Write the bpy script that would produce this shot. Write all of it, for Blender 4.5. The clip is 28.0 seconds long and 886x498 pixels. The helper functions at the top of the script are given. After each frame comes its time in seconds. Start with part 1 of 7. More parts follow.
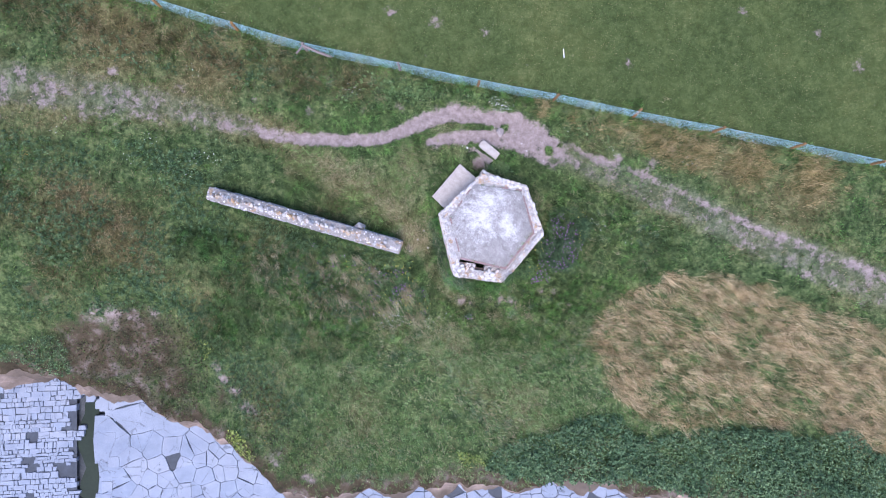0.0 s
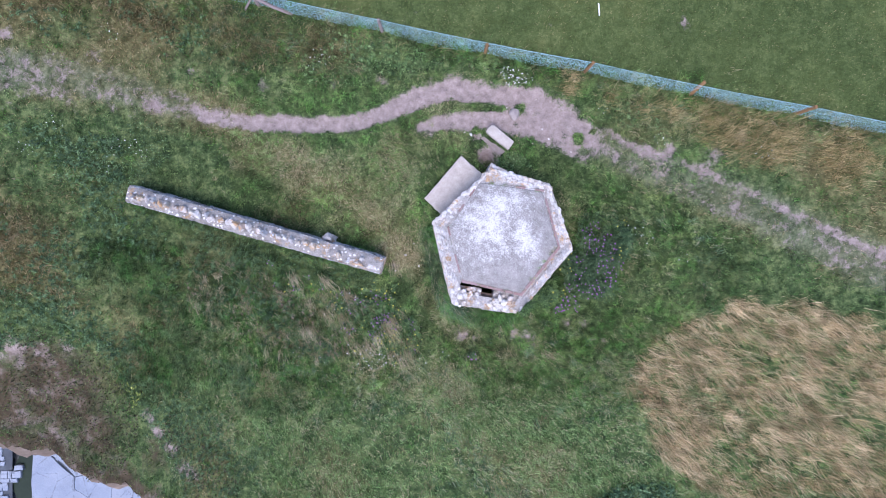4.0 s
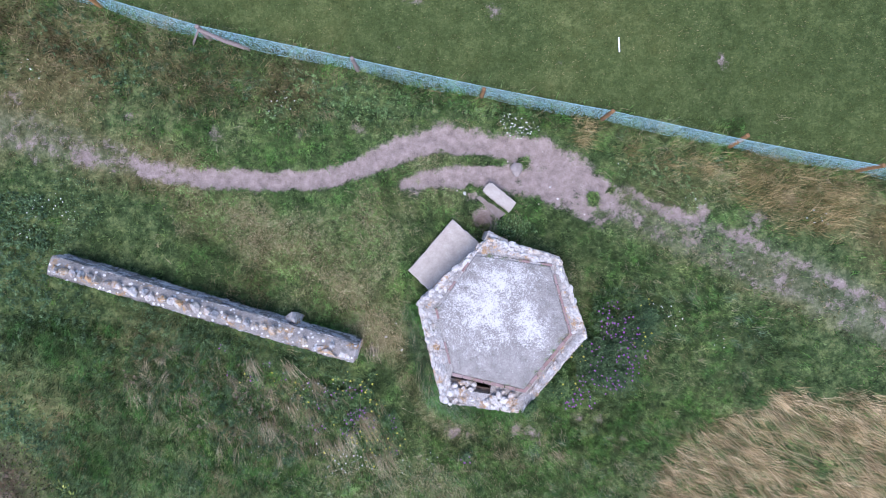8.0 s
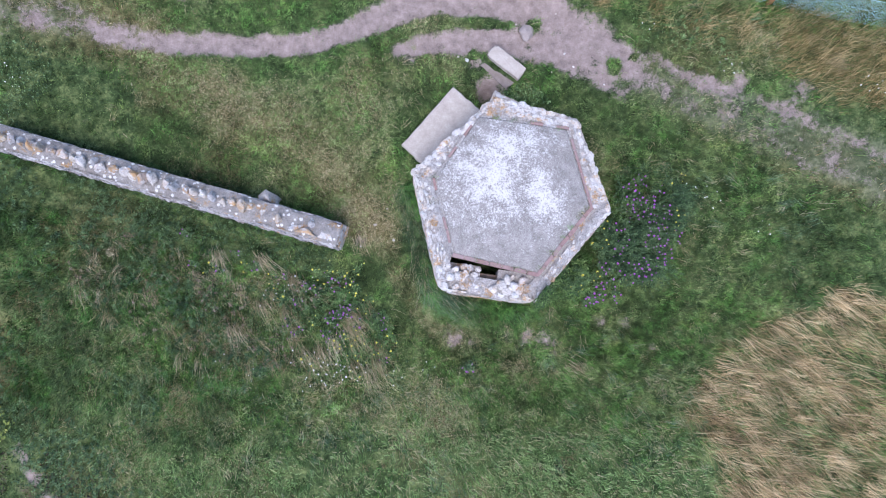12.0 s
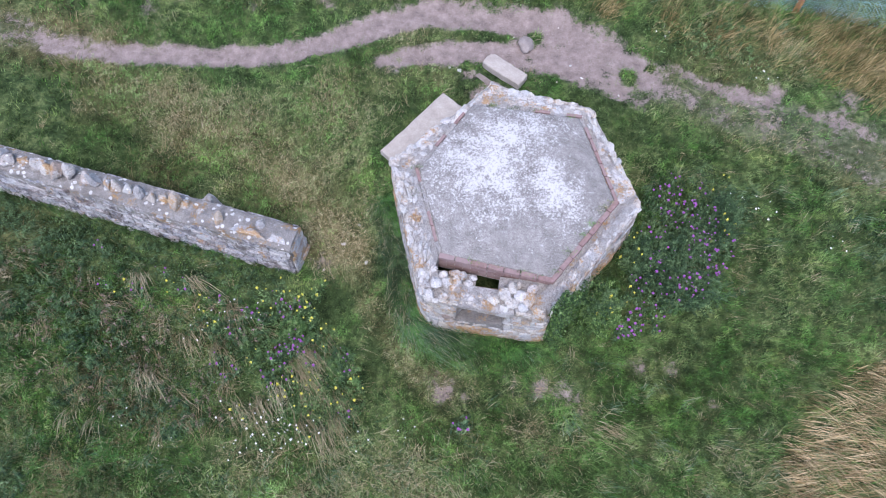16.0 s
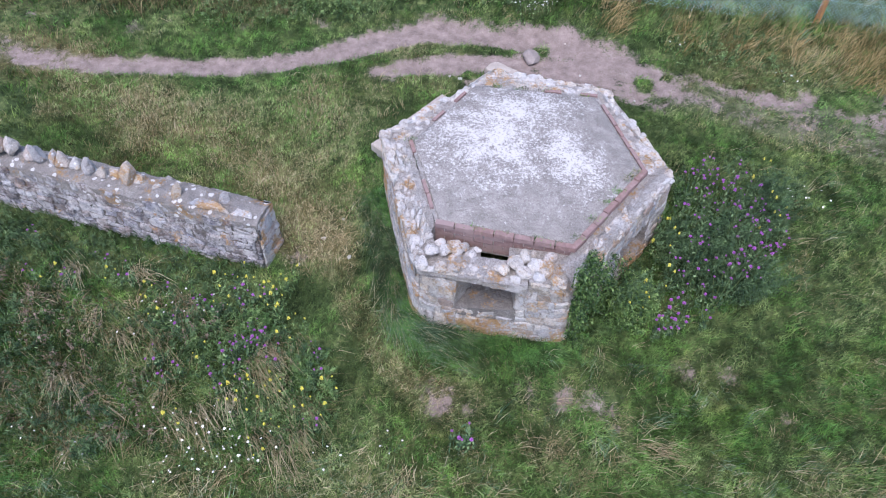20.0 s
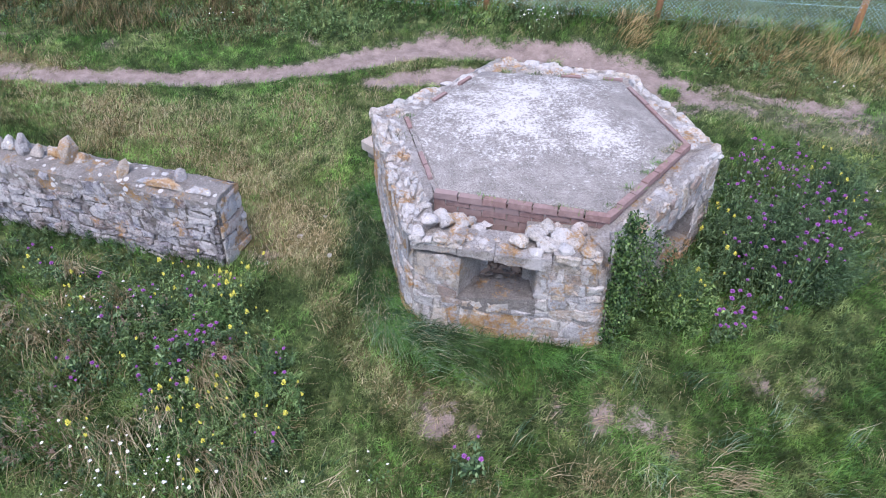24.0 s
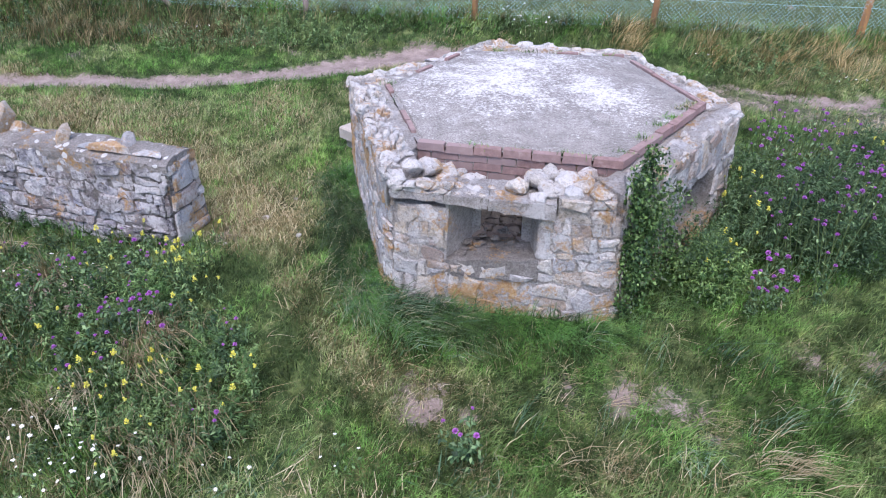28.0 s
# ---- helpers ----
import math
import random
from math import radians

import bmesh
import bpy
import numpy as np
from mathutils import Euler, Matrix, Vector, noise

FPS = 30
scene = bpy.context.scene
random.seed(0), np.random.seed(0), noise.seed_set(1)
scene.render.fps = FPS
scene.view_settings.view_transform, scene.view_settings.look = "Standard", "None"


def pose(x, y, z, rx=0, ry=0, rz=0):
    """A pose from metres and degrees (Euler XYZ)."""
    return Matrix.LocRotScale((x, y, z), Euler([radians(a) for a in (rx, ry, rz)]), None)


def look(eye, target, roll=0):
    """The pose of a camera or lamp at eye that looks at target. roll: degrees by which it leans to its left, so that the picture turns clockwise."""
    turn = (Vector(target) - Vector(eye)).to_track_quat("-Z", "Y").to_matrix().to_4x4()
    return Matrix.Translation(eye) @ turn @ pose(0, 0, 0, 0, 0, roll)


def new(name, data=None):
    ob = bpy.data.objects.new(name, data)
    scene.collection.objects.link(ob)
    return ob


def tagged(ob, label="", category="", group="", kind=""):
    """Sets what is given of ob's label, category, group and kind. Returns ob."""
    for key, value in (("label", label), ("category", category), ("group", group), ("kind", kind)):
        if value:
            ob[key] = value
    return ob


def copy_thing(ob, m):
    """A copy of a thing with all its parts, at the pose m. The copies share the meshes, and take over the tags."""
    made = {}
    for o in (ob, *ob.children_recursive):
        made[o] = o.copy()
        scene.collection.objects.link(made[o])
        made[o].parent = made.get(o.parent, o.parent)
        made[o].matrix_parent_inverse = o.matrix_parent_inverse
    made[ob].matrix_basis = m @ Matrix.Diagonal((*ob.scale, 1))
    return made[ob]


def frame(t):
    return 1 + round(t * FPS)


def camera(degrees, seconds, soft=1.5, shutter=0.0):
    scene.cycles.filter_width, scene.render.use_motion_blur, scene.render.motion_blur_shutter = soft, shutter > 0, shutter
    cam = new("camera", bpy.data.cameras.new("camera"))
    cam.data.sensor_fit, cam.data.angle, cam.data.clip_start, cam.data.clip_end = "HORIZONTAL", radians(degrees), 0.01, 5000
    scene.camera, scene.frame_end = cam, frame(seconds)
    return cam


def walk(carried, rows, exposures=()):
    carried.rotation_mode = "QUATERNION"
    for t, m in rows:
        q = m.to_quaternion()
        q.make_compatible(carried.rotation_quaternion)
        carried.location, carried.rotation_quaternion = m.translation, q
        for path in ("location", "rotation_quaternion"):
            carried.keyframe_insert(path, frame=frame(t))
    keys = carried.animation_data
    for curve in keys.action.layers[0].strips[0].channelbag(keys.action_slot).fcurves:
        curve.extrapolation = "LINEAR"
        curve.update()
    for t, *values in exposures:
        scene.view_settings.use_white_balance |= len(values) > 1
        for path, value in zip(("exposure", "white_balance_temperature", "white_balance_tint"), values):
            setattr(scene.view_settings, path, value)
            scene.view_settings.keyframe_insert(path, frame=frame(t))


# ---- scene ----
cam = camera(64.4, 28.0, 1.1)
METRES, EYE, TILT, LEAN, TURN = 30.0, 29.06, -90.0, 0.0, 0.0
ROWS = [
    (0.0, 0.0, 0.0, 0.0, 0.0, 0.0, 0.0),
    (0.5, 0.0013, 0.0283, 0.0031, 0.04, -0.03, -0.02),
    (1.0, 0.0023, 0.0564, 0.0065, 0.06, -0.05, -0.03),
    (1.5, 0.0029, 0.0847, 0.0087, 0.1, -0.09, -0.05),
    (2.0, 0.0033, 0.1134, 0.0097, 0.15, -0.1, -0.06),
    (2.5, 0.0037, 0.1428, 0.0118, 0.18, -0.11, -0.08),
    (3.0, 0.0045, 0.1722, 0.0142, 0.22, -0.09, -0.1),
    (3.5, 0.0064, 0.2025, 0.0161, 0.29, -0.08, -0.11),
    (5.5, 0.0118, 0.2941, 0.0518, 0.25, -0.04, -0.17),
    (6.0, 0.0135, 0.3158, 0.068, 0.25, -0.04, -0.2),
    (6.5, 0.0151, 0.3302, 0.0812, 0.26, -0.01, -0.23),
    (7.0, 0.0165, 0.3411, 0.0904, 0.28, 0.02, -0.25),
    (7.5, 0.0172, 0.3468, 0.0927, 0.28, 0.04, -0.27),
    (8.0, 0.0177, 0.3497, 0.0887, 0.28, 0.08, -0.28),
    (8.5, 0.0182, 0.351, 0.0758, 0.27, 0.09, -0.3),
    (9.0, 0.018, 0.3508, 0.0608, 0.24, 0.11, -0.31),
    (9.5, 0.0176, 0.3515, 0.0457, 0.23, 0.02, -0.33),
    (10.0, 0.0175, 0.3636, 0.0287, 0.24, -0.05, -0.34),
    (10.5, 0.0171, 0.3823, 0.0103, 0.25, -0.09, -0.34),
    (11.0, 0.0174, 0.4016, -0.009, 0.26, -0.05, -0.36),
    (11.5, 0.0176, 0.4199, -0.0267, 0.26, 2.03, -0.39),
    (12.0, 0.0196, 0.4386, -0.0469, 0.34, 4.6, -0.44),
    (12.5, 0.0214, 0.4565, -0.0676, 0.36, 7.17, -0.5),
    (14.5, 0.0258, 0.5293, -0.1316, 0.36, 17.2, -0.72),
    (15.0, 0.0276, 0.5485, -0.1423, 0.37, 19.73, -0.77),
    (15.5, 0.0284, 0.5668, -0.1534, 0.36, 22.28, -0.82),
    (16.0, 0.0293, 0.5841, -0.164, 0.36, 24.84, -0.87),
    (16.5, 0.0299, 0.601, -0.1749, 0.38, 27.44, -0.92),
    (17.0, 0.0306, 0.6175, -0.1853, 0.39, 30.05, -0.96),
    (17.5, 0.0316, 0.6314, -0.1952, 0.39, 32.15, -1.0),
    (18.0, 0.0323, 0.6444, -0.2046, 0.39, 33.83, -1.03),
    (18.5, 0.0325, 0.6575, -0.2113, 0.38, 35.5, -1.09),
    (19.0, 0.0323, 0.6704, -0.215, 0.39, 37.16, -1.12),
    (19.5, 0.0322, 0.6825, -0.2171, 0.37, 38.69, -1.15),
    (20.0, 0.0318, 0.6945, -0.2177, 0.36, 40.11, -1.19),
    (20.5, 0.0314, 0.7058, -0.2173, 0.36, 41.5, -1.23),
    (21.0, 0.0311, 0.7164, -0.2164, 0.34, 42.85, -1.27),
    (21.5, 0.0309, 0.7275, -0.2155, 0.33, 44.14, -1.28),
    (23.5, 0.0318, 0.7725, -0.2154, 0.3, 49.37, -1.44),
    (24.0, 0.0317, 0.7798, -0.2157, 0.28, 50.7, -1.47),
    (24.5, 0.032, 0.7878, -0.2159, 0.27, 52.01, -1.51),
    (25.0, 0.0325, 0.7973, -0.2159, 0.24, 53.34, -1.52),
    (25.5, 0.0329, 0.8064, -0.2162, 0.22, 54.68, -1.41),
    (26.0, 0.0328, 0.8134, -0.2159, 0.2, 56.0, -1.28),
    (26.5, 0.0323, 0.82, -0.2145, 0.2, 57.25, -1.16),
    (27.0, 0.0317, 0.8257, -0.2132, 0.16, 58.01, -1.04),
    (27.5, 0.0323, 0.8289, -0.2115, 0.16, 58.19, -1.03),
    (28.0, 0.0327, 0.8353, -0.2106, 0.17, 58.12, -0.6),
]
walk(cam, [(t, pose(0, 0, EYE, TILT, LEAN, TURN) @ pose(METRES * x, METRES * y, METRES * z, 90 + pitch, roll, yaw)) for t, x, y, z, yaw, pitch, roll in ROWS],
     exposures=((0.0, 1.54, 5900, 24), (8.0, 1.44, 5920, 21), (12.0, 1.43, 5980, 19), (18.0, 1.37, 6120, 20), (24.0, 1.46, 6260, 22), (28.0, 1.56, 6200, 22)))

# ---- light: a dull, overcast day by the sea ----
world = bpy.data.worlds.new("sky")
scene.world = world
world.use_nodes = True
wn = world.node_tree
sky = wn.nodes.new("ShaderNodeTexSky")
sky.sky_type, sky.sun_disc = "NISHITA", False
sky.sun_elevation, sky.sun_rotation = radians(64), radians(189)
sky.air_density, sky.dust_density = 1.0, 1.0
wn.links.new(sky.outputs[0], wn.nodes["Background"].inputs[0])
wn.nodes["Background"].inputs[1].default_value = 0.125
sun = new("sun", bpy.data.lights.new("sun", "SUN"))
sun.data.energy, sun.data.angle, sun.data.color = 1.5, radians(40), (1.0, 0.95, 0.89)
sun.matrix_world = look((-1.5, -9.5, 20), (0, 0, 0))


# ---- helpers for nodes ----
class Nodes:
    def __init__(self, name, rough=0.85, spec=0.25):
        self.m = bpy.data.materials.new(name)
        self.m.use_nodes = True
        self.t = self.m.node_tree
        self.b = self.t.nodes["Principled BSDF"]
        self.b.inputs["Roughness"].default_value = rough
        self.b.inputs["Specular IOR Level"].default_value = spec
        self.geo = self.t.nodes.new("ShaderNodeNewGeometry")
        self.pos = self.geo.outputs["Position"]

    def put(self, socket, value):
        if isinstance(value, bpy.types.NodeSocket):
            self.t.links.new(value, socket)
        elif isinstance(value, tuple) and len(value) == 3 and socket.type == "RGBA":
            socket.default_value = (*value, 1)
        else:
            socket.default_value = value

    def nz(self, scale, detail=4.0, rough=0.55, vec=None, stretch=None):
        n = self.t.nodes.new("ShaderNodeTexNoise")
        n.inputs["Scale"].default_value, n.inputs["Detail"].default_value, n.inputs["Roughness"].default_value = scale, detail, rough
        v = vec or self.pos
        if stretch:
            mp = self.t.nodes.new("ShaderNodeMapping")
            mp.inputs["Scale"].default_value = stretch
            self.put(mp.inputs[0], v)
            v = mp.outputs[0]
        self.put(n.inputs["Vector"], v)
        return n.outputs["Fac"]

    def vor(self, scale, feature="F1", out="Distance", vec=None):
        n = self.t.nodes.new("ShaderNodeTexVoronoi")
        n.feature = feature
        n.inputs["Scale"].default_value = scale
        self.put(n.inputs["Vector"], vec or self.pos)
        return n.outputs[out]

    def ramp(self, fac, *stops):
        n = self.t.nodes.new("ShaderNodeValToRGB")
        e = n.color_ramp.elements
        while len(e) < len(stops):
            e.new(0.5)
        for el, (p, c) in zip(e, stops):
            el.position = p
            el.color = (*c, 1) if isinstance(c, tuple) else (c, c, c, 1)
        self.put(n.inputs[0], fac)
        return n.outputs[0]

    def mix(self, fac, a, b, how="MIX"):
        n = self.t.nodes.new("ShaderNodeMix")
        n.data_type, n.blend_type = "RGBA", how
        self.put(n.inputs[0], fac), self.put(n.inputs[6], a), self.put(n.inputs[7], b)
        return n.outputs[2]

    def op(self, how, a, b=0.0, clamp=False):
        n = self.t.nodes.new("ShaderNodeMath")
        n.operation, n.use_clamp = how, clamp
        self.put(n.inputs[0], a), self.put(n.inputs[1], b)
        return n.outputs[0]

    def attr(self, name):
        n = self.t.nodes.new("ShaderNodeAttribute")
        n.attribute_name = name
        return n.outputs["Fac"]

    def rand(self):
        return self.t.nodes.new("ShaderNodeObjectInfo").outputs["Random"]

    def island(self):
        return self.geo.outputs["Random Per Island"]

    def thin(self, colour, share):
        """A thin leaf or blade: part of the light passes through it."""
        self.put(self.b.inputs["Base Color"], colour)
        tr = self.t.nodes.new("ShaderNodeBsdfTranslucent")
        self.put(tr.inputs["Color"], colour)
        mx = self.t.nodes.new("ShaderNodeMixShader")
        mx.inputs[0].default_value = share
        out = self.t.nodes["Material Output"]
        self.t.links.new(self.b.outputs[0], mx.inputs[1])
        self.t.links.new(tr.outputs[0], mx.inputs[2])
        self.t.links.new(mx.outputs[0], out.inputs["Surface"])
        return self.m

    def done(self, colour, height=None, strength=0.4, dist=0.02):
        self.put(self.b.inputs["Base Color"], colour)
        if height is not None:
            n = self.t.nodes.new("ShaderNodeBump")
            n.inputs["Strength"].default_value, n.inputs["Distance"].default_value = strength, dist
            self.put(n.inputs["Height"], height)
            self.t.links.new(n.outputs[0], self.b.inputs["Normal"])
        return self.m


# ---- materials ----
def ground_material():
    n = Nodes("turf_and_earth", 0.95, 0.1)
    big, mid, fine = n.nz(0.35, 5), n.nz(2.2, 6, 0.65), n.nz(22, 4, 0.7)
    # tuft-scale mottling; its near-black end is gap shade put into the colour
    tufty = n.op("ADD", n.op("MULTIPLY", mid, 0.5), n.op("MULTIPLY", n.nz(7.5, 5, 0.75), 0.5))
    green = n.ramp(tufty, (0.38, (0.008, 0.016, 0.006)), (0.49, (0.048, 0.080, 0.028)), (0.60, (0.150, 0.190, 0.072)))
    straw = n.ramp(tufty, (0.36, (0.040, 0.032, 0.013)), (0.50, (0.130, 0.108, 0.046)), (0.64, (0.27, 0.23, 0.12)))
    dryness = n.op("ADD", n.attr("dry"), n.op("MULTIPLY", n.op("SUBTRACT", big, 0.5), 1.8))
    dryness = n.ramp(n.op("ADD", n.op("ADD", dryness, n.op("MULTIPLY", n.op("SUBTRACT", n.nz(4.5, 4, 0.65), 0.5), 0.8)), n.op("MULTIPLY", n.op("SUBTRACT", fine, 0.5), 0.5)), (0.25, 0.0), (0.9, 0.8))
    turf = n.mix(dryness, green, straw)
    # fine dark flecks: shade between blades, painted into the turf
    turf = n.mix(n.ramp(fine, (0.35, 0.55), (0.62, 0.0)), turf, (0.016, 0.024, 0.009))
    pale = n.ramp(tufty, (0.36, (0.022, 0.036, 0.014)), (0.5, (0.080, 0.096, 0.054)), (0.62, (0.165, 0.165, 0.118)))
    turf = n.mix(n.ramp(n.op("ADD", n.attr("worn"), n.op("MULTIPLY", n.op("SUBTRACT", n.nz(2.6, 6, 0.7), 0.5), 0.8)), (0.40, 0.0), (0.74, 0.60)), turf, pale)
    turf = n.mix(n.op("MULTIPLY", n.attr("field"), 0.62), turf, n.ramp(n.op("ADD", n.op("MULTIPLY", fine, 0.6), n.op("MULTIPLY", big, 0.4)), (0.38, (0.032, 0.050, 0.014)), (0.62, (0.086, 0.108, 0.032))))
    earth = n.ramp(n.nz(5, 6, 0.7), (0.25, (0.122, 0.095, 0.084)), (0.55, (0.240, 0.192, 0.172)), (0.8, (0.350, 0.294, 0.266)))
    earth = n.mix(n.ramp(n.nz(60, 3), (0.55, 0.0), (0.75, 0.5)), earth, (0.42, 0.37, 0.33))
    edge = n.op("ADD", n.attr("dirt"), n.op("ADD", n.op("MULTIPLY", n.op("SUBTRACT", n.nz(2.1, 6, 0.62), 0.5), 1.5), n.op("ADD", n.op("MULTIPLY", n.op("SUBTRACT", n.nz(9.5, 5, 0.75), 0.5), 1.2), n.op("MULTIPLY", n.op("SUBTRACT", n.nz(38, 4, 0.8), 0.5), 0.7))))
    c = n.mix(n.ramp(edge, (0.41, 0.0), (0.68, 1.0)), turf, earth)
    heath = n.ramp(n.nz(1.4, 6, 0.7), (0.3, (0.022, 0.019, 0.012)), (0.52, (0.066, 0.050, 0.030)), (0.70, (0.185, 0.150, 0.128)))
    c = n.mix(n.ramp(n.op("ADD", n.attr("scar"), n.op("MULTIPLY", n.op("SUBTRACT", mid, 0.5), 0.9)), (0.4, 0.0), (0.65, 1.0)), c, heath)
    return n.done(c, n.op("ADD", mid, n.op("MULTIPLY", fine, 0.6)), 0.7, 0.05)


def blade_material(name, low, mid, high, straw, straw_share, drift=0.45, wither_shade=0.0):
    n = Nodes(name, 0.6, 0.12)
    r = n.island()
    zone = n.ramp(n.nz(1.15, 5, 0.68), (0.36, 0.0), (0.64, 1.0))
    tone = n.op("ADD", n.op("MULTIPLY", r, 0.42), n.op("MULTIPLY", n.attr("hue"), 0.58))
    if wither_shade:
        # tuft-sized tone noise: stands in for tufts shading one another
        tuft = n.nz(4.6, 4, 0.66)
        tone = n.op("ADD", n.op("MULTIPLY", tone, 0.5), n.op("MULTIPLY", zone, 0.28))
        tone = n.op("ADD", tone, n.op("MULTIPLY", n.ramp(tuft, (0.38, 0.0), (0.62, 1.0)), 0.26))
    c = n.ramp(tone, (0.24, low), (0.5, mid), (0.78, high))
    if wither_shade:
        # blotches of the low tone paint shade between tufts into the blade colour
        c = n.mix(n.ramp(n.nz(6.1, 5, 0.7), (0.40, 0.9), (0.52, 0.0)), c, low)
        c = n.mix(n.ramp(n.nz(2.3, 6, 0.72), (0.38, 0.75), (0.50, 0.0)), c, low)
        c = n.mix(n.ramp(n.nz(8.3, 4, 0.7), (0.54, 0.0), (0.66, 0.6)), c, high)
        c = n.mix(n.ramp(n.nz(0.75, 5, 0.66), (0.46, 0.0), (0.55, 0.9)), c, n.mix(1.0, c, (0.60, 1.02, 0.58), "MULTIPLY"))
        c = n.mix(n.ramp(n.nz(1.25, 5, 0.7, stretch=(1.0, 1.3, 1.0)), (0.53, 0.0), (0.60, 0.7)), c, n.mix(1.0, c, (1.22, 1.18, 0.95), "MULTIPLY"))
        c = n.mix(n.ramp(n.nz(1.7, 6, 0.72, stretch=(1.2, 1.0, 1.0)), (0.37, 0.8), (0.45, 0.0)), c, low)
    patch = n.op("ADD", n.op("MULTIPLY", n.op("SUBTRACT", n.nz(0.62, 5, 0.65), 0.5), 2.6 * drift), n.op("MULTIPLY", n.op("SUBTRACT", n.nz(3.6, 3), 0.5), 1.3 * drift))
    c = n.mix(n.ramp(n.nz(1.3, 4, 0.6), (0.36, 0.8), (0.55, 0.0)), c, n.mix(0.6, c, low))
    pick = n.op("ADD", n.op("FRACT", n.op("MULTIPLY", r, 37.7)), patch)
    if wither_shade:
        pick = n.op("ADD", n.op("MULTIPLY", pick, 0.55), n.op("MULTIPLY", n.ramp(n.nz(0.95, 6, 0.7, stretch=(1.0, 1.0, 0.3)), (0.40, 0.0), (0.62, 1.0)), 0.42))
        pick = n.op("ADD", pick, n.op("MULTIPLY", n.op("SUBTRACT", n.attr("dry"), 0.25), wither_shade))
        straw = n.ramp(n.op("FRACT", n.op("MULTIPLY", r, 91.3)), (0.0, tuple(v * 0.40 * w for v, w in zip(straw, (1.0, .88, .72)))), (0.45, tuple(v * 0.62 * w for v, w in zip(straw, (1.0, .94, .85)))), (0.9, straw))
    c = n.mix(n.ramp(pick, (max(0.0, 0.94 - straw_share), 0.0), (1.06 - straw_share if straw_share > 0.06 else 1.0, 1.0)), c, straw)
    c = n.mix(n.op("MULTIPLY", n.attr("tip"), 0.10), c, (0.38, 0.34, 0.17))
    return n.thin(c, 0.2)


def weather(n, base, orange, white, black=0.0, discs=0.0, foot=0.0, stains=()):
    """Pits, pale crusts and orange lichen that spread over stones and joints alike."""
    pits = n.nz(42, 5, 0.8)
    base = n.mix(n.ramp(pits, (0.36, 0.7), (0.48, 0.0)), base, n.mix(0.6, base, (0.12, 0.11, 0.10)))
    if black:
        base = n.mix(n.ramp(n.nz(3.3, 6, 0.7), (0.44, 0.0), (0.58, black)), base, n.mix(0.65, base, (0.07, 0.065, 0.068)))
    crust = n.op("ADD", n.nz(4.3, 7, 0.72), n.op("MULTIPLY", n.op("SUBTRACT", n.nz(33, 4, 0.7), 0.5), 0.5))
    base = n.mix(n.ramp(crust, (0.66 - 0.16 * white, 0.0), (0.78 - 0.16 * white, 0.6)), base, (0.66, 0.645, 0.635))
    lich = n.op("ADD", n.nz(2.4, 6, 0.65), n.op("MULTIPLY", n.op("SUBTRACT", n.nz(30, 3), 0.5), 0.35))
    if foot:
        xyz = n.t.nodes.new("ShaderNodeSeparateXYZ")
        n.put(xyz.inputs[0], n.pos)
        lich = n.op("ADD", lich, n.op("MULTIPLY", n.op("SUBTRACT", 0.62, xyz.outputs["Z"]), foot, True))
    for place, reach in stains:
        d = n.t.nodes.new("ShaderNodeVectorMath")
        d.operation = "DISTANCE"
        n.put(d.inputs[0], n.pos)
        d.inputs[1].default_value = place
        lich = n.op("ADD", lich, n.op("MULTIPLY", n.op("SUBTRACT", reach, d.outputs["Value"], True), 0.55))
    base = n.mix(n.ramp(lich, (0.67 - 0.13 * orange, 0.0), (0.76 - 0.12 * orange, 0.8)), base, n.ramp(n.nz(40, 2), (0.4, (0.40, 0.20, 0.055)), (0.7, (0.54, 0.36, 0.15))))
    if discs:
        wv = n.t.nodes.new("ShaderNodeVectorMath")
        wv.operation = "MULTIPLY_ADD"
        n.put(wv.inputs[0], n.vor(13.0, out="Color")), n.put(wv.inputs[2], n.pos)
        wv.inputs[1].default_value = (0.012, 0.012, 0.012)
        cell = n.vor(10.0, out="Color", vec=wv.outputs[0])
        dot = n.op("SUBTRACT", n.op("MULTIPLY", n.ramp(cell, (0.42, 0.0), (0.66, 1.0)), discs), n.vor(10.0, vec=wv.outputs[0]))
        base = n.mix(n.ramp(dot, (0.0, 0.0), (0.06, 0.9)), base, (0.80, 0.79, 0.77))
    return base, pits


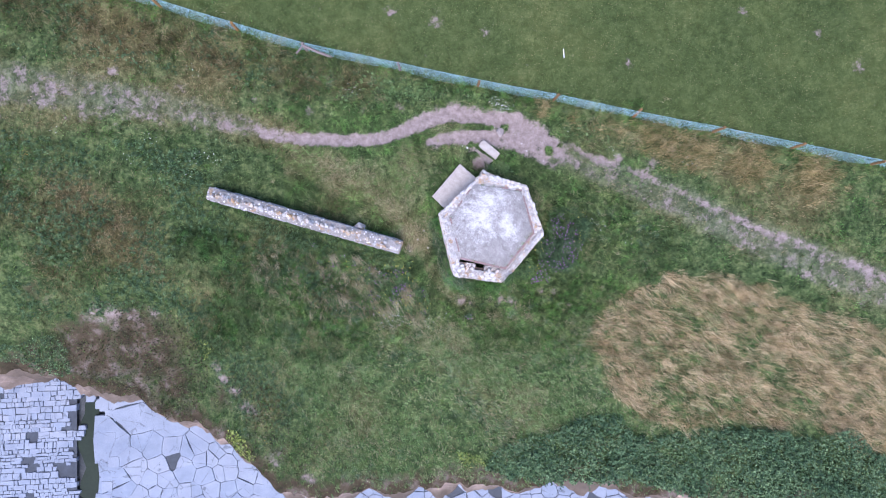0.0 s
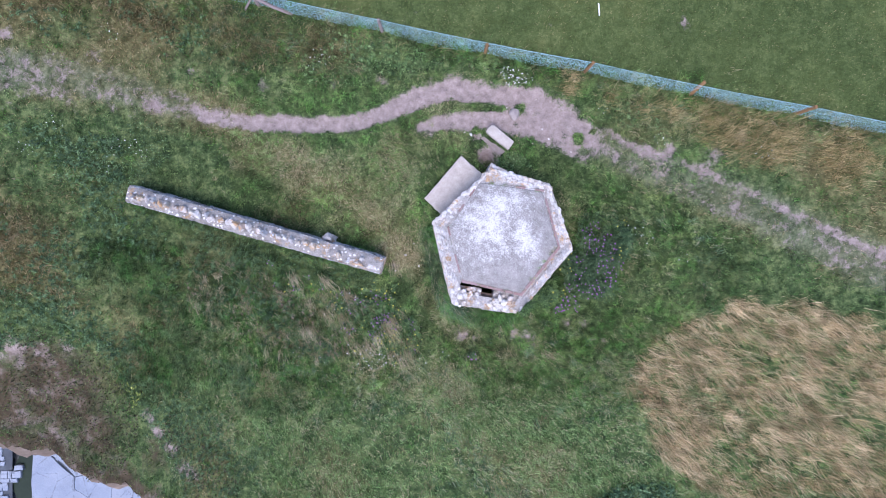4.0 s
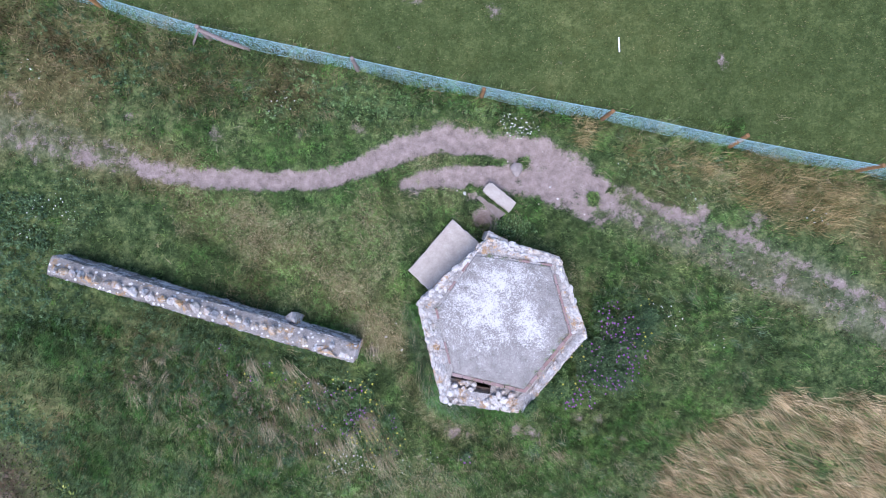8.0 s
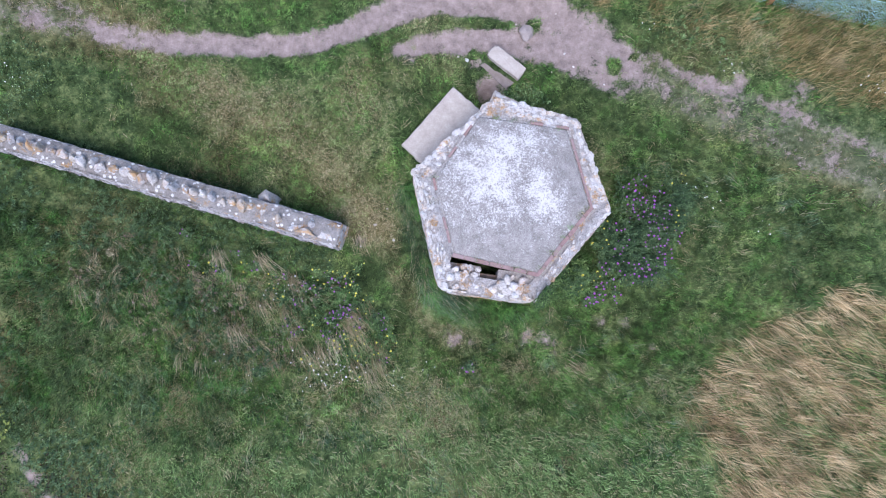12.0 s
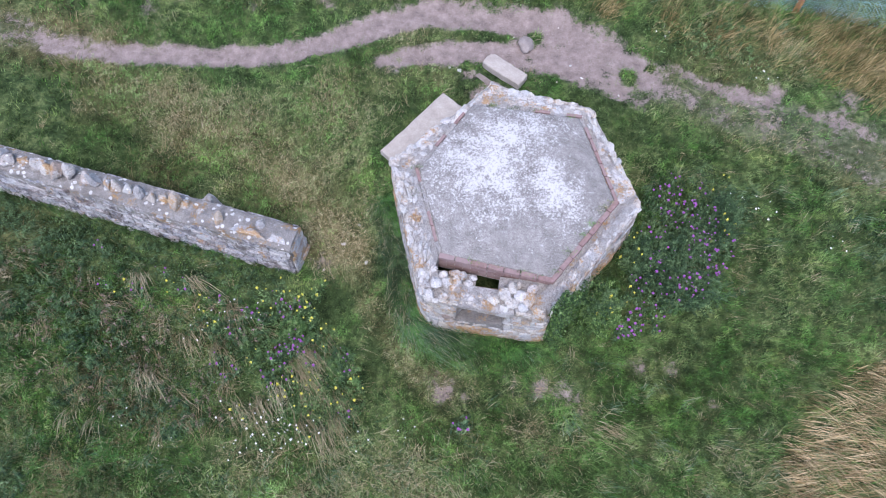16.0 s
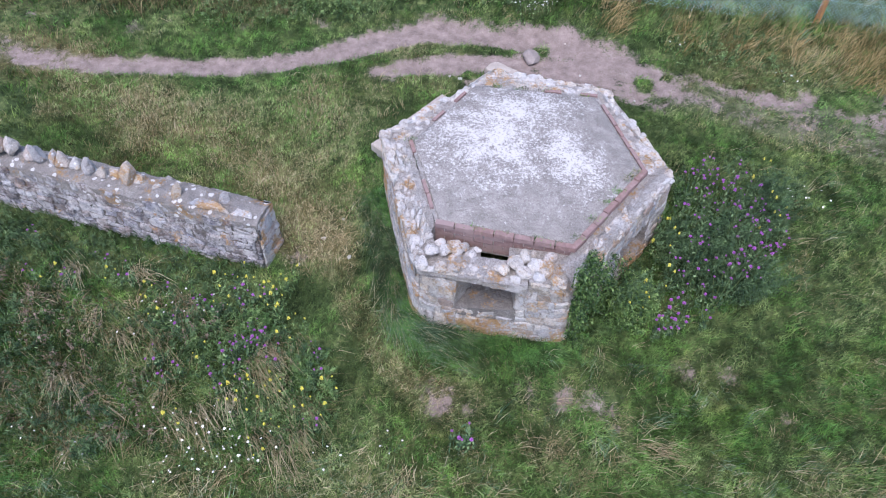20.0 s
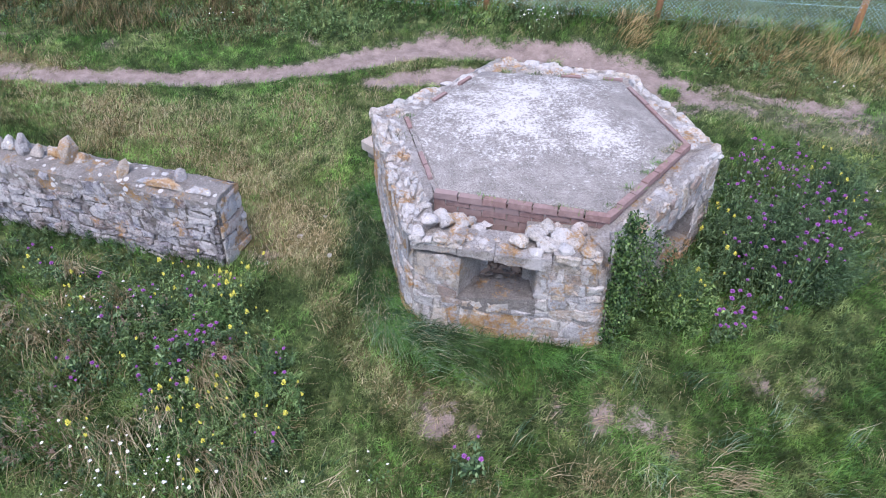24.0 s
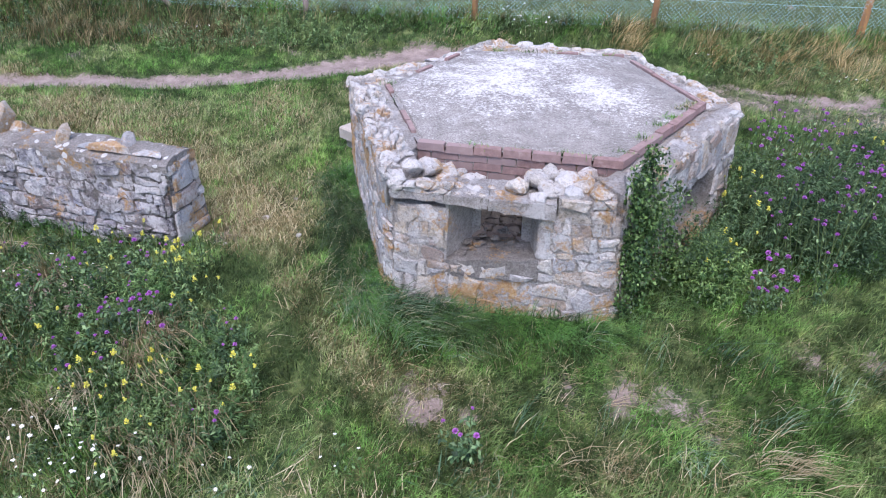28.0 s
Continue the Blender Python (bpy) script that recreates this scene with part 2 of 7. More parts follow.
def stone_material(name, dark=0.0, orange=0.5, white=0.5, black=0.0, smear=0.0, crack=0.0, discs=0.0, foot=0.0, pale_mix=0.0, tint=(1.0, 1.0, 1.0), stains=()):
    n = Nodes(name, 0.9, 0.2)
    r = n.rand()
    k = 1.45 - 0.38 * dark
    tones = ((0.0, (0.32, 0.235, 0.19)), (0.16, (0.46, 0.40, 0.32)), (0.34, (0.37, 0.35, 0.345)), (0.52, (0.355, 0.37, 0.39)), (0.68, (0.50, 0.475, 0.43)), (0.84, (0.40, 0.315, 0.265)), (1.0, (0.58, 0.56, 0.53)))
    base = n.ramp(r, *[(p, tuple(v * k * w for v, w in zip(c, tint))) for p, c in tones])
    if pale_mix:
        base = n.mix(pale_mix, base, (0.70, 0.675, 0.635))
    mid, fine = n.nz(11, 6, 0.7), n.nz(80, 4, 0.75)
    base = n.mix(n.ramp(mid, (0.34, 0.8), (0.56, 0.0)), base, n.mix(0.5, base, (0.17, 0.155, 0.14)))
    base = n.mix(n.ramp(n.nz(17, 4, 0.6), (0.56, 0.0), (0.70, 0.45)), base, (0.56 * k, 0.55 * k, 0.53 * k))
    base = n.mix(n.ramp(fine, (0.36, 0.6), (0.60, 0.0)), base, n.mix(0.5, base, (0.14, 0.13, 0.12)))
    pale = n.op("ADD", n.nz(7.5, 6, 0.75), n.op("MULTIPLY", n.op("SUBTRACT", r, 0.5), 0.22))
    base = n.mix(n.ramp(pale, (0.70 - 0.2 * white, 0.0), (0.80 - 0.2 * white, 0.55)), base, (0.68, 0.67, 0.66))
    if crack:
        mp = n.t.nodes.new("ShaderNodeMapping")
        mp.inputs["Scale"].default_value = (1.0, 1.0, 1.7)
        n.put(mp.inputs[0], n.pos)
        lines = n.op("ADD", n.vor(7.0, "DISTANCE_TO_EDGE", vec=mp.outputs[0]), n.op("MULTIPLY", n.op("SUBTRACT", n.nz(19, 4, 0.7), 0.42), 0.35))
        base = n.mix(n.ramp(lines, (0.0, crack), (0.045, 0.0)), base, (0.055, 0.050, 0.052))
    if smear:
        mud = n.op("ADD", n.nz(3.6, 6, 0.72), n.op("MULTIPLY", n.op("SUBTRACT", n.nz(26, 3), 0.5), 0.4))
        base = n.mix(n.ramp(mud, (0.46, 0.0), (0.60, smear)), base, n.ramp(fine, (0.32, (0.22, 0.205, 0.195)), (0.5, (0.46, 0.43, 0.41)), (0.7, (0.58, 0.55, 0.52))))
    base, pits = weather(n, base, orange, white, black, discs, foot, stains)
    return n.done(base, n.op("ADD", n.op("ADD", mid, n.op("MULTIPLY", fine, 0.4)), pits), 1.0, 0.035)


def mortar_material(name, k, orange, white, discs=0.0, foot=0.0, stains=()):
    n = Nodes(name, 0.95, 0.1)
    mid, fine = n.nz(6, 6, 0.7), n.nz(60, 4, 0.7)
    c = n.ramp(mid, (0.25, (0.22 * k, 0.20 * k, 0.185 * k)), (0.5, (0.36 * k, 0.335 * k, 0.31 * k)), (0.8, (0.50 * k, 0.475 * k, 0.45 * k)))
    c = n.mix(n.ramp(fine, (0.35, 0.6), (0.6, 0.0)), c, (0.13 * k, 0.12 * k, 0.11 * k))
    c, pits = weather(n, c, orange, white, 0.0, discs, foot, stains)
    return n.done(c, n.op("ADD", n.op("ADD", mid, fine), pits), 1.0, 0.04)


def roof_material():
    n = Nodes("weathered_concrete_roof", 0.92, 0.15)
    fine, mid = n.nz(75, 4, 0.75), n.nz(5, 7, 0.72)

    def blob(x, y, turn, long, wide):
        mp = n.t.nodes.new("ShaderNodeMapping")
        mp.vector_type = "TEXTURE"
        mp.inputs["Location"].default_value, mp.inputs["Rotation"].default_value, mp.inputs["Scale"].default_value = (x, y, 1.47), (0, 0, radians(turn)), (long, wide, 4.0)
        n.put(mp.inputs[0], n.pos)
        d = n.t.nodes.new("ShaderNodeVectorMath")
        d.operation = "LENGTH"
        n.put(d.inputs[0], mp.outputs[0])
        return n.op("SUBTRACT", 1.0, d.outputs["Value"])
    c = n.ramp(mid, (0.3, (0.160, 0.149, 0.138)), (0.52, (0.270, 0.253, 0.234)), (0.72, (0.375, 0.355, 0.330)))
    c = n.mix(n.ramp(n.nz(1.1, 4, 0.6), (0.40, 0.0), (0.66, 0.45)), c, (0.20, 0.185, 0.172))
    c = n.mix(n.ramp(fine, (0.40, 0.85), (0.52, 0.0)), c, (0.095, 0.087, 0.080))
    c = n.mix(n.ramp(n.op("ADD", n.vor(58), n.op("MULTIPLY", n.nz(20, 4, 0.7), 0.5)), (0.42, 0.8), (0.56, 0.0)), c, (0.105, 0.097, 0.092))
    c = n.mix(n.ramp(n.nz(110, 3, 0.8), (0.56, 0.0), (0.66, 0.7)), c, (0.55, 0.535, 0.505))
    # white crust: one broad blot, a ragged arm to the east, flecks between them
    lie = n.op("MAXIMUM", n.op("MAXIMUM", blob(1.45, 1.25, 0, 1.45, 1.40), blob(2.52, 0.88, -68, 1.10, 0.62)), blob(1.80, 1.9, 15, 1.3, 0.8))
    ragged = n.op("ADD", n.op("MULTIPLY", n.op("SUBTRACT", n.nz(4.2, 9, 0.78), 0.5), 1.5), n.op("MULTIPLY", n.op("SUBTRACT", n.nz(26, 5, 0.85), 0.5), 2.4))
    crust = n.op("ADD", n.op("MULTIPLY", n.op("MAXIMUM", lie, -0.3), 0.45), ragged)
    c = n.mix(n.ramp(crust, (0.14, 0.0), (0.30, 0.38)), c, (0.42, 0.41, 0.395))
    c = n.mix(n.ramp(crust, (0.27, 0.0), (0.36, 0.82)), c, (0.53, 0.52, 0.50))
    c = n.mix(n.ramp(n.op("ADD", n.nz(9, 3, 0.6), n.op("MULTIPLY", n.op("SUBTRACT", n.nz(60, 3), 0.5), 0.3)), (0.70, 0.0), (0.73, 0.75)), c, (0.56, 0.55, 0.53))
    c = n.mix(n.ramp(n.nz(7, 5, 0.7), (0.66, 0.0), (0.74, 0.5)), c, (0.115, 0.12, 0.085))
    return n.done(c, n.op("ADD", fine, mid), 0.6, 0.012)


def plain(name, stops, scale, rough=0.85, spot=None, bump=0.5, spec=0.2, vary=0.0, stretch=None):
    n = Nodes(name, rough, spec)
    mid, fine = n.nz(scale, 6, 0.65, stretch=stretch), n.nz(scale * 9, 4, 0.7)
    c = n.ramp(mid, *stops)
    if vary:
        c = n.mix(n.op("MULTIPLY", n.rand(), vary), c, spot or stops[0][1])
    c = n.mix(n.ramp(fine, (0.4, 0.4), (0.65, 0.0)), c, spot or stops[0][1])
    return n.done(c, n.op("ADD", mid, n.op("MULTIPLY", fine, 0.5)), bump, 0.01)


def leaf_material(name, low, mid, high, rough=0.5, spires=False):
    n = Nodes(name, rough, 0.3)
    tone = n.op("ADD", n.op("MULTIPLY", n.island(), 0.35), n.op("MULTIPLY", n.attr("hue"), 0.65)) if spires else n.island()
    c = n.ramp(tone, (0.0, low), (0.5, mid), (1.0, high))
    c = n.mix(n.ramp(n.nz(1.7, 3), (0.4, 0.0), (0.75, 0.35)), c, high)
    c = n.mix(n.ramp(n.nz(6.5, 3), (0.38, 0.75), (0.54, 0.0)), c, low)
    return n.thin(c, 0.16)


def rock_material():
    n = Nodes("blue_grey_limestone", 0.8, 0.3)
    mid, fine = n.nz(0.9, 6, 0.65), n.nz(9, 5, 0.7)
    c = n.ramp(mid, (0.25, (0.145, 0.176, 0.226)), (0.55, (0.222, 0.264, 0.330)), (0.85, (0.312, 0.358, 0.430)))
    c = n.mix(n.op("MULTIPLY", n.rand(), 0.6), c, (0.33, 0.35, 0.385))
    c = n.mix(n.ramp(n.op("ADD", n.nz(1.3, 6, 0.65), n.op("MULTIPLY", n.op("SUBTRACT", fine, 0.5), 0.3)), (0.63, 0.0), (0.67, 0.85)), c, (0.085, 0.10, 0.12))
    line = n.op("ADD", n.vor(0.55, "DISTANCE_TO_EDGE"), n.op("MULTIPLY", n.op("SUBTRACT", n.nz(2.2, 5, 0.7), 0.5), 0.14))
    c = n.mix(n.ramp(line, (0.0, 0.7), (0.012, 0.0)), c, (0.10, 0.115, 0.135))
    c = n.mix(n.ramp(n.nz(0.35, 4, 0.6), (0.5, 0.0), (0.7, 0.5)), c, (0.165, 0.20, 0.265))
    c = n.mix(n.ramp(fine, (0.4, 0.4), (0.6, 0.0)), c, (0.23, 0.265, 0.315))
    return n.done(c, n.op("ADD", mid, fine), 0.8, 0.03)


def petal_material(name, a, b):
    n = Nodes(name, 0.6, 0.2)
    return n.done(n.ramp(n.island(), (0.0, a), (1.0, b)))


M_GROUND = ground_material()
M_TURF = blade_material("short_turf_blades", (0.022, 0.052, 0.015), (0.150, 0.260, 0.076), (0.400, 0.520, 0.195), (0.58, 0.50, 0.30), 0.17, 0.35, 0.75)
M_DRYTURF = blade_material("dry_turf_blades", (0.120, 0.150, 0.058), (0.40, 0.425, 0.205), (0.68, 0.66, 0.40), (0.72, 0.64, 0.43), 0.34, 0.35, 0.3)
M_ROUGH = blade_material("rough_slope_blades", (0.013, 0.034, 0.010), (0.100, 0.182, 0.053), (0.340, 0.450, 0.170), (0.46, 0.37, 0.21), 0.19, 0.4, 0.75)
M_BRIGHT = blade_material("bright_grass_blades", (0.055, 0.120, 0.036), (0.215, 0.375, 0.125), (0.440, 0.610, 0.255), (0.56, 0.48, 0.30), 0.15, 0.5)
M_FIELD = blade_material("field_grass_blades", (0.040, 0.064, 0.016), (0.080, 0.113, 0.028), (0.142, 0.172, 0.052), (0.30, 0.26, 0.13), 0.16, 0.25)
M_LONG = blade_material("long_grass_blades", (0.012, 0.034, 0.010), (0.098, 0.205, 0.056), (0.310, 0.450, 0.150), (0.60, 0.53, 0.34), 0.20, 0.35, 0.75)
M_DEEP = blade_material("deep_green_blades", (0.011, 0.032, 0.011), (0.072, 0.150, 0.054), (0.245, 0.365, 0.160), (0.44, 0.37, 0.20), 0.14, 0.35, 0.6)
M_COOL = blade_material("blue_green_grass_blades", (0.022, 0.066, 0.036), (0.088, 0.185, 0.104), (0.250, 0.380, 0.235), (0.54, 0.49, 0.32), 0.16, 0.1)
M_REED = blade_material("dry_straw_blades", (0.060, 0.042, 0.020), (0.54, 0.380, 0.185), (0.96, 0.765, 0.470), (0.10, 0.14, 0.05), 0.08, 0.3)
M_STRAW = blade_material("bleached_straw_blades", (0.34, 0.275, 0.155), (0.50, 0.415, 0.255), (0.66, 0.575, 0.395), (0.24, 0.20, 0.10), 0.15, 0.1)
M_TAN = blade_material("tan_grass_blades", (0.09, 0.065, 0.03), (0.30, 0.225, 0.12), (0.62, 0.50, 0.31), (0.06, 0.07, 0.025), 0.2, 0.4)
M_GOLD = blade_material("golden_grass_blades", (0.08, 0.068, 0.024), (0.36, 0.265, 0.110), (0.78, 0.60, 0.32), (0.09, 0.13, 0.04), 0.22, 0.4)
M_OCHRE = blade_material("ochre_grass_blades", (0.020, 0.018, 0.007), (0.135, 0.108, 0.046), (0.44, 0.35, 0.19), (0.05, 0.075, 0.024), 0.24, 0.5)
RUST = (((1.24, -1.19, .42), .30), ((1.5, -1.2, .5), .2), ((1.9, -1.25, .05), .28), ((.35, -1.0, .22), .22), ((-.1, 1.1, .9), .4), ((.2, .1, 1.2), .35))
M_STONE = stone_material("grey_rubble_stone", -0.16, 1.0, 0.95, black=0.55, smear=0.32, crack=0.3, foot=0.16, stains=RUST)
M_RIM = stone_material("pale_rim_stone", -0.5, 1.05, 1.15, smear=0.12, crack=0.6, pale_mix=0.45, tint=(1.04, 1.02, 0.98))
M_WALL = stone_material("dark_rubble_stone", 1.35, 0.25, 1.2, 1.0, crack=0.9, pale_mix=0.05, tint=(0.96, 0.95, 1.10))
M_QUOIN = stone_material("orange_lichened_quoin", -0.1, 1.45, 1.3, crack=0.5, tint=(0.94, 0.97, 1.04))
M_COPING = stone_material("lichened_coping_stone", 0.05, 1.25, 0.8, 0.3, crack=0.4, discs=0.22)
M_MORTAR = mortar_material("old_mortar", 1.42, 0.7, 0.6, foot=0.14, stains=RUST)
M_TOPPING = mortar_material("lichen_spotted_mortar", 1.12, 0.8, 0.4, 0.40)
M_SILL = mortar_material("rust_washed_mortar", 0.85, 0.95, 0.3)
M_JOINT = mortar_material("dark_deep_joints", 0.65, 0.4, 0.6)
M_CAP = mortar_material("pale_crusted_mortar", 1.4, 0.55, 1.0)
M_ROOF = roof_material()
M_SLAB = plain("buff_concrete", ((0.25, (0.31, 0.27, 0.23)), (0.6, (0.44, 0.395, 0.345)), (0.85, (0.51, 0.47, 0.42))), 5, spot=(0.22, 0.20, 0.18))
M_BOULDER = plain("pinkish_grey_boulder", ((0.25, (0.20, 0.17, 0.155)), (0.6, (0.31, 0.27, 0.25)), (0.85, (0.42, 0.38, 0.355))), 9, spot=(0.17, 0.15, 0.14))
# brownish concrete, with the shade on the low step put into its colour
M_STEP = plain("brown_shaded_concrete", ((0.25, (0.15, 0.12, 0.105)), (0.6, (0.255, 0.215, 0.19)), (0.85, (0.34, 0.295, 0.265))), 6, spot=(0.12, 0.10, 0.09))
M_BRICK = plain("pink_brick", ((0.3, (0.145, 0.088, 0.080)), (0.55, (0.245, 0.150, 0.134)), (0.78, (0.37, 0.30, 0.275))), 16, spot=(0.26, 0.20, 0.19), vary=0.8)
M_RUST = plain("rust_stained_rubble", ((0.25, (0.12, 0.095, 0.08)), (0.5, (0.24, 0.18, 0.145)), (0.75, (0.38, 0.25, 0.17))), 6, spot=(0.06, 0.05, 0.045))
M_POST = plain("weathered_post_wood", ((0.25, (0.17, 0.095, 0.045)), (0.5, (0.34, 0.17, 0.06)), (0.72, (0.52, 0.27, 0.075))), 5, spot=(0.10, 0.07, 0.05), vary=0.5, stretch=(4, 4, 0.6))
M_GREYWOOD = plain("grey_driftwood", ((0.25, (0.17, 0.13, 0.115)), (0.6, (0.29, 0.235, 0.215)), (0.85, (0.37, 0.32, 0.30))), 8, spot=(0.13, 0.10, 0.09), stretch=(4, 4, 0.6))
M_NET = plain("blue_coated_wire", ((0.3, (0.40, 0.72, 0.80)), (0.7, (0.54, 0.84, 0.90))), 3, rough=0.5, spot=(0.36, 0.62, 0.70), bump=0.0, spec=0.4)
M_CLIFF = plain("raw_pink_cliff_earth", ((0.30, (0.060, 0.048, 0.036)), (0.50, (0.135, 0.105, 0.082)), (0.60, (0.26, 0.20, 0.165)), (0.70, (0.50, 0.365, 0.28))), 0.45, spot=(0.16, 0.12, 0.09), bump=1.0)
M_ROCK = rock_material()
M_BED = plain("dark_wet_shore_bed", ((0.3, (0.045, 0.052, 0.058)), (0.6, (0.085, 0.095, 0.10)), (0.85, (0.15, 0.165, 0.175))), 0.8, rough=0.8, spot=(0.03, 0.035, 0.04), spec=0.1)
M_PUDDLE = plain("dark_wet_joint", ((0.3, (0.035, 0.043, 0.054)), (0.6, (0.065, 0.078, 0.095)), (0.85, (0.115, 0.135, 0.158))), 1.6, rough=0.6, spot=(0.05, 0.06, 0.07), spec=0.2)
M_POOL = plain("green_rock_pool", ((0.3, (0.012, 0.022, 0.014)), (0.7, (0.022, 0.036, 0.022))), 0.6, rough=0.35, spot=(0.010, 0.018, 0.012), bump=0.05, spec=0.12)
M_WEED = leaf_material("mixed_weed_leaves", (0.014, 0.040, 0.012), (0.088, 0.180, 0.058), (0.310, 0.450, 0.180))
M_IVY = leaf_material("ivy_leaves", (0.010, 0.030, 0.010), (0.050, 0.110, 0.032), (0.190, 0.300, 0.090), 0.4)
M_BRAMBLE = leaf_material("bramble_leaves", (0.018, 0.048, 0.020), (0.085, 0.160, 0.066), (0.215, 0.320, 0.145))
M_FRESH = leaf_material("fresh_green_leaves", (0.022, 0.058, 0.014), (0.115, 0.225, 0.058), (0.330, 0.480, 0.165))
M_FRESHSHOOT = leaf_material("fresh_shoot_leaves", (0.045, 0.110, 0.035), (0.140, 0.270, 0.085), (0.34, 0.50, 0.19), spires=True)
M_SHOOT = leaf_material("weed_shoot_leaves", (0.018, 0.046, 0.014), (0.110, 0.215, 0.070), (0.350, 0.500, 0.205), spires=True)
M_SCRUB = leaf_material("bramble_shoot_leaves", (0.016, 0.042, 0.018), (0.072, 0.148, 0.062), (0.200, 0.320, 0.150), spires=True)
M_KNAP = leaf_material("knapweed_leaves", (0.010, 0.032, 0.013), (0.056, 0.120, 0.048), (0.215, 0.330, 0.145), spires=True)
M_KNAPLEAF = leaf_material("knapweed_mound_leaves", (0.010, 0.030, 0.012), (0.058, 0.125, 0.050), (0.230, 0.345, 0.150))
M_DEAD = leaf_material("dead_seed_heads", (0.11, 0.075, 0.055), (0.25, 0.175, 0.135), (0.46, 0.37, 0.30), spires=True)
M_STEM = plain("green_stems", ((0.3, (0.05, 0.085, 0.03)), (0.7, (0.11, 0.14, 0.05))), 12, bump=0.0)
M_YELLOW = petal_material("yellow_petals", (0.52, 0.50, 0.06), (0.72, 0.66, 0.12))
M_PURPLE = petal_material("purple_petals", (0.27, 0.065, 0.32), (0.47, 0.19, 0.50))
M_WHITE = petal_material("white_petals", (0.72, 0.72, 0.68), (0.86, 0.86, 0.83))
M_ORANGE = petal_material("ochre_petals", (0.55, 0.30, 0.05), (0.68, 0.42, 0.08))


# ---- building helpers ----
def mesh_of(name, verts, faces, material, smooth=False):
    me = bpy.data.meshes.new(name)
    me.from_pydata([tuple(v) for v in verts], [], faces)
    me.materials.append(material)
    if smooth:
        me.polygons.foreach_set("use_smooth", [True] * len(me.polygons))
    me.update()
    return me


def part(name, me, parent, label=""):
    ob = new(name, me)
    ob.parent = parent
    return tagged(ob, label)


def thing(name, at, label, category, group="", kind=""):
    ob = new(name)
    ob.location = at
    ob.empty_display_size = 0.2
    bpy.context.view_layer.update()
    return tagged(ob, label, category, group, kind)


def local(parent, verts):
    inv = parent.matrix_world.inverted()
    return [inv @ Vector(v) for v in verts]


def block_at(P, u0, u1, v0, v1, d0, d1):
    """A box in the (u, v, d) space of a face P."""
    vs = [P(u, v, d) for d in (d0, d1) for v in (v0, v1) for u in (u0, u1)]
    fs = [(0, 2, 3, 1), (4, 5, 7, 6), (0, 1, 5, 4), (2, 6, 7, 3), (0, 4, 6, 2), (1, 3, 7, 5)]
    return vs, fs


def panel(b0, b1, t0, t1, z0, z1):
    """The map (u metres along, v metres up, d metres out) of an outer wall face that leans from b0-b1 below to t0-t1 above."""
    b0, b1, t0, t1 = (Vector(p) for p in (b0, b1, t0, t1))
    length, high = (b1 - b0).length, z1 - z0
    along = (b1 - b0).normalized()
    out = Vector((along.y, -along.x))

    def P(u, v, d=0.0):
        s, k = u / length, v / high
        q = b0.lerp(b1, s).lerp(t0.lerp(t1, s), k) + out * d
        return Vector((q.x, q.y, z0 + v))
    return P, length, high


def flat(o0, o1, i0, i1, z):
    """The map of a level strip between an outer edge o0-o1 and an inner edge i0-i1."""
    o0, o1, i0, i1 = (Vector(p) for p in (o0, o1, i0, i1))
    length, wide = (o1 - o0).length, ((i0 + i1) / 2 - (o0 + o1) / 2).length

    def P(u, v, d=0.0):
        s, k = u / length, v / wide
        q = o0.lerp(o1, s).lerp(i0.lerp(i1, s), k)
        return Vector((q.x, q.y, z + d))
    return P, length, wide


def cells(seeds, reach):
    """The cell of each seed: a square cut by the halfway lines to the seeds within reach."""
    out = []
    for i, (sx, sy) in enumerate(seeds):
        cell = [(sx + px * reach, sy + py * reach) for px, py in ((-1, -1), (1, -1), (1, 1), (-1, 1))]
        for j, (qx, qy) in enumerate(seeds):
            if j == i or abs(qx - sx) > 2 * reach or abs(qy - sy) > 2 * reach:
                continue
            nx, ny = qx - sx, qy - sy
            lim = nx * (sx + qx) / 2 + ny * (sy + qy) / 2
            cut = []
            for (ax, ay), (bx, by) in zip(cell, cell[1:] + cell[:1]):
                da, db = nx * ax + ny * ay - lim, nx * bx + ny * by - lim
                if da <= 0:
                    cut.append((ax, ay))
                if da * db < 0:
                    t = da / (da - db)
                    cut.append((ax + (bx - ax) * t, ay + (by - ay) * t))
            cell = cut
            if len(cell) < 3:
                break
        if len(cell) >= 3:
            out.append(((sx, sy), cell))
    return out


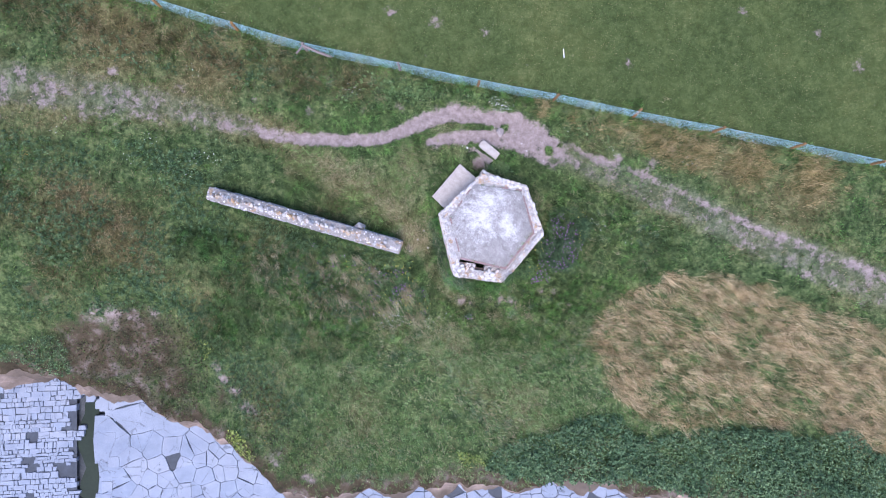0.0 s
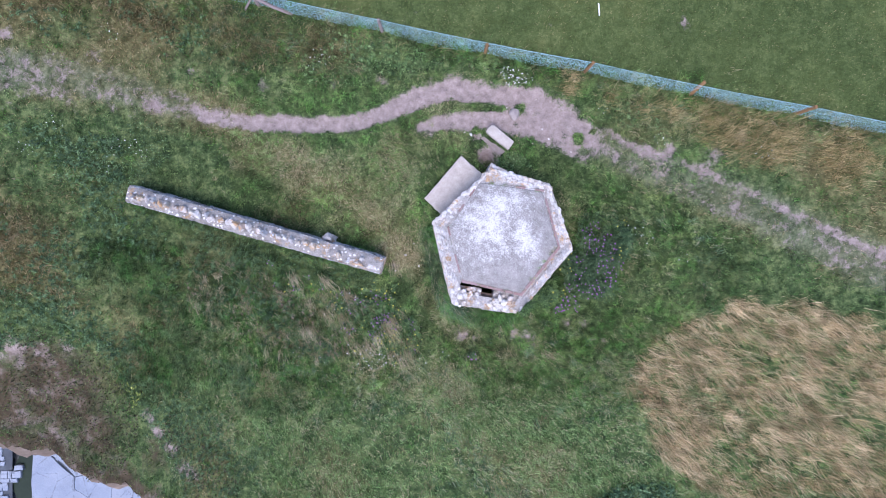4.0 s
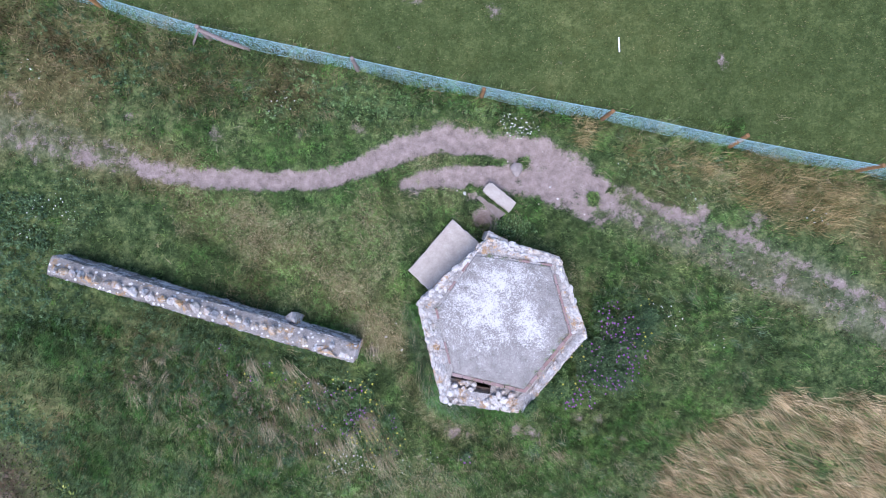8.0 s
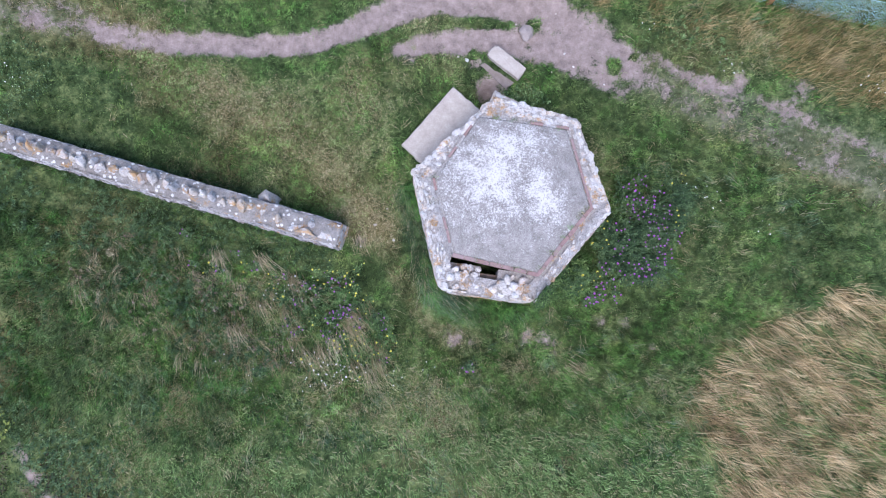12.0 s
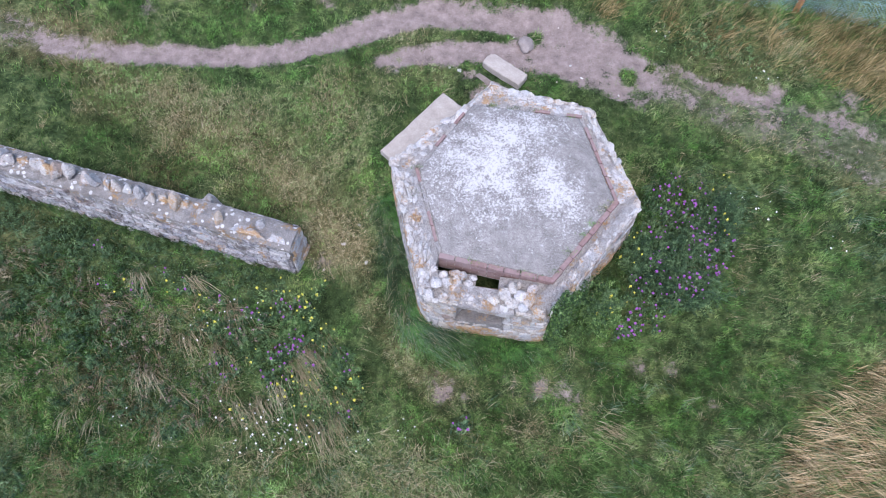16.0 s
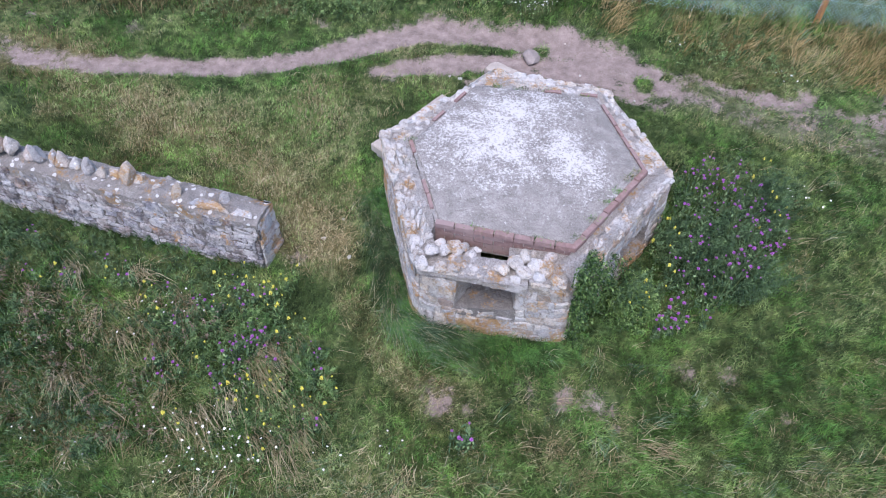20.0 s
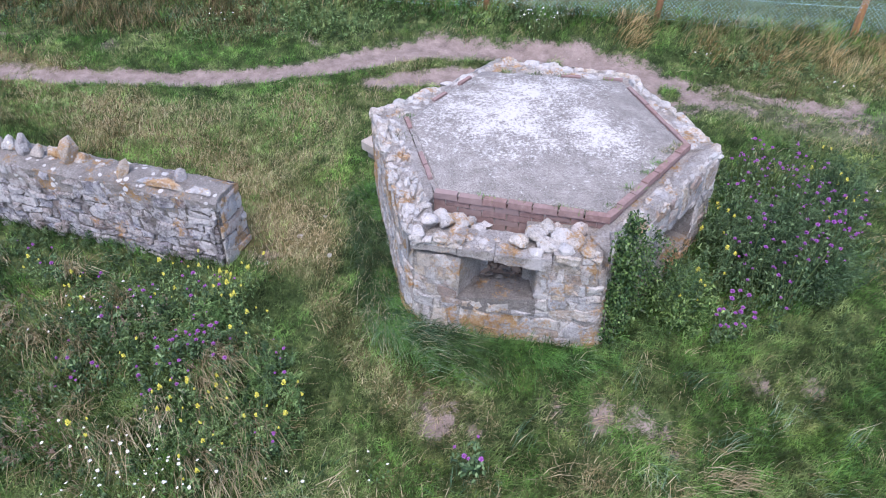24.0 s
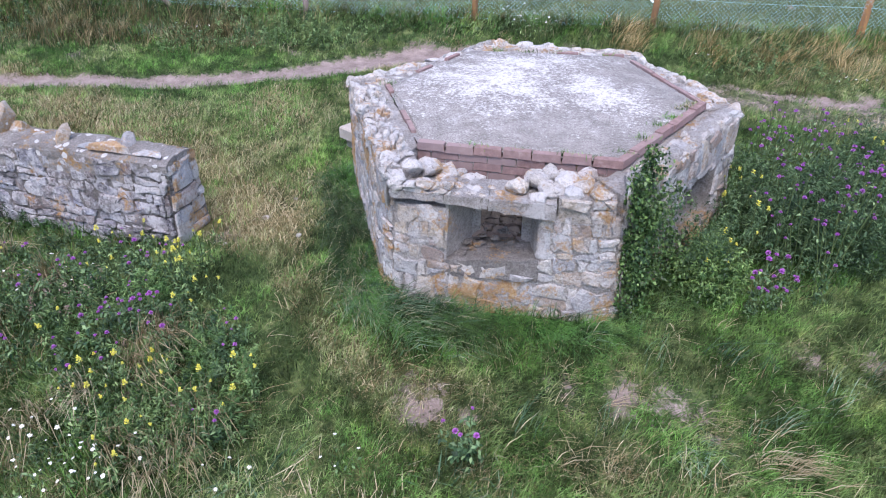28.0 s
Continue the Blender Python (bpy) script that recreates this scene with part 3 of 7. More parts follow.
def rubble(parent, P, wide, high, course, stone, material, rng, proud=0.02, gap=0.012, holes=(), name="stone", rough=0.3, skip=0.0, jit=.38, wave=None):
    """Irregular stones packed over a face, each a part of its own."""
    k = stone / course
    v, seeds, laid = 0.0, [], []
    if wave is not None:
        # beds of uneven height: blocks laid side by side, some split in two
        beds, key = [0.0], rng.uniform(0, 90)
        while beds[-1] < high - course * .5:
            beds.append(min(high, beds[-1] + course * rng.choice((.6, .8, 1.0, 1.25, 1.5))))
        beds[-1] = high

        def bed(m, u):
            return beds[m] + (0 < m < len(beds) - 1) * course * wave * (noise.noise(Vector((u * 1.6, m * 7.3, key))) * 1.2 + noise.noise(Vector((u * 5.0, m * 3.1, key))) * .5)
        for m in range(len(beds) - 1):
            u = -rng.uniform(0, .8) * stone
            while u < wide:
                w = stone * rng.choice((.45, .6, .8, 1.0, 1.2, 1.6))
                e = u + w
                a0, e0 = u + rng.uniform(-.09, .09) * stone, e + rng.uniform(-.09, .09) * stone
                quad = [(u, bed(m, u)), (e, bed(m, e)), (e0, bed(m + 1, e)), (a0, bed(m + 1, u))]
                if w > stone and beds[m + 1] - beds[m] > course * .9 and rng.random() < .35:
                    t = rng.uniform(.4, .6)
                    p, q = (u, quad[0][1] + (quad[3][1] - quad[0][1]) * t), (e, quad[1][1] + (quad[2][1] - quad[1][1]) * t)
                    laid += [[quad[0], quad[1], q, p], [p, q, quad[2], quad[3]]]
                else:
                    laid.append(quad)
                u = e
    while wave is None and v < high - course * .3:
        tall = min(course * rng.uniform(.6, 1.45), high - v)
        u = rng.uniform(-.3, .3) * course
        while u < wide / k + course * .3:
            w = course * rng.choice((.5, .7, .9, 1.1, 1.4, 2.0))
            mid = v + tall / 2 + rng.uniform(-jit, jit) * tall * (high > course * 1.2)
            if w > course * .8 and tall > course * .9 and rng.random() < .25:
                seeds += [(u + w / 2, mid - tall * .27), (u + w / 2, mid + tall * .27)]
            else:
                seeds.append((u + w / 2, mid))
            u += w
        v += tall
    for (sx, sy), cell in (cells(seeds, course * 1.5) if wave is None else [((0, 0), [(x / k, y) for x, y in q]) for q in laid]):
        cell = [(max(0.0, min(wide, x * k)), max(0.0, min(high, y))) for x, y in cell]
        cu, cv = sum(p[0] for p in cell) / len(cell), sum(p[1] for p in cell) / len(cell)
        us, vs_ = [p[0] for p in cell], [p[1] for p in cell]
        dw, dh = max(us) - min(us), max(vs_) - min(vs_)
        if dw < stone * .25 or dh < course * .25 or rng.random() < skip:
            continue
        if any(min(us) < h[1] - .03 and max(us) > h[0] + .03 and min(vs_) < h[3] - .02 and max(vs_) > h[2] + .02 for h in holes):
            if any(h[0] < cu < h[1] and h[2] < cv < h[3] for h in holes):
                continue
            h = holes[0]
            cell = [((h[0] if cu < h[0] else h[1]) if (h[2] < cv < h[3] and h[0] < x < h[1]) else x, (h[2] if cv < h[2] else h[3]) if (not h[2] < cv < h[3] and h[0] < x < h[1] and h[2] < y < h[3]) else y) for x, y in cell]
        ring = []
        j = rough * min(dw, dh) * .22
        for (ax, ay), (bx, by) in zip(cell, cell[1:] + cell[:1]):
            if math.hypot(bx - ax, by - ay) < .012:
                continue
            ring.append((ax + rng.uniform(-j, j) + (cu - ax) * .04, ay + rng.uniform(-j, j) + (cv - ay) * .04))
            ring.append(((ax + bx) / 2 + rng.uniform(-j, j), (ay + by) / 2 + rng.uniform(-j, j)))
        if len(ring) < 6:
            continue
        g = gap * rng.uniform(.5, 1.8)
        ring = [(p - (p - cu) * min(.45, 2 * g / dw), q - (q - cv) * min(.45, 2 * g / dh)) for p, q in ring]
        out = proud * rng.uniform(.1, 1.7)
        m, n = rng.uniform(.84, .95), len(ring)
        vs = [P(p, q, -.004) for p, q in ring]
        vs += [P(cu + (p - cu) * m, cv + (q - cv) * m, out * rng.uniform(.55, 1.0)) for p, q in ring]
        vs.append(P(cu + rng.uniform(-j, j), cv + rng.uniform(-j, j), out * rng.uniform(.8, 1.3)))
        fs = [(i, (i + 1) % n, n + (i + 1) % n, n + i) for i in range(n)] + [(n + i, n + (i + 1) % n, 2 * n) for i in range(n)]
        part(name, mesh_of(name, local(parent, vs), fs, material), parent)


def rough_top(T, long, wide, thick, amp, crown=0.0, step=.06):
    """An uneven mortar top over the strip T, with sides going down by thick."""
    nu, nv = max(2, round(long / step)), max(2, round(wide / step))
    vs, fs = [], []
    for i in range(nu + 1):
        for j in range(nv + 1):
            u, v = long * i / nu, wide * j / nv
            p = T(u, v)
            q = p * 6.0
            edge = min(j, nv - j) / nv * 2
            h = amp * (noise.noise(q) + .6 * noise.noise(q * 2.7)) + crown * (1 - (1 - min(1, edge * 1.3)) ** 2)
            rim = (j in (0, nv)) * amp * .9 * noise.noise(q * 1.9 + Vector((7, 0, 0)))
            p = T(u, max(-.02, min(wide + .02, v + rim)))
            vs.append(p + Vector((0, 0, h)))
    n = nv + 1
    fs = [(i * n + j, (i + 1) * n + j, (i + 1) * n + j + 1, i * n + j + 1) for i in range(nu) for j in range(nv)]
    loop = [i * n for i in range(nu + 1)] + [nu * n + j for j in range(1, nv + 1)] + [i * n + nv for i in range(nu - 1, -1, -1)] + [j for j in range(nv - 1, 0, -1)]
    k = len(vs)
    vs += [vs[i] - Vector((0, 0, thick)) for i in loop]
    m = len(loop)
    fs += [(loop[i], k + i, k + (i + 1) % m, loop[(i + 1) % m]) for i in range(m)]
    return vs, fs


def boulder_mesh(name, rng, size, material, sides=7, peak=0.0):
    """A rough broken stone, standing on z = 0."""
    bm = bmesh.new()
    bmesh.ops.create_icosphere(bm, subdivisions=2, radius=0.5)
    off = Vector((rng.uniform(-50, 50), rng.uniform(-50, 50), rng.uniform(-50, 50)))
    cutters = [(Vector((rng.gauss(0, 1), rng.gauss(0, 1), rng.gauss(0, 1))).normalized(), rng.uniform(0.24, 0.42)) for _ in range(sides + 6)]
    for v in bm.verts:
        for nrm, dist in cutters:
            k = v.co.dot(nrm)
            if k > dist:
                v.co -= nrm * (k - dist)
        v.co *= 1 + 0.22 * noise.noise(v.co * 4 + off) + 0.10 * noise.noise(v.co * 11 + off)
    for v in bm.verts:
        taper = 1 - peak * max(0.0, min(1.0, v.co.z * 1.4 + .45))
        v.co = Vector((v.co.x * size[0] * 1.5 * taper, v.co.y * size[1] * 1.5 * taper, v.co.z * size[2] * 1.5))
    low = min(v.co.z for v in bm.verts)
    for v in bm.verts:
        v.co.z -= low
    me = bpy.data.meshes.new(name)
    bm.to_mesh(me)
    bm.free()
    me.materials.append(material)
    return me


def big_mesh(name, co, loops, sizes, material, tip=None, hue=None):
    """A mesh from arrays, for what is too many to count."""
    me = bpy.data.meshes.new(name)
    me.vertices.add(len(co))
    me.vertices.foreach_set("co", co.astype(np.float32).ravel())
    me.loops.add(len(loops))
    me.loops.foreach_set("vertex_index", loops.astype(np.int32))
    me.polygons.add(len(sizes))
    starts = np.concatenate(([0], np.cumsum(sizes)[:-1])).astype(np.int32)
    me.polygons.foreach_set("loop_start", starts)
    if tip is not None:
        at = me.attributes.new("tip", "FLOAT", "POINT")
        at.data.foreach_set("value", tip.astype(np.float32))
    if hue is not None:
        me.attributes.new("hue", "FLOAT", "POINT").data.foreach_set("value", hue.astype(np.float32))
        me.attributes.new("dry", "FLOAT", "POINT").data.foreach_set("value", dry_at(co[:, 0], co[:, 1]).astype(np.float32))
    me.materials.append(material)
    me.update(calc_edges=True)
    return me


def blades(name, x, y, z, high, wide, lean, drift, material, rng, segs=2, lock=None):
    """Grass blades rooted at x, y, z: arrays of heights and widths; lean is a share of the height, drift the way of the wind."""
    n = len(x)
    turn = rng.uniform(0, 2 * np.pi, n)
    hue = np.clip(.5 + .45 * wobble(x, y, 3.1, 5.0) + .3 * wobble(x, y, 9.7, 1.0), 0, 1) if lock is None else (lock * 7.31) % 1.0
    lx = np.cos(turn) * (0.8 if lock is None else 0.3) + drift[0]
    ly = np.sin(turn) * (0.8 if lock is None else 0.3) + drift[1]
    if lock is not None:
        lx, ly = lx + np.cos(lock) * 0.5, ly + np.sin(lock) * 0.5
    face = turn + rng.uniform(-0.9, 0.9, n)
    sx, sy = -np.sin(face) * wide / 2, np.cos(face) * wide / 2
    root = np.stack([x, y, z], 1)
    side = np.stack([sx, sy, np.zeros(n)], 1)
    lo = np.stack([lx, ly, np.zeros(n)], 1) * (high * lean)[:, None]
    up = np.zeros((n, 3))
    up[:, 2] = high / np.sqrt(1 + lean * lean)
    top = root + up + lo
    if segs == 1:
        co = np.stack([root - side, root + side, top], 1).reshape(-1, 3)
        loops = np.arange(3 * n)
        return big_mesh(name, co, loops, np.full(n, 3), material, np.tile([0.0, 0.0, 1.0], n), np.repeat(hue, 3))
    midp = root + up * 0.62 + lo * 0.38
    co = np.stack([root - side, root + side, midp + side * 0.8, midp - side * 0.8, top], 1).reshape(-1, 3)
    k = np.arange(n)[:, None] * 5
    loops = (k + np.array([[0, 1, 2, 3, 3, 2, 4]])).ravel()
    return big_mesh(name, co, loops, np.tile([4, 3], n), material, np.tile([0.0, 0.0, 0.5, 0.5, 1.0], n), np.repeat(hue, 5))


def leaves(name, c, size, material, rng, droop=0.5, slim=0.55):
    """Small folded leaves about the places c."""
    n = len(c)
    t = rng.uniform(0, 2 * np.pi, n)
    tilt = rng.normal(0, droop, n)
    a = np.stack([np.cos(t) * np.cos(tilt), np.sin(t) * np.cos(tilt), np.sin(tilt)], 1)
    roll = rng.normal(0, 0.5, n)
    b = np.stack([-np.sin(t) * np.cos(roll), np.cos(t) * np.cos(roll), np.sin(roll)], 1)
    s = size[:, None] if hasattr(size, "shape") else size
    up = np.zeros((n, 3))
    up[:, 2] = 1
    co = np.stack([c - a * s * 0.5, c + b * s * slim * 0.5 + up * s * 0.12, c + a * s * 0.5 - up * s * 0.1, c - b * s * slim * 0.5 + up * s * 0.12], 1).reshape(-1, 3)
    k = np.arange(n)[:, None] * 4
    loops = (k + np.array([[0, 1, 2, 0, 2, 3]])).ravel()
    return big_mesh(name, co, loops, np.full(2 * n, 3), material)


# ---- plan of the land ----
EDGE_X = np.array([-300, -20.2, -18.3, -15.6, -14.1, -13.1, -11.0, -9.6, -8.2, -7.1, -5.3, -1.0, 3.5, 7.0, 7.8, 12, 20, 300.0])
EDGE_Y = np.array([-4.5, -5.5, -5.8, -6.4, -6.9, -7.6, -7.7, -8.6, -9.5, -10.2, -10.5, -10.0, -9.95, -9.8, -10.2, -10.8, -11.5, -13.0])
SHORE = -16.5


def smooth(a, b, v):
    t = np.clip((v - a) / (b - a), 0, 1)
    return t * t * (3 - 2 * t)


def wobble(x, y, f, seed=0.0):
    return (np.sin(x * f + 1.7 * np.sin(y * f * 0.7 + seed)) + np.sin(y * f * 1.3 + 1.3 * np.sin(x * f * 0.9 + seed * 2.1)) + np.sin((x + y) * f * 0.6 + seed)) / 3


def edge_y(x):
    return np.interp(x, EDGE_X, EDGE_Y) + 0.12 * np.sin(x * 1.3 + 0.6) + 0.09 * np.sin(x * 3.1 + 2.0 * np.sin(x * 0.7)) + 0.06 * np.sin(x * 7.9 + 3.0 * np.sin(x * 1.1)) + 0.035 * np.sin(x * 17.3 + 2.0 * np.sin(x * 2.9))


def band(x, y, pts):
    """How deep inside a winding strip of (x, y, half width, strength) the places lie: 1 in the middle, 0.5 at its rim."""
    best = np.zeros_like(x)
    for (x0, y0, w0, s0), (x1, y1, w1, s1) in zip(pts, pts[1:]):
        dx, dy = x1 - x0, y1 - y0
        t = np.clip(((x - x0) * dx + (y - y0) * dy) / (dx * dx + dy * dy), 0, 1)
        d = np.hypot(x - x0 - t * dx, y - y0 - t * dy)
        w, s = w0 + t * (w1 - w0), s0 + t * (s1 - s0)
        best = np.maximum(best, s * np.clip(1.5 - d / w, 0, 1))
    return best


def spots(x, y, pts):
    best = np.zeros_like(x)
    for px, py, r, s in pts:
        best = np.maximum(best, s * np.clip(1 - 0.5 * np.hypot(x - px, y - py) / r, 0, 1))
    return best


def inside(x, y, poly):
    hit = np.zeros(x.shape, bool)
    for (x0, y0), (x1, y1) in zip(poly, poly[1:] + poly[:1]):
        cross = ((y0 > y) != (y1 > y)) & (x < (x1 - x0) * (y - y0) / ((y1 - y0) or 1e-9) + x0)
        hit ^= cross
    return hit


PATH_MAIN = [(-40, 8.5, 1.1, .38), (-18, 6.5, 1.0, .38), (-14, 6.1, .95, .37), (-10.9, 5.7, .75, .35), (-8.7, 5.1, .5, .42), (-7.2, 4.7, .34, .56), (-6.0, 4.5, .26, .95), (-4, 4.42, .25, 1), (-2.5, 4.48, .25, 1), (-1.5, 4.85, .26, 1),
             (-.6, 5.28, .36, 1), (.5, 5.52, .36, 1), (1.8, 5.32, .30, 1), (3.0, 5.15, .40, 1), (3.9, 4.5, .50, 1), (4.7, 3.95, .42, .80), (5.4, 3.6, .45, .50), (6.4, 3.1, .50, .37), (9.7, 1.75, .55, .34), (12.1, .45, .62, .35), (18, -1.7, .8, .36), (40, -6, .8, .44)]
PATH_SPUR = [(-.55, 4.36, .16, .9), (.2, 4.5, .26, 1), (1.1, 4.58, .30, 1), (2.3, 4.5, .36, 1), (3.4, 4.25, .40, 1), (4.5, 3.55, .28, .6)]
PATH_EDGE = [(4.6, 4.35, .25, .62), (6.3, 3.65, .20, .56), (8.1, 3.05, .19, .58), (9.9, 2.2, .19, .58), (13, .8, .2, .57), (18, -1.1, .3, .58)]
TRACK = [(-1.5, .4, .3, .9), (-.9, .2, .3, .8), (-.6, -.6, .25, .8), (.1, -1.6, .25, .8), (.8, -2.1, .3, .6)]
BARE = [(.66, -1.85, .2, .74), (.80, -2.17, .22, .86), (1.13, -2.24, .16, .90), (2.33, -2.05, .22, .68), (1.95, -2.05, .18, .60), (2.83, -2.17, .22, .68), (3.02, -2.45, .16, .56), (5.2, -2.3, .13, .76), (3.95, -1.7, .2, .52), (4.5, -1.8, .18, .52),
        (-15.2, -3.0, .5, .8), (-14.4, -3.05, .5, .82), (-13.5, -3.1, .45, .8), (-12.6, -2.85, .3, .72), (-16.2, -5.3, .7, .78), (-15.2, -5.6, .6, .74), (-13.9, -6.2, .5, .7), (-9.9, -5.2, .3, .7), (-9.5, -5.7, .3, .7), (-9.0, -6.2, .3, .72), (-8.6, -6.7, .3, .7), (-8.3, -7.0, .3, .66), (-7.2, -8.8, .4, .62), (-5.6, -9.6, .4, .6), (-13.05, 5.95, .55, .66), (-12.4, 6.0, .4, .6), (-13.9, 5.75, .4, .6), (-8.75, 5.05, .28, .66), (-8.0, 4.85, .3, .58), (-16, 6.8, .4, .62), (-15.1, 6.4, .35, .6), (-13.4, 7.2, .25, .62), (-10.7, 6.55, .25, .62), (-14.7, 5.5, .3, .62), (-17.8, 6.4, .5, .62), (-17.3, 7.3, .4, .58), (-11.4, 6.0, .3, .58), (-5.4, 5.65, .16, .66), (-4.9, 5.75, .12, .66), (3.4, -1.75, .2, .54), (1.5, 3.55, .28, 1), (1.2, 4.05, .2, .95),
        (-.3, 4.25, .2, .85), (-3.2, 5.7, .14, .8), (-1.7, 5.75, .16, .8), (-1.45, .1, .2, .58), (8.6, 3.4, .3, .65), (7.1, 3.6, .3, .68), (-7.6, 6.0, .2, .7), (-.9, 5.9, .13, .7), (-0.32, 9.03, 0.26, .62), (1.76, 8.73, 0.2, .62), (7.49, 7.44, 0.2, .62), (8.78, 7.21, 0.16, .62), (12.01, 9.52, 0.2, .62), (16.65, 7.37, 0.2, .62), (15.06, 8.62, 0.18, .62), (-2.13, 9.52, 0.2, .62)]


def dirt_at(x, y):
    d = np.maximum(band(x, y, PATH_MAIN), band(x, y, PATH_SPUR))
    d = np.maximum(np.maximum(d, band(x, y, PATH_EDGE)), spots(x, y, BARE))
    d = d + np.where((d > .08) & (d < 1.2), .12 * wobble(x, y, 3.1, 1.0) + .14 * wobble(x, y, 8.3, 2.0) + .12 * wobble(x, y, 17.0, 4.0), 0)
    island = band(x, y, [(-.9, 4.72, .05, 1), (.1, 4.93, .11, 1), (1.3, 4.98, .09, 1), (1.95, 4.9, .05, 1)])
    tuft = spots(x, y, [(4.3, 4.02, .17, 1), (2.55, 4.98, .16, 1), (4.75, 4.2, .12, .9), (1.15, 4.25, .12, .9)])
    return np.clip(d - .8 * smooth(.38, .62, np.maximum(island, tuft) + .12 * wobble(x, y, 9.0)), 0, 1)


def scar_at(x, y):
    d = y - edge_y(x)
    rim = np.clip(1 - d / 1.7, 0, 1) * 0.85
    return np.clip(np.maximum(rim, spots(x, y, [(-13.4, -4.4, 1.7, 1), (-15.8, -4.6, 1.6, 1), (-12.2, -6.0, 1.3, .8), (-18.5, -4.6, 1.2, .6), (-9.8, -6.6, 1.0, .6), (-7, -8.6, 1, .55), (-17.5, -1.8, 1, .55), (2.5, -8.2, .9, .5)])), 0, 1)


def fence_line(x):
    return np.interp(x, [-26, -8.2, -1.72, 7.62, 26], [13.76, 8.81, 7.24, 5.34, 1.76])


def dry_at(x, y):
    d = 0.14 + 0.04 * (y > fence_line(x)) + 0.5 * band(x, y, [(-20, 6.7, 1.2, 1), (-14, 6.1, 1.1, 1), (-10.9, 5.7, .9, 1), (-8.7, 5.1, .7, .9), (-6, 4.5, .5, .6)]) + 0.4 * band(x, y, [(5, 3.6, .7, .8), (9.7, 1.75, .9, .9), (13, .4, 1, .9), (20, -2, 1, .9)]) + 0.55 * band(x, y, TRACK) + 0.58 * band(x, y, [(-.9, .6, .7, 1), (-1.2, 1.6, 1.0, 1), (-1.6, 2.9, 1.1, 1), (-3.2, 3.2, .9, .9), (-6, 3.3, .6, .7)])
    d = d - 0.3 * np.where(inside(x, y, REEDS), 1.0, 0.0) + 0.30 * band(x, y, [(-18, 8.5, 1.4, .9), (-7, 6.9, .9, .9), (-3, 6.6, .5, .5)]) + 0.35 * band(x, y, [(6, 4.6, .5, .8), (9.5, 3.9, .7, .9), (18, 1.8, .9, .9)])
    d = d + 0.5 * spots(x, y, [(-15.5, 2.2, 1.9, 1), (-13.0, .2, 1.7, 1), (-11.5, -1.2, 1.2, .8), (-8.0, -.8, 1.0, .7), (-16.5, -1.0, 1.2, .7), (2.2, -2.9, .5, .9), (-14.5, 8.4, 1.6, 1), (-9.5, 8.2, 1.3, 1), (-6.6, 7.7, 1.0, .9), (-11, -4.2, 1.1, .7)])
    d = d + 0.45 * spots(x, y, [(-4.5, -3.6, .8, .9), (-6.3, -2.9, .6, .7), (-2.3, -4.0, .8, .9), (-.4, -4.9, 1.1, .8), (-3.2, -6.8, .7, .8), (-.2, -6.2, .6, .9), (3.6, -6.0, .6, .8), (1.2, -5.6, .6, .6), (-6.8, -6.2, 1.0, .8), (-5.5, -9.3, 1.2, .8), (4.2, 1.9, .5, .7), (8.2, 4.4, .8, .9), (12, 3.2, 1.2, .9), (15, 2.4, 1.2, .9)])
    d = d + 0.30 * wobble(x, y, 1.15, 4.0) * (y < fence_line(x))
    return d


def worn_at(x, y):
    west = band(x, y, [(-24, 7.6, 1.25, 1), (-18, 6.85, 1.05, 1), (-14.5, 6.3, .95, 1), (-11, 5.8, .75, 1), (-8.3, 5.05, .6, .9), (-6.4, 4.6, .4, .7)])
    east = band(x, y, [(5, 3.7, .6, .8), (7, 2.95, .75, .9), (9.7, 1.95, .85, 1), (12.5, .6, .9, 1), (18, -1.6, 1.0, 1), (26, -4, 1, 1)])
    return np.clip(np.maximum(west * .7, east * .75) + .5 * band(x, y, TRACK), 0, 1)


def land(x, y):
    z = 0.22 + 0.045 * np.clip(y, -1.2, 6) + 0.34 * smooth(-1.3, -.1, y - fence_line(x))
    z = z - 0.30 * (1 - smooth(-2.6, -1.0, y)) - 0.05 * np.maximum(0, -2.6 - y)
    z = z - 2.8 * (1 - smooth(-14, -4.5, x)) * (1 - smooth(-6.5, 1.0, y))
    z = z + 0.03 * wobble(x, y, 1.9) + 0.015 * wobble(x, y, 5.1, 2.0)
    z = z - 0.05 * smooth(0.42, 0.7, dirt_at(x, y))
    z = z - 0.16 * smooth(.1, .9, band(x, y, [(-8.6, 1.45, .22, 1), (-5.6, .6, .25, 1), (-2.3, -.32, .22, 1)]))
    z = z - 0.5 * smooth(0.42, 0.10, np.hypot((x - 1.45), (y - 3.25)))
    return z


REEDS = [(9.65, -.75), (7.8, -1.65), (6.3, -2.6), (5.8, -3.7), (6.5, -4.9), (7.2, -6.5), (8.6, -7.1), (10.2, -7.5), (12.2, -7.0), (15.7, -7.3), (17.9, -8.4), (20, -9.4), (26, -11), (26, -5), (18.4, -3.5), (15.6, -2.45), (12, -1.15)]
BOX_OUT = [(.37, -1.12), (2.42, -1.38), (4.02, .57), (3.32, 2.54), (1.62, 3.02), (-.20, 1.36)]
BOX_IN = [(.67, -.40), (2.46, -.81), (3.61, .63), (3.12, 2.34), (1.20, 2.62), (.24, 1.24)]
WALL_A, WALL_B = Vector((-1.79, .10)), Vector((-9.35, 2.24))


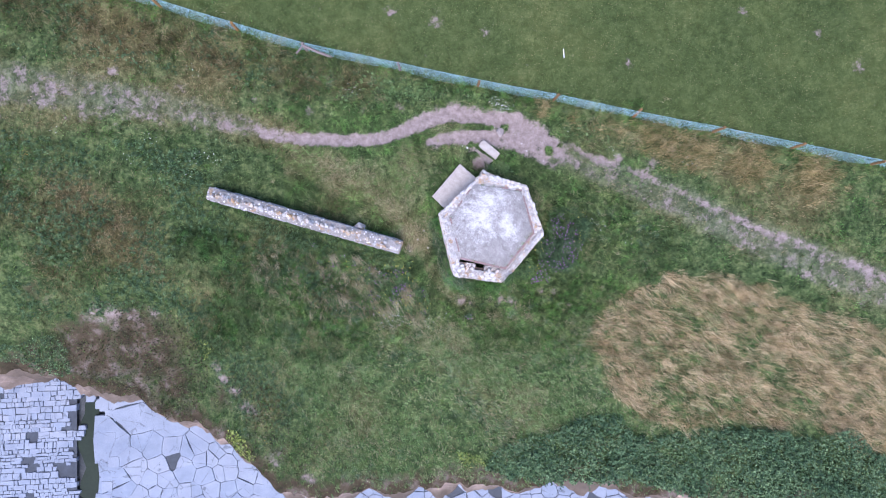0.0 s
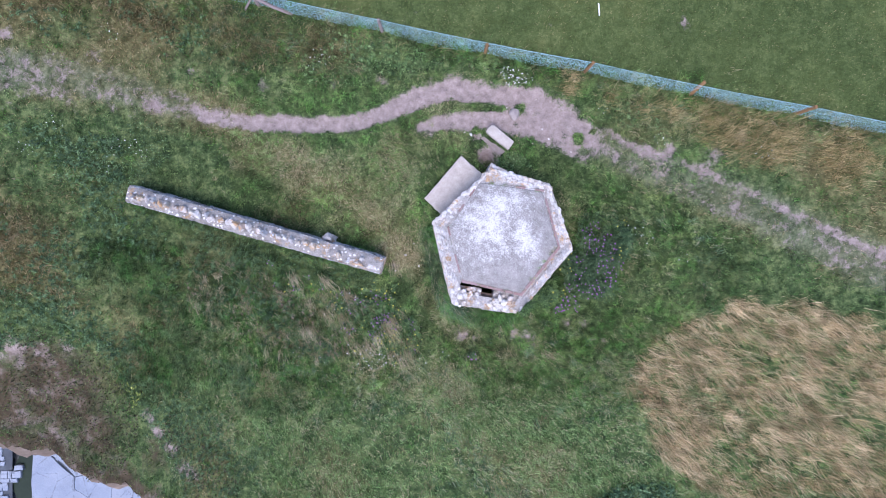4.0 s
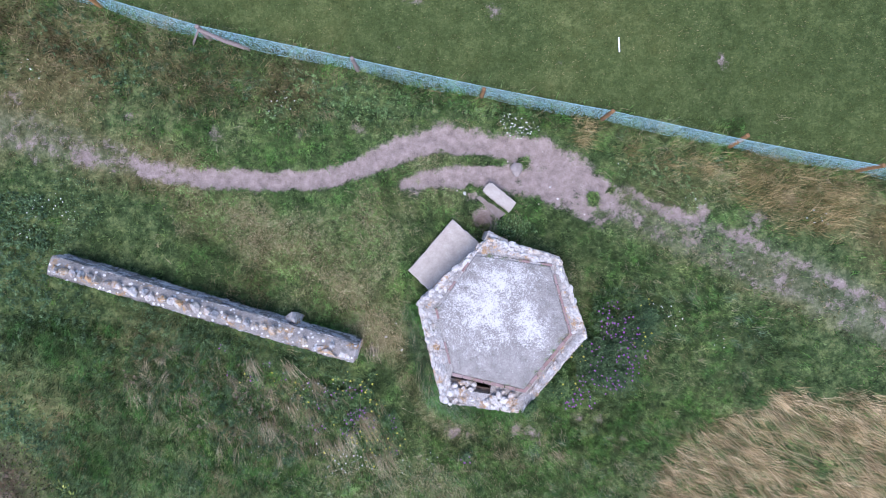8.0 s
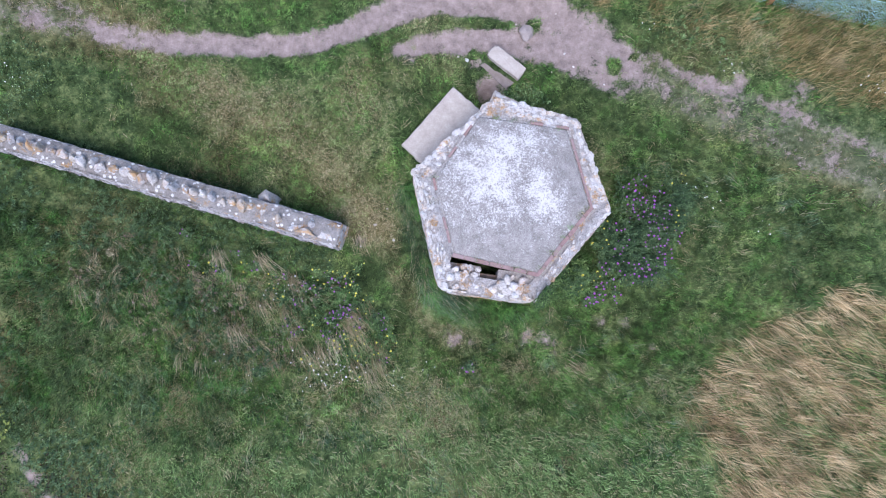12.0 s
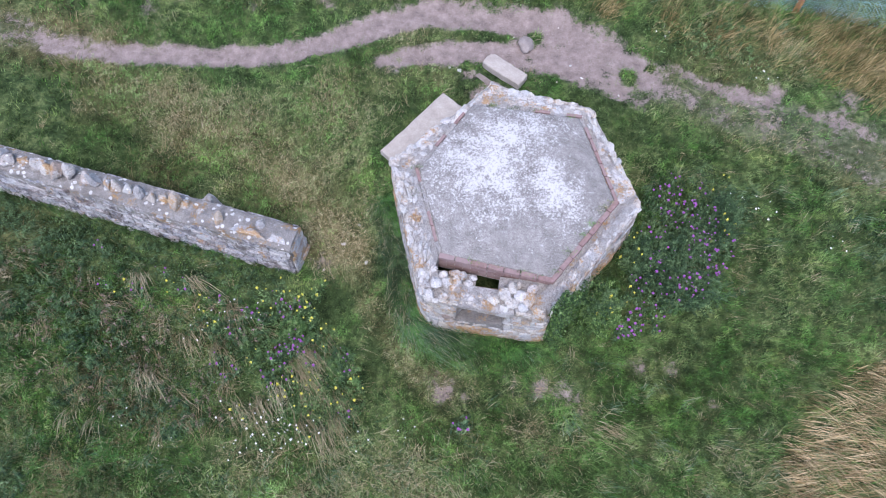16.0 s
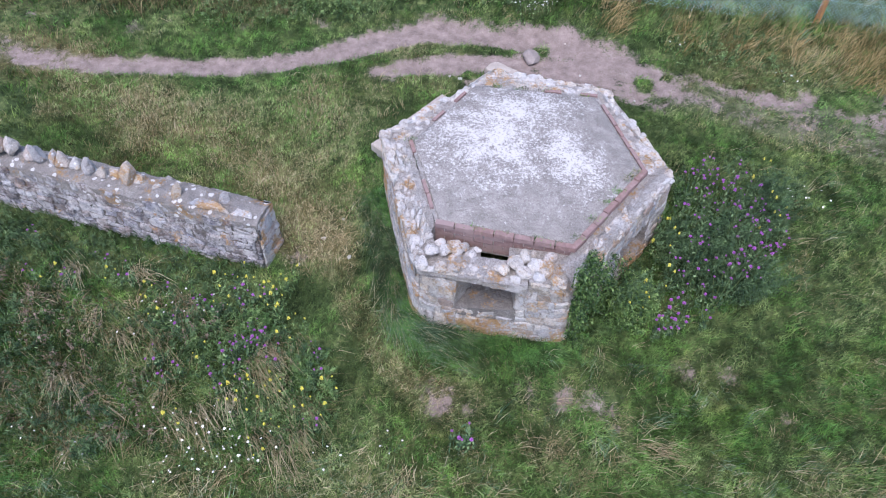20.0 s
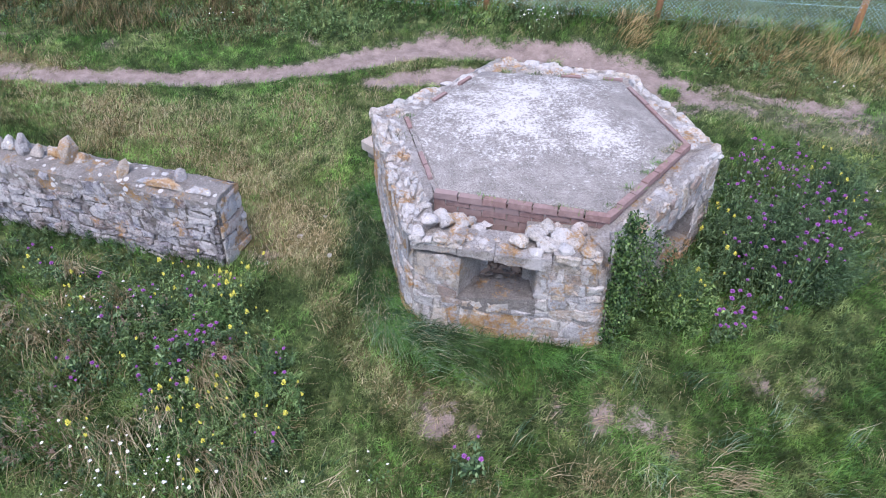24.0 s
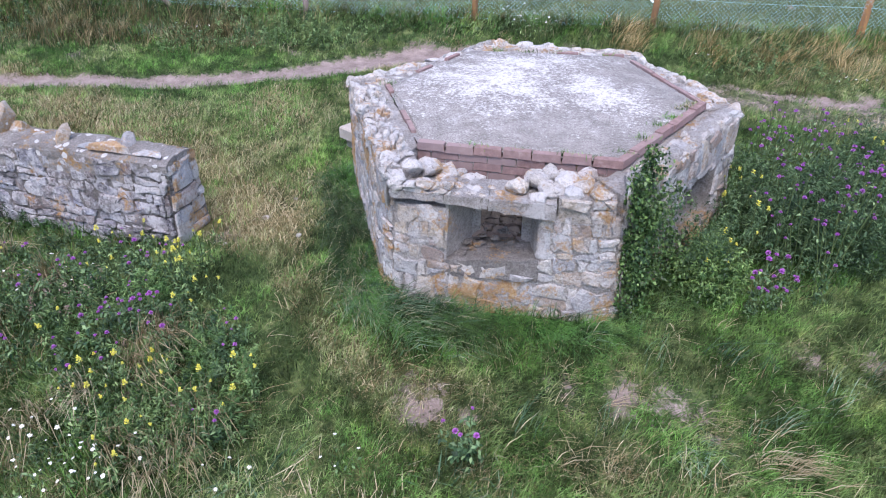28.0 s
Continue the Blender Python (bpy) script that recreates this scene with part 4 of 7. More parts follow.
def gap_free(x, y, grow=0.0):
    """True where nothing is built."""
    cx, cy = 1.95, .85
    out = [(cx + (px - cx) * (1 + grow), cy + (py - cy) * (1 + grow)) for px, py in BOX_OUT]
    ok = ~inside(x, y, out)
    d = (WALL_B - WALL_A).normalized()
    u = (x - WALL_A.x) * d.x + (y - WALL_A.y) * d.y
    w = -(x - WALL_A.x) * d.y + (y - WALL_A.y) * d.x
    ok &= ~((u > -.05) & (u < 8.08) & (np.abs(w) < .27))
    ok &= ~inside(x, y, [(.75, 3.5), (-.5, 2.12), (.0, 1.65), (1.35, 2.9)])
    ok &= ~inside(x, y, [(1.64, 4.42), (1.2, 3.98), (1.86, 3.42), (2.35, 3.86)])
    return ok


# ---- ground: one sheet from the clifftop to the far fields ----
def axis(fine0, fine1, step, far0, far1):
    mid = np.arange(fine0, fine1 + step / 2, step)
    lo = fine0 - np.geomspace(step * 2, fine0 - far0, 26)[::-1]
    hi = fine1 + np.geomspace(step * 2, far1 - fine1, 26)
    return np.concatenate([lo, mid, hi])


def build_ground():
    xs = axis(-19, 19, 0.115, -300, 300)
    ys = np.concatenate([np.arange(-10.5, 10.6, 0.115), 10.6 + np.geomspace(0.2, 300, 26)])
    X, Y = np.meshgrid(xs, ys)
    E = edge_y(X)
    low = Y < -4.0
    Y = np.where(low, -4.0 + (Y + 4.0) * (-4.0 - E) / 6.5, Y)
    Z = land(X, Y)
    co = np.stack([X, Y, Z], 2).reshape(-1, 3)
    nx, ny = len(xs), len(ys)
    i = (np.arange(ny - 1)[:, None] * nx + np.arange(nx - 1)[None, :]).ravel()
    loops = np.stack([i, i + 1, i + nx + 1, i + nx], 1).ravel()
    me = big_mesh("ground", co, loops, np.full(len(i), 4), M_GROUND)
    for key, values in (("dirt", dirt_at(X, Y)), ("dry", dry_at(X, Y)), ("worn", worn_at(X, Y)), ("scar", scar_at(X, Y)), ("field", smooth(-.1, .5, Y - fence_line(X)))):
        me.attributes.new(key, "FLOAT", "POINT").data.foreach_set("value", values.ravel().astype(np.float32))
    me.polygons.foreach_set("use_smooth", np.ones(len(i), bool))
    tagged(new("ground", me), "grassy clifftop turf with a trodden bare earth path", "ground", kind="structure")
    # the cliff below the turf
    steps = [(0.0, 0.0), (-.10, -.10), (-.38, -.5), (-.75, -1.1), (-1.0, -2.0), (-1.4, -4), (-1.7, -9), (-2.1, -15), (-2.8, -17.6)]
    gx = np.concatenate([[-300, -120, -60, -35], np.arange(-26, 26, 0.16), [35, 60, 120, 300]])
    rows = []
    for dy, dz in steps:
        yy = edge_y(gx)
        zz = land(gx, yy)
        amp = abs(dy) * (0.55 + 0.75 * wobble(gx, gx * 0.3 + dz, 2.3, dz))
        rows.append(np.stack([gx, yy - np.maximum(0, amp), np.maximum(zz + dz + (0.12 * np.sin(gx * 4.1 + dz) if dz < -.3 else 0), -17.6)], 1))
    co = np.concatenate(rows)
    n = len(gx)
    i = (np.arange(len(steps) - 1)[:, None] * n + np.arange(n - 1)[None, :]).ravel()
    me = big_mesh("cliff_face", co, np.stack([i, i + n, i + n + 1, i + 1], 1).ravel(), np.full(len(i), 4), M_CLIFF)
    tagged(new("cliff_face", me), "crumbling pinkish earth and rock cliff face", "cliff", kind="structure")


build_ground()


# ---- the shore below ----
def slabs(parent, pieces, gap, high, rng, name, lost=lambda x, y: False, near=lambda x, y: True):
    """Flat rocks over the outlines given, with worn rims and open joints."""
    far_vs, far_fs = [], []
    for (sx, sy), cell in pieces:
        if lost(sx, sy):
            continue
        cx, cy = sum(p[0] for p in cell) / len(cell), sum(p[1] for p in cell) / len(cell)
        size = sum(math.hypot(p[0] - cx, p[1] - cy) for p in cell) / len(cell)
        ring = []
        for (ax, ay), (bx, by) in zip(cell, cell[1:] + cell[:1]):
            j = .05 * math.hypot(bx - ax, by - ay)
            ring += [(ax, ay), ((ax + bx) / 2 + rng.uniform(-j, j), (ay + by) / 2 + rng.uniform(-j, j))]
        top = SHORE + rng.uniform(-high, high * 0.4)
        tx, ty = rng.uniform(-.02, .02), rng.uniform(-.02, .02)
        g = gap * rng.uniform(.5, 1.6)
        k0, k1 = 1 - g / size, 1 - (g + 0.025) / size
        n = len(ring)
        vs = [Vector((cx + (x - cx) * k0, cy + (y - cy) * k0, SHORE - 0.5)) for x, y in ring]
        vs += [Vector((cx + (x - cx) * k0, cy + (y - cy) * k0, top - 0.02)) for x, y in ring]
        vs += [Vector((cx + (x - cx) * k1, cy + (y - cy) * k1, top + tx * (x - cx) + ty * (y - cy))) for x, y in ring]
        fs = [(r * n + i, r * n + (i + 1) % n, (r + 1) * n + (i + 1) % n, (r + 1) * n + i) for r in (0, 1) for i in range(n)] + [tuple(2 * n + i for i in range(n))]
        if near(sx, sy):
            part(name, mesh_of(name, vs, fs, M_ROCK), parent)
        else:
            far_fs += [tuple(len(far_vs) + i for i in f) for f in fs]
            far_vs += vs
    if far_vs:
        tagged(new("shore_rocks", mesh_of("shore_rocks", far_vs, far_fs, M_ROCK)), "pale limestone blocks further out on the shore", "rocks", kind="stuff")


def build_shore():
    rng = random.Random(5)
    vs = [(-400, -400, SHORE - 0.45), (400, -400, SHORE - 0.45), (400, 0, SHORE - 0.45), (-400, 0, SHORE - 0.45)]
    tagged(new("shore_bed", mesh_of("shore_bed", vs, [(0, 1, 2, 3)], M_BED)), "dark wet bed of a rocky shore", "shore", kind="structure")

    def pavement(x0, x1, y0, y1):
        drop = SHORE - 0.10
        return tagged(new("limestone_platform", mesh_of("limestone_platform", [(x0, y0, drop), (x1, y0, drop), (x1, y1, drop), (x0, y1, drop)], [(0, 1, 2, 3)], M_PUDDLE)), "pale blue-grey limestone pavement split by joints", "rock platform", kind="structure")

    def puddled(limit):
        return lambda x, y: noise.noise(Vector((x * .55, y * .75, 3.0))) + .55 * noise.noise(Vector((x * 1.7, y * 2.1, 8.0))) > limit
    # squared blocks in rows west of the channel
    west = pavement(-33, -23.75, -19.5, -6)
    blocks, y, r = [], -7.0, 0
    while y > -19:
        tall = rng.choice((.22, .28, .34, .44))
        x = -32.5 + rng.uniform(0, .4)
        end = -23.9 - .45 * math.sin(r * .8) - .3 * rng.random()
        while x < end:
            w = rng.choice((.22, .28, .34, .4, .52, .8))
            lift = .05 * (x + 27)
            q = [(x, y - tall), (x + w, y - tall), (x + w, y), (x, y)]
            blocks.append(((x + w / 2, y - tall / 2 + lift), [(a + rng.uniform(-.035, .035), c + .05 * (a + 27) + rng.uniform(-.035, .035)) for a, c in q]))
            x += w
        y -= tall
        r += 1
    slabs(west, blocks, 0.014, 0.05, rng, "rock_block", puddled(.36), lambda x, y: x > -29.0 and y > -12.2)
    # broad smooth plates, then a broken pavement, east of it
    east = pavement(-21.4, -10.6, -19, -7)
    seeds = [(x + rng.uniform(-.6, .6), y + rng.uniform(-.5, .5)) for x in np.arange(-20.4, -11, 2.5) for y in np.arange(-11.4, -7, 2.2)]
    small = [(x + rng.uniform(-.42, .42), y + rng.uniform(-.42, .42)) for x in np.arange(-20.6, -11, .98) for y in np.arange(-18.4, -12.2, .92)]
    slabs(east, cells(seeds + small, 1.7), 0.010, 0.03, rng, "rock_plate", puddled(.66))
    # narrow ledges along the channel, and the strip under the middle cliff
    seeds = [(-21.5 + .2 * math.sin(y * 1.3) + rng.uniform(-.1, .1), y) for y in np.arange(-17.8, -10.5, .8)] + [(-22.6 + rng.uniform(-.5, .5), -8.2 - k * .45 + rng.uniform(-.1, .1)) for k in range(5)]
    slabs(east, cells(seeds, 0.36), 0.03, 0.10, rng, "rock_block")
    middle = pavement(-10.4, 14, -19, -12)
    seeds = [(x + rng.uniform(-.4, .4), y + rng.uniform(-.35, .35)) for x in np.arange(-10.0, 13.5, 0.95) for y in np.arange(-18, -13, 0.85)]
    slabs(middle, cells(seeds, 0.9), 0.02, 0.06, rng, "rock_plate", puddled(.35))
    n = 26
    ring = [(-22.8 + 0.15 * math.sin(i) + (0.85 + 0.3 * math.sin(i * 1.7)) * math.cos(2 * math.pi * i / n), -13.3 + 3.9 * math.sin(2 * math.pi * i / n), SHORE - 0.2) for i in range(n)]
    tagged(new("rock_pool", mesh_of("rock_pool", ring, [tuple(range(n))], M_POOL)), "still dark green water in a rock channel", "water", kind="structure")
    sea = [(-400, -400, SHORE - 0.3), (400, -400, SHORE - 0.3), (400, -40, SHORE - 0.3), (-400, -40, SHORE - 0.3)]
    tagged(new("sea", mesh_of("sea", sea, [(0, 1, 2, 3)], M_POOL)), "flat dull sea beyond the rocks", "water", kind="structure")


build_shore()


# ---- the pillbox ----
ROOF_Z = 1.45


def build_pillbox():
    rng = random.Random(11)
    box = thing("pillbox", (1.95, .85, .2), "hexagonal stone-clad pillbox with a flat concrete roof on the turf", "pillbox")
    base = -0.15
    tops = [(.44, -1.05), (2.40, -1.31), (3.98, .59), (3.29, 2.51), (1.58, 2.98), (-.17, 1.37)]
    stone_z = [1.36, 1.36, 1.38, 1.40, 1.40, 1.42]
    curve = [.34, .20, .16, .14, .14, .20]

    def run(ring, i):
        """The line of one side, from the middle of one rounded corner to the middle of the next."""
        p = [Vector(q) for q in ring]
        out = []
        for k, way in ((i, 1), ((i + 1) % 6, -1)):
            before, here, after = p[k - 1], p[k], p[(k + 1) % 6]
            a, e = here + (before - here).normalized() * curve[k], here + (after - here).normalized() * curve[k]
            bend = [a.lerp(here, t).lerp(here.lerp(e, t), t) for t in ((.5, .625, .75, .875, 1.0) if way > 0 else (0, .125, .25, .375, .5))]
            out += bend
        return out

    def side(i, z0, z1):
        low, high = run(BOX_OUT, i), run(tops, i)
        far = [0.0]
        for a, e in zip(low, low[1:]):
            far.append(far[-1] + (e - a).length)

        def P(u, v, d=0.0):
            u = max(0.0, min(far[-1], u))
            k = max(m for m in range(len(far) - 1) if far[m] <= u + 1e-9)
            t = (u - far[k]) / (far[k + 1] - far[k])
            q = low[k].lerp(low[k + 1], t).lerp(high[k].lerp(high[k + 1], t), v / (z1 - z0))
            w = (low[k + 1] - low[k]).normalized()
            return Vector((q.x + w.y * d, q.y - w.x * d, z0 + v))
        return P, far[-1], z1 - z0

    def shell(P, u0, u1, v0, v1, thick):
        """A bent piece of wall core."""
        nu = max(2, round((u1 - u0) / .12))
        vs = [P(u0 + (u1 - u0) * k / nu, v, d) for k in range(nu + 1) for v, d in ((v0, 0.0), (v1, 0.0), (v1, -thick), (v0, -thick))]
        fs = [(4 * k + q, 4 * k + 4 + q, 4 * k + 4 + (q + 1) % 4, 4 * k + (q + 1) % 4) for k in range(nu) for q in range(4)] + [(0, 1, 2, 3), (4 * nu + 3, 4 * nu + 2, 4 * nu + 1, 4 * nu)]
        return vs, fs
    for i in range(6):
        j = (i + 1) % 6
        P, L, H = side(i, base, stone_z[i] if i else 1.17)
        lead = curve[i] - (run(BOX_OUT, i)[4] - run(BOX_OUT, i)[0]).length * 1.03
        holes = ()
        if i == 0:
            lo, hi, u0, u1 = 0.67 - base, 1.17 - base, .54 - lead, 1.35 - lead
            pieces = [(0, u0, 0, H), (u1, L, 0, H), (u0, u1, 0, lo)]
            holes = ((u0, u1, lo, hi),)
        elif i == 1:
            lo, hi, u0, u1 = 0.45 - base, 0.98 - base, 1.15 - lead, 2.0 - lead
            pieces = [(0, u0, 0, H), (u1, L, 0, H), (u0, u1, 0, lo), (u0, u1, hi, H)]
            holes = ((u0, u1, lo, hi),)
        else:
            pieces = [(0, L, 0, H)]
        wall = [part("wall", mesh_of("wall", *[local(box, v) if k == 0 else v for k, v in enumerate(shell(P, *q, .32))], M_MORTAR), box, "rubble stone wall bedded in grey mortar") for q in pieces][0]
        bpy.context.view_layer.update()
        fine = i in (0, 5, 1)
        rubble(wall, P, L, H, .115 if fine else .15, .18 if fine else .23, M_STONE, rng, .018, .006, holes, rough=1.1, wave=.65)
        # the broad top of the wall
        if i:
            T, TL, TW = flat(tops[i], tops[j], BOX_IN[i], BOX_IN[j], stone_z[i])
            reach = TW - .07 if i == 1 else TW + .02
            cap = part("wall_top", mesh_of("wall_top", *[local(box, v) if k == 0 else v for k, v in enumerate(rough_top(T, TL, reach, .28, .045 if i == 1 else .022, .05 if i == 1 else .02))], M_CAP), box, "rough mortar bed of the wall top")
            bpy.context.view_layer.update()
            rubble(cap, T, TL, TW - .08, .105, .15, M_RIM, rng, .05, .006, rough=.7, skip=.45 if i == 1 else .22)
    # rough stones bedded along the outer edge of the top
    bumps = [boulder_mesh("edge_stone", rng, (1.2, .9, .55), M_RIM, sides=8) for _ in range(6)]
    for i in (1, 2, 3, 4, 5):
        a, e = Vector(tops[i]), Vector(tops[(i + 1) % 6])
        d = (e - a).normalized()
        u = .06
        while u < (e - a).length - .04:
            s = rng.uniform(.09, .16) * (.8 if i == 1 else 1)
            q = a + d * u + Vector((-d.y, d.x)) * rng.uniform(.01, .10)
            if i != 1 or rng.random() < .55:
                ob = part("edge_stone", bumps[rng.randrange(6)], box)
                ob.location = local(box, [(q.x, q.y, stone_z[i] - s * (.4 if i == 1 else .2))])[0]
                ob.rotation_euler, ob.scale = (rng.uniform(-.2, .2), rng.uniform(-.2, .2), math.atan2(d.y, d.x) + rng.uniform(-.5, .5)), (s, s, s * rng.uniform(.7, 1.1))
            u += s * rng.uniform(.9, 1.6)
        # a second, flatter row further in
        u = .2
        while i > 1 and u < (e - a).length - .15:
            s = rng.uniform(.08, .14)
            q = a + d * u + Vector((-d.y, d.x)) * rng.uniform(.17, .27)
            if rng.random() < .7:
                ob = part("edge_stone", bumps[rng.randrange(6)], box)
                ob.location = local(box, [(q.x, q.y, stone_z[i] - s * .12)])[0]
                ob.rotation_euler, ob.scale = (0, 0, rng.uniform(0, 6.28)), (s, s, s * rng.uniform(.5, .8))
            u += s * rng.uniform(1.0, 1.9)
    # the south gun slot: lintel, splayed sides, sloping rubble behind
    P, L, H = panel(BOX_OUT[0], BOX_OUT[1], tops[0], tops[1], base, 1.36)
    b = -base

    def wedge(name, quad_out, quad_in, material, label):
        vs = [P(u, v + b, d) for u, v, d in quad_out + quad_in]
        fs = [(0, 1, 2, 3), (7, 6, 5, 4), (0, 4, 5, 1), (1, 5, 6, 2), (2, 6, 7, 3), (3, 7, 4, 0)]
        part(name, mesh_of(name, local(box, vs), fs, material), box, label)
    def rough_block(u0, u1, zs, d0, d1, amp, step=.05):
        """A block with broken faces; zs gives its lower and upper height at either end."""
        nu, nz, nd = max(2, round((u1 - u0) / step)), max(2, round((zs[2] - zs[0]) / step)), max(2, round(abs(d1 - d0) / step))
        seen = {}
        for a in range(nu + 1):
            for c in range(nz + 1):
                for e in range(nd + 1):
                    if a in (0, nu) or c in (0, nz) or e in (0, nd):
                        s_, t = a / nu, c / nz
                        low, high = zs[0] + (zs[1] - zs[0]) * s_, zs[2] + (zs[3] - zs[2]) * s_
                        q = P(u0 + (u1 - u0) * s_, low + (high - low) * t + b, d0 + (d1 - d0) * e / nd)
                        k = q * 9.0
                        q = q + Vector((noise.noise(k), noise.noise(k + Vector((5, 0, 0))), noise.noise(k + Vector((0, 9, 0))))) * amp
                        q = q + Vector((noise.noise(k * 3), noise.noise(k * 3 + Vector((5, 0, 0))), noise.noise(k * 3 + Vector((0, 9, 0))))) * amp * .5
                        seen[a, c, e] = len(seen), q
        fs = []
        for m, sizes in enumerate(((nz, nd), (nu, nd), (nu, nz))):
            for end in (0, (nu, nz, nd)[m]):
                for p in range(sizes[0]):
                    for q in range(sizes[1]):
                        ring = [(p, q), (p + 1, q), (p + 1, q + 1), (p, q + 1)]
                        key = [tuple(r[:m] + (end,) + r[m:]) for r in ring]
                        fs.append(tuple(seen[k][0] for k in (key if end else key[::-1])))
        return [q for _, q in seen.values()], fs

    def rough_part(name, material, label, *a):
        vs, fs = rough_block(*a)
        ob = part(name, mesh_of(name, local(box, vs), fs, material), box, label)
        bpy.context.view_layer.update()
        return ob
    wedge("reveal", [(.53, .64, -.02), (.53, 1.20, -.02), (.46, 1.20, -.42), (.46, .64, -.42)], [(.545, .64, -.02), (.545, 1.20, -.02), (.78, 1.20, -.42), (.78, .64, -.42)], M_MORTAR, "splayed mortar side of the gun slot")
    wedge("reveal", [(1.36, .64, -.02), (1.36, 1.20, -.02), (1.42, 1.20, -.42), (1.42, .64, -.42)], [(1.345, .64, -.02), (1.345, 1.20, -.02), (1.26, 1.20, -.42), (1.26, .64, -.42)], M_MORTAR, "splayed mortar side of the gun slot")
    rough_part("sill", M_SILL, "broken mortar sill stained with rust", .52, 1.37, (.52, .52, .675, .735), -.40, .006, .014)
    back = rough_part("infill", M_RUST, "rust-stained rubble blocking the gun slot", .70, 1.30, (.60, .60, 1.06, 1.08), -.45, -.40, .015)
    rubble(back, lambda u, v, d=0.0: P(u + .74, v + .70 + b, d - .40), .54, .38, .08, .13, M_RUST, rng, .035, .006, rough=.7)
    grit = [boulder_mesh("rubble_stone", rng, (1.1, .9, .6), M_SILL) for _ in range(3)]
    for k in range(26):
        u, t = rng.uniform(.66, 1.28), rng.uniform(0, 1)
        at = P(u, .70 + .10 * t * t + b, -.06 - .32 * t)
        ob = part("rubble_stone", grit[k % 3], box)
        g = rng.uniform(.025, .07)
        ob.location, ob.scale, ob.rotation_euler = local(box, [(at.x, at.y, at.z - .012)])[0], (g, g, g), (0, 0, rng.uniform(0, 6))
    # lintel: a long slab tilting down to the east, cracked into three, its upper face broken
    for u0, u1, zs, out in ((.03, .52, (1.255, 1.225, 1.315, 1.30), .012), (.525, .90, (1.222, 1.195, 1.30, 1.30), .022), (.905, 1.49, (1.193, 1.150, 1.30, 1.285), .045)):
        rough_part("lintel", M_CAP, "cracked pale concrete lintel", u0, u1, zs, -.34, out, .014)
    # masonry over and beside the lintel
    over, _ = [part("wall_head", mesh_of("wall_head", local(box, v), f, M_MORTAR), box, "broken mortar head of the wall") for v, f in (block_at(P, 1.50, L - .08, 1.10 + b, 1.33 + b, -.34, 0), block_at(P, .06, .60, 1.25 + b, 1.32 + b, -.32, -.04))]
    bpy.context.view_layer.update()

    def head(u, v, d=0.0):
        return P(u, v + 1.10 + b, d)
    rubble(over, lambda u, v, d=0.0: head(u + 1.5, v, d), L - 1.57, .24, .11, .15, M_STONE, rng, .03, .008)
    rubble(over, lambda u, v, d=0.0: head(u + .04, v + .19, d), .54, .13, .10, .14, M_RIM, rng, .035, .008)
    # loose stones on the broken head
    loose = [(.12, -.10, 1.33, .20), (.33, -.08, 1.31, .17), (.52, -.12, 1.29, .17), (.66, -.06, 1.27, .10), (.80, -.16, 1.25, .14), (1.0, -.12, 1.25, .12), (1.16, -.16, 1.29, .20), (1.30, -.26, 1.32, .22), (1.33, -.06, 1.28, .14), (1.46, -.16, 1.29, .22), (1.42, -.36, 1.33, .20),
             (1.58, -.28, 1.32, .20), (1.60, -.10, 1.30, .17), (1.72, -.22, 1.30, .22), (1.84, -.10, 1.30, .18), (1.72, -.40, 1.34, .17), (1.52, -.46, 1.31, .13), (.20, -.28, 1.33, .22), (.36, -.34, 1.34, .20), (.30, -.46, 1.33, .16), (.50, -.40, 1.30, .17), (.46, -.28, 1.30, .13), (.62, -.36, 1.20, .16), (.62, -.18, 1.28, .11), (.72, -.22, 1.28, .08), (.86, -.06, 1.27, .10), (.92, -.22, 1.28, .09), (1.06, -.24, 1.28, .10), (1.12, -.06, 1.27, .09), (.76, -.07, 1.28, .09), (.70, -.42, 1.22, .17), (.60, -.52, 1.23, .15), (.78, -.52, 1.20, .13), (.48, -.54, 1.26, .16)]
    protos = [boulder_mesh("rubble_stone", rng, (1.15, .85, .72), M_RIM) for _ in range(6)]
    for k, (u, d, z, s) in enumerate(loose):
        ob = part("rubble_stone", protos[k % 6], box)
        at = P(u, 1.0, d)
        ob.location = local(box, [(at.x, at.y, z - .03)])[0]
        ob.rotation_euler, ob.scale = (rng.uniform(-.3, .3), rng.uniform(-.3, .3), rng.uniform(0, 6.3)), (s * .85, s * .85, s * .85)
    for v, f in (block_at(P, 1.2, L - .02, .5 + b, 1.29 + b, -.56, -.30), block_at(P, .06, .82, .5 + b, 1.20 + b, -.58, -.36)):
        part("rubble_fill", mesh_of("rubble_fill", local(box, v), f, M_MORTAR), box, "mortar and rubble fill behind the parapet")
    # roof slab with brick edging
    c = Vector((1.93, .97))
    ring = [Vector(p) for p in BOX_IN]
    inner = [p + (c - p).normalized() * .088 for p in ring]
    n = 24
    rim = []
    for i in range(6):
        for k in range(n):
            q = inner[i].lerp(inner[(i + 1) % 6], k / n)
            rim.append(q + (c - q).normalized() * 0.008 * math.sin(k * 2.4 + i))
    m = len(rim)
    vs = [(q.x, q.y, ROOF_Z - .28) for q in rim] + [(q.x, q.y, ROOF_Z - .012) for q in rim] + [(*(q.lerp(c, .02)), ROOF_Z) for q in rim] + [(*(q.lerp(c, .5)), ROOF_Z + .035) for q in rim] + [(c.x, c.y, ROOF_Z + .045)]
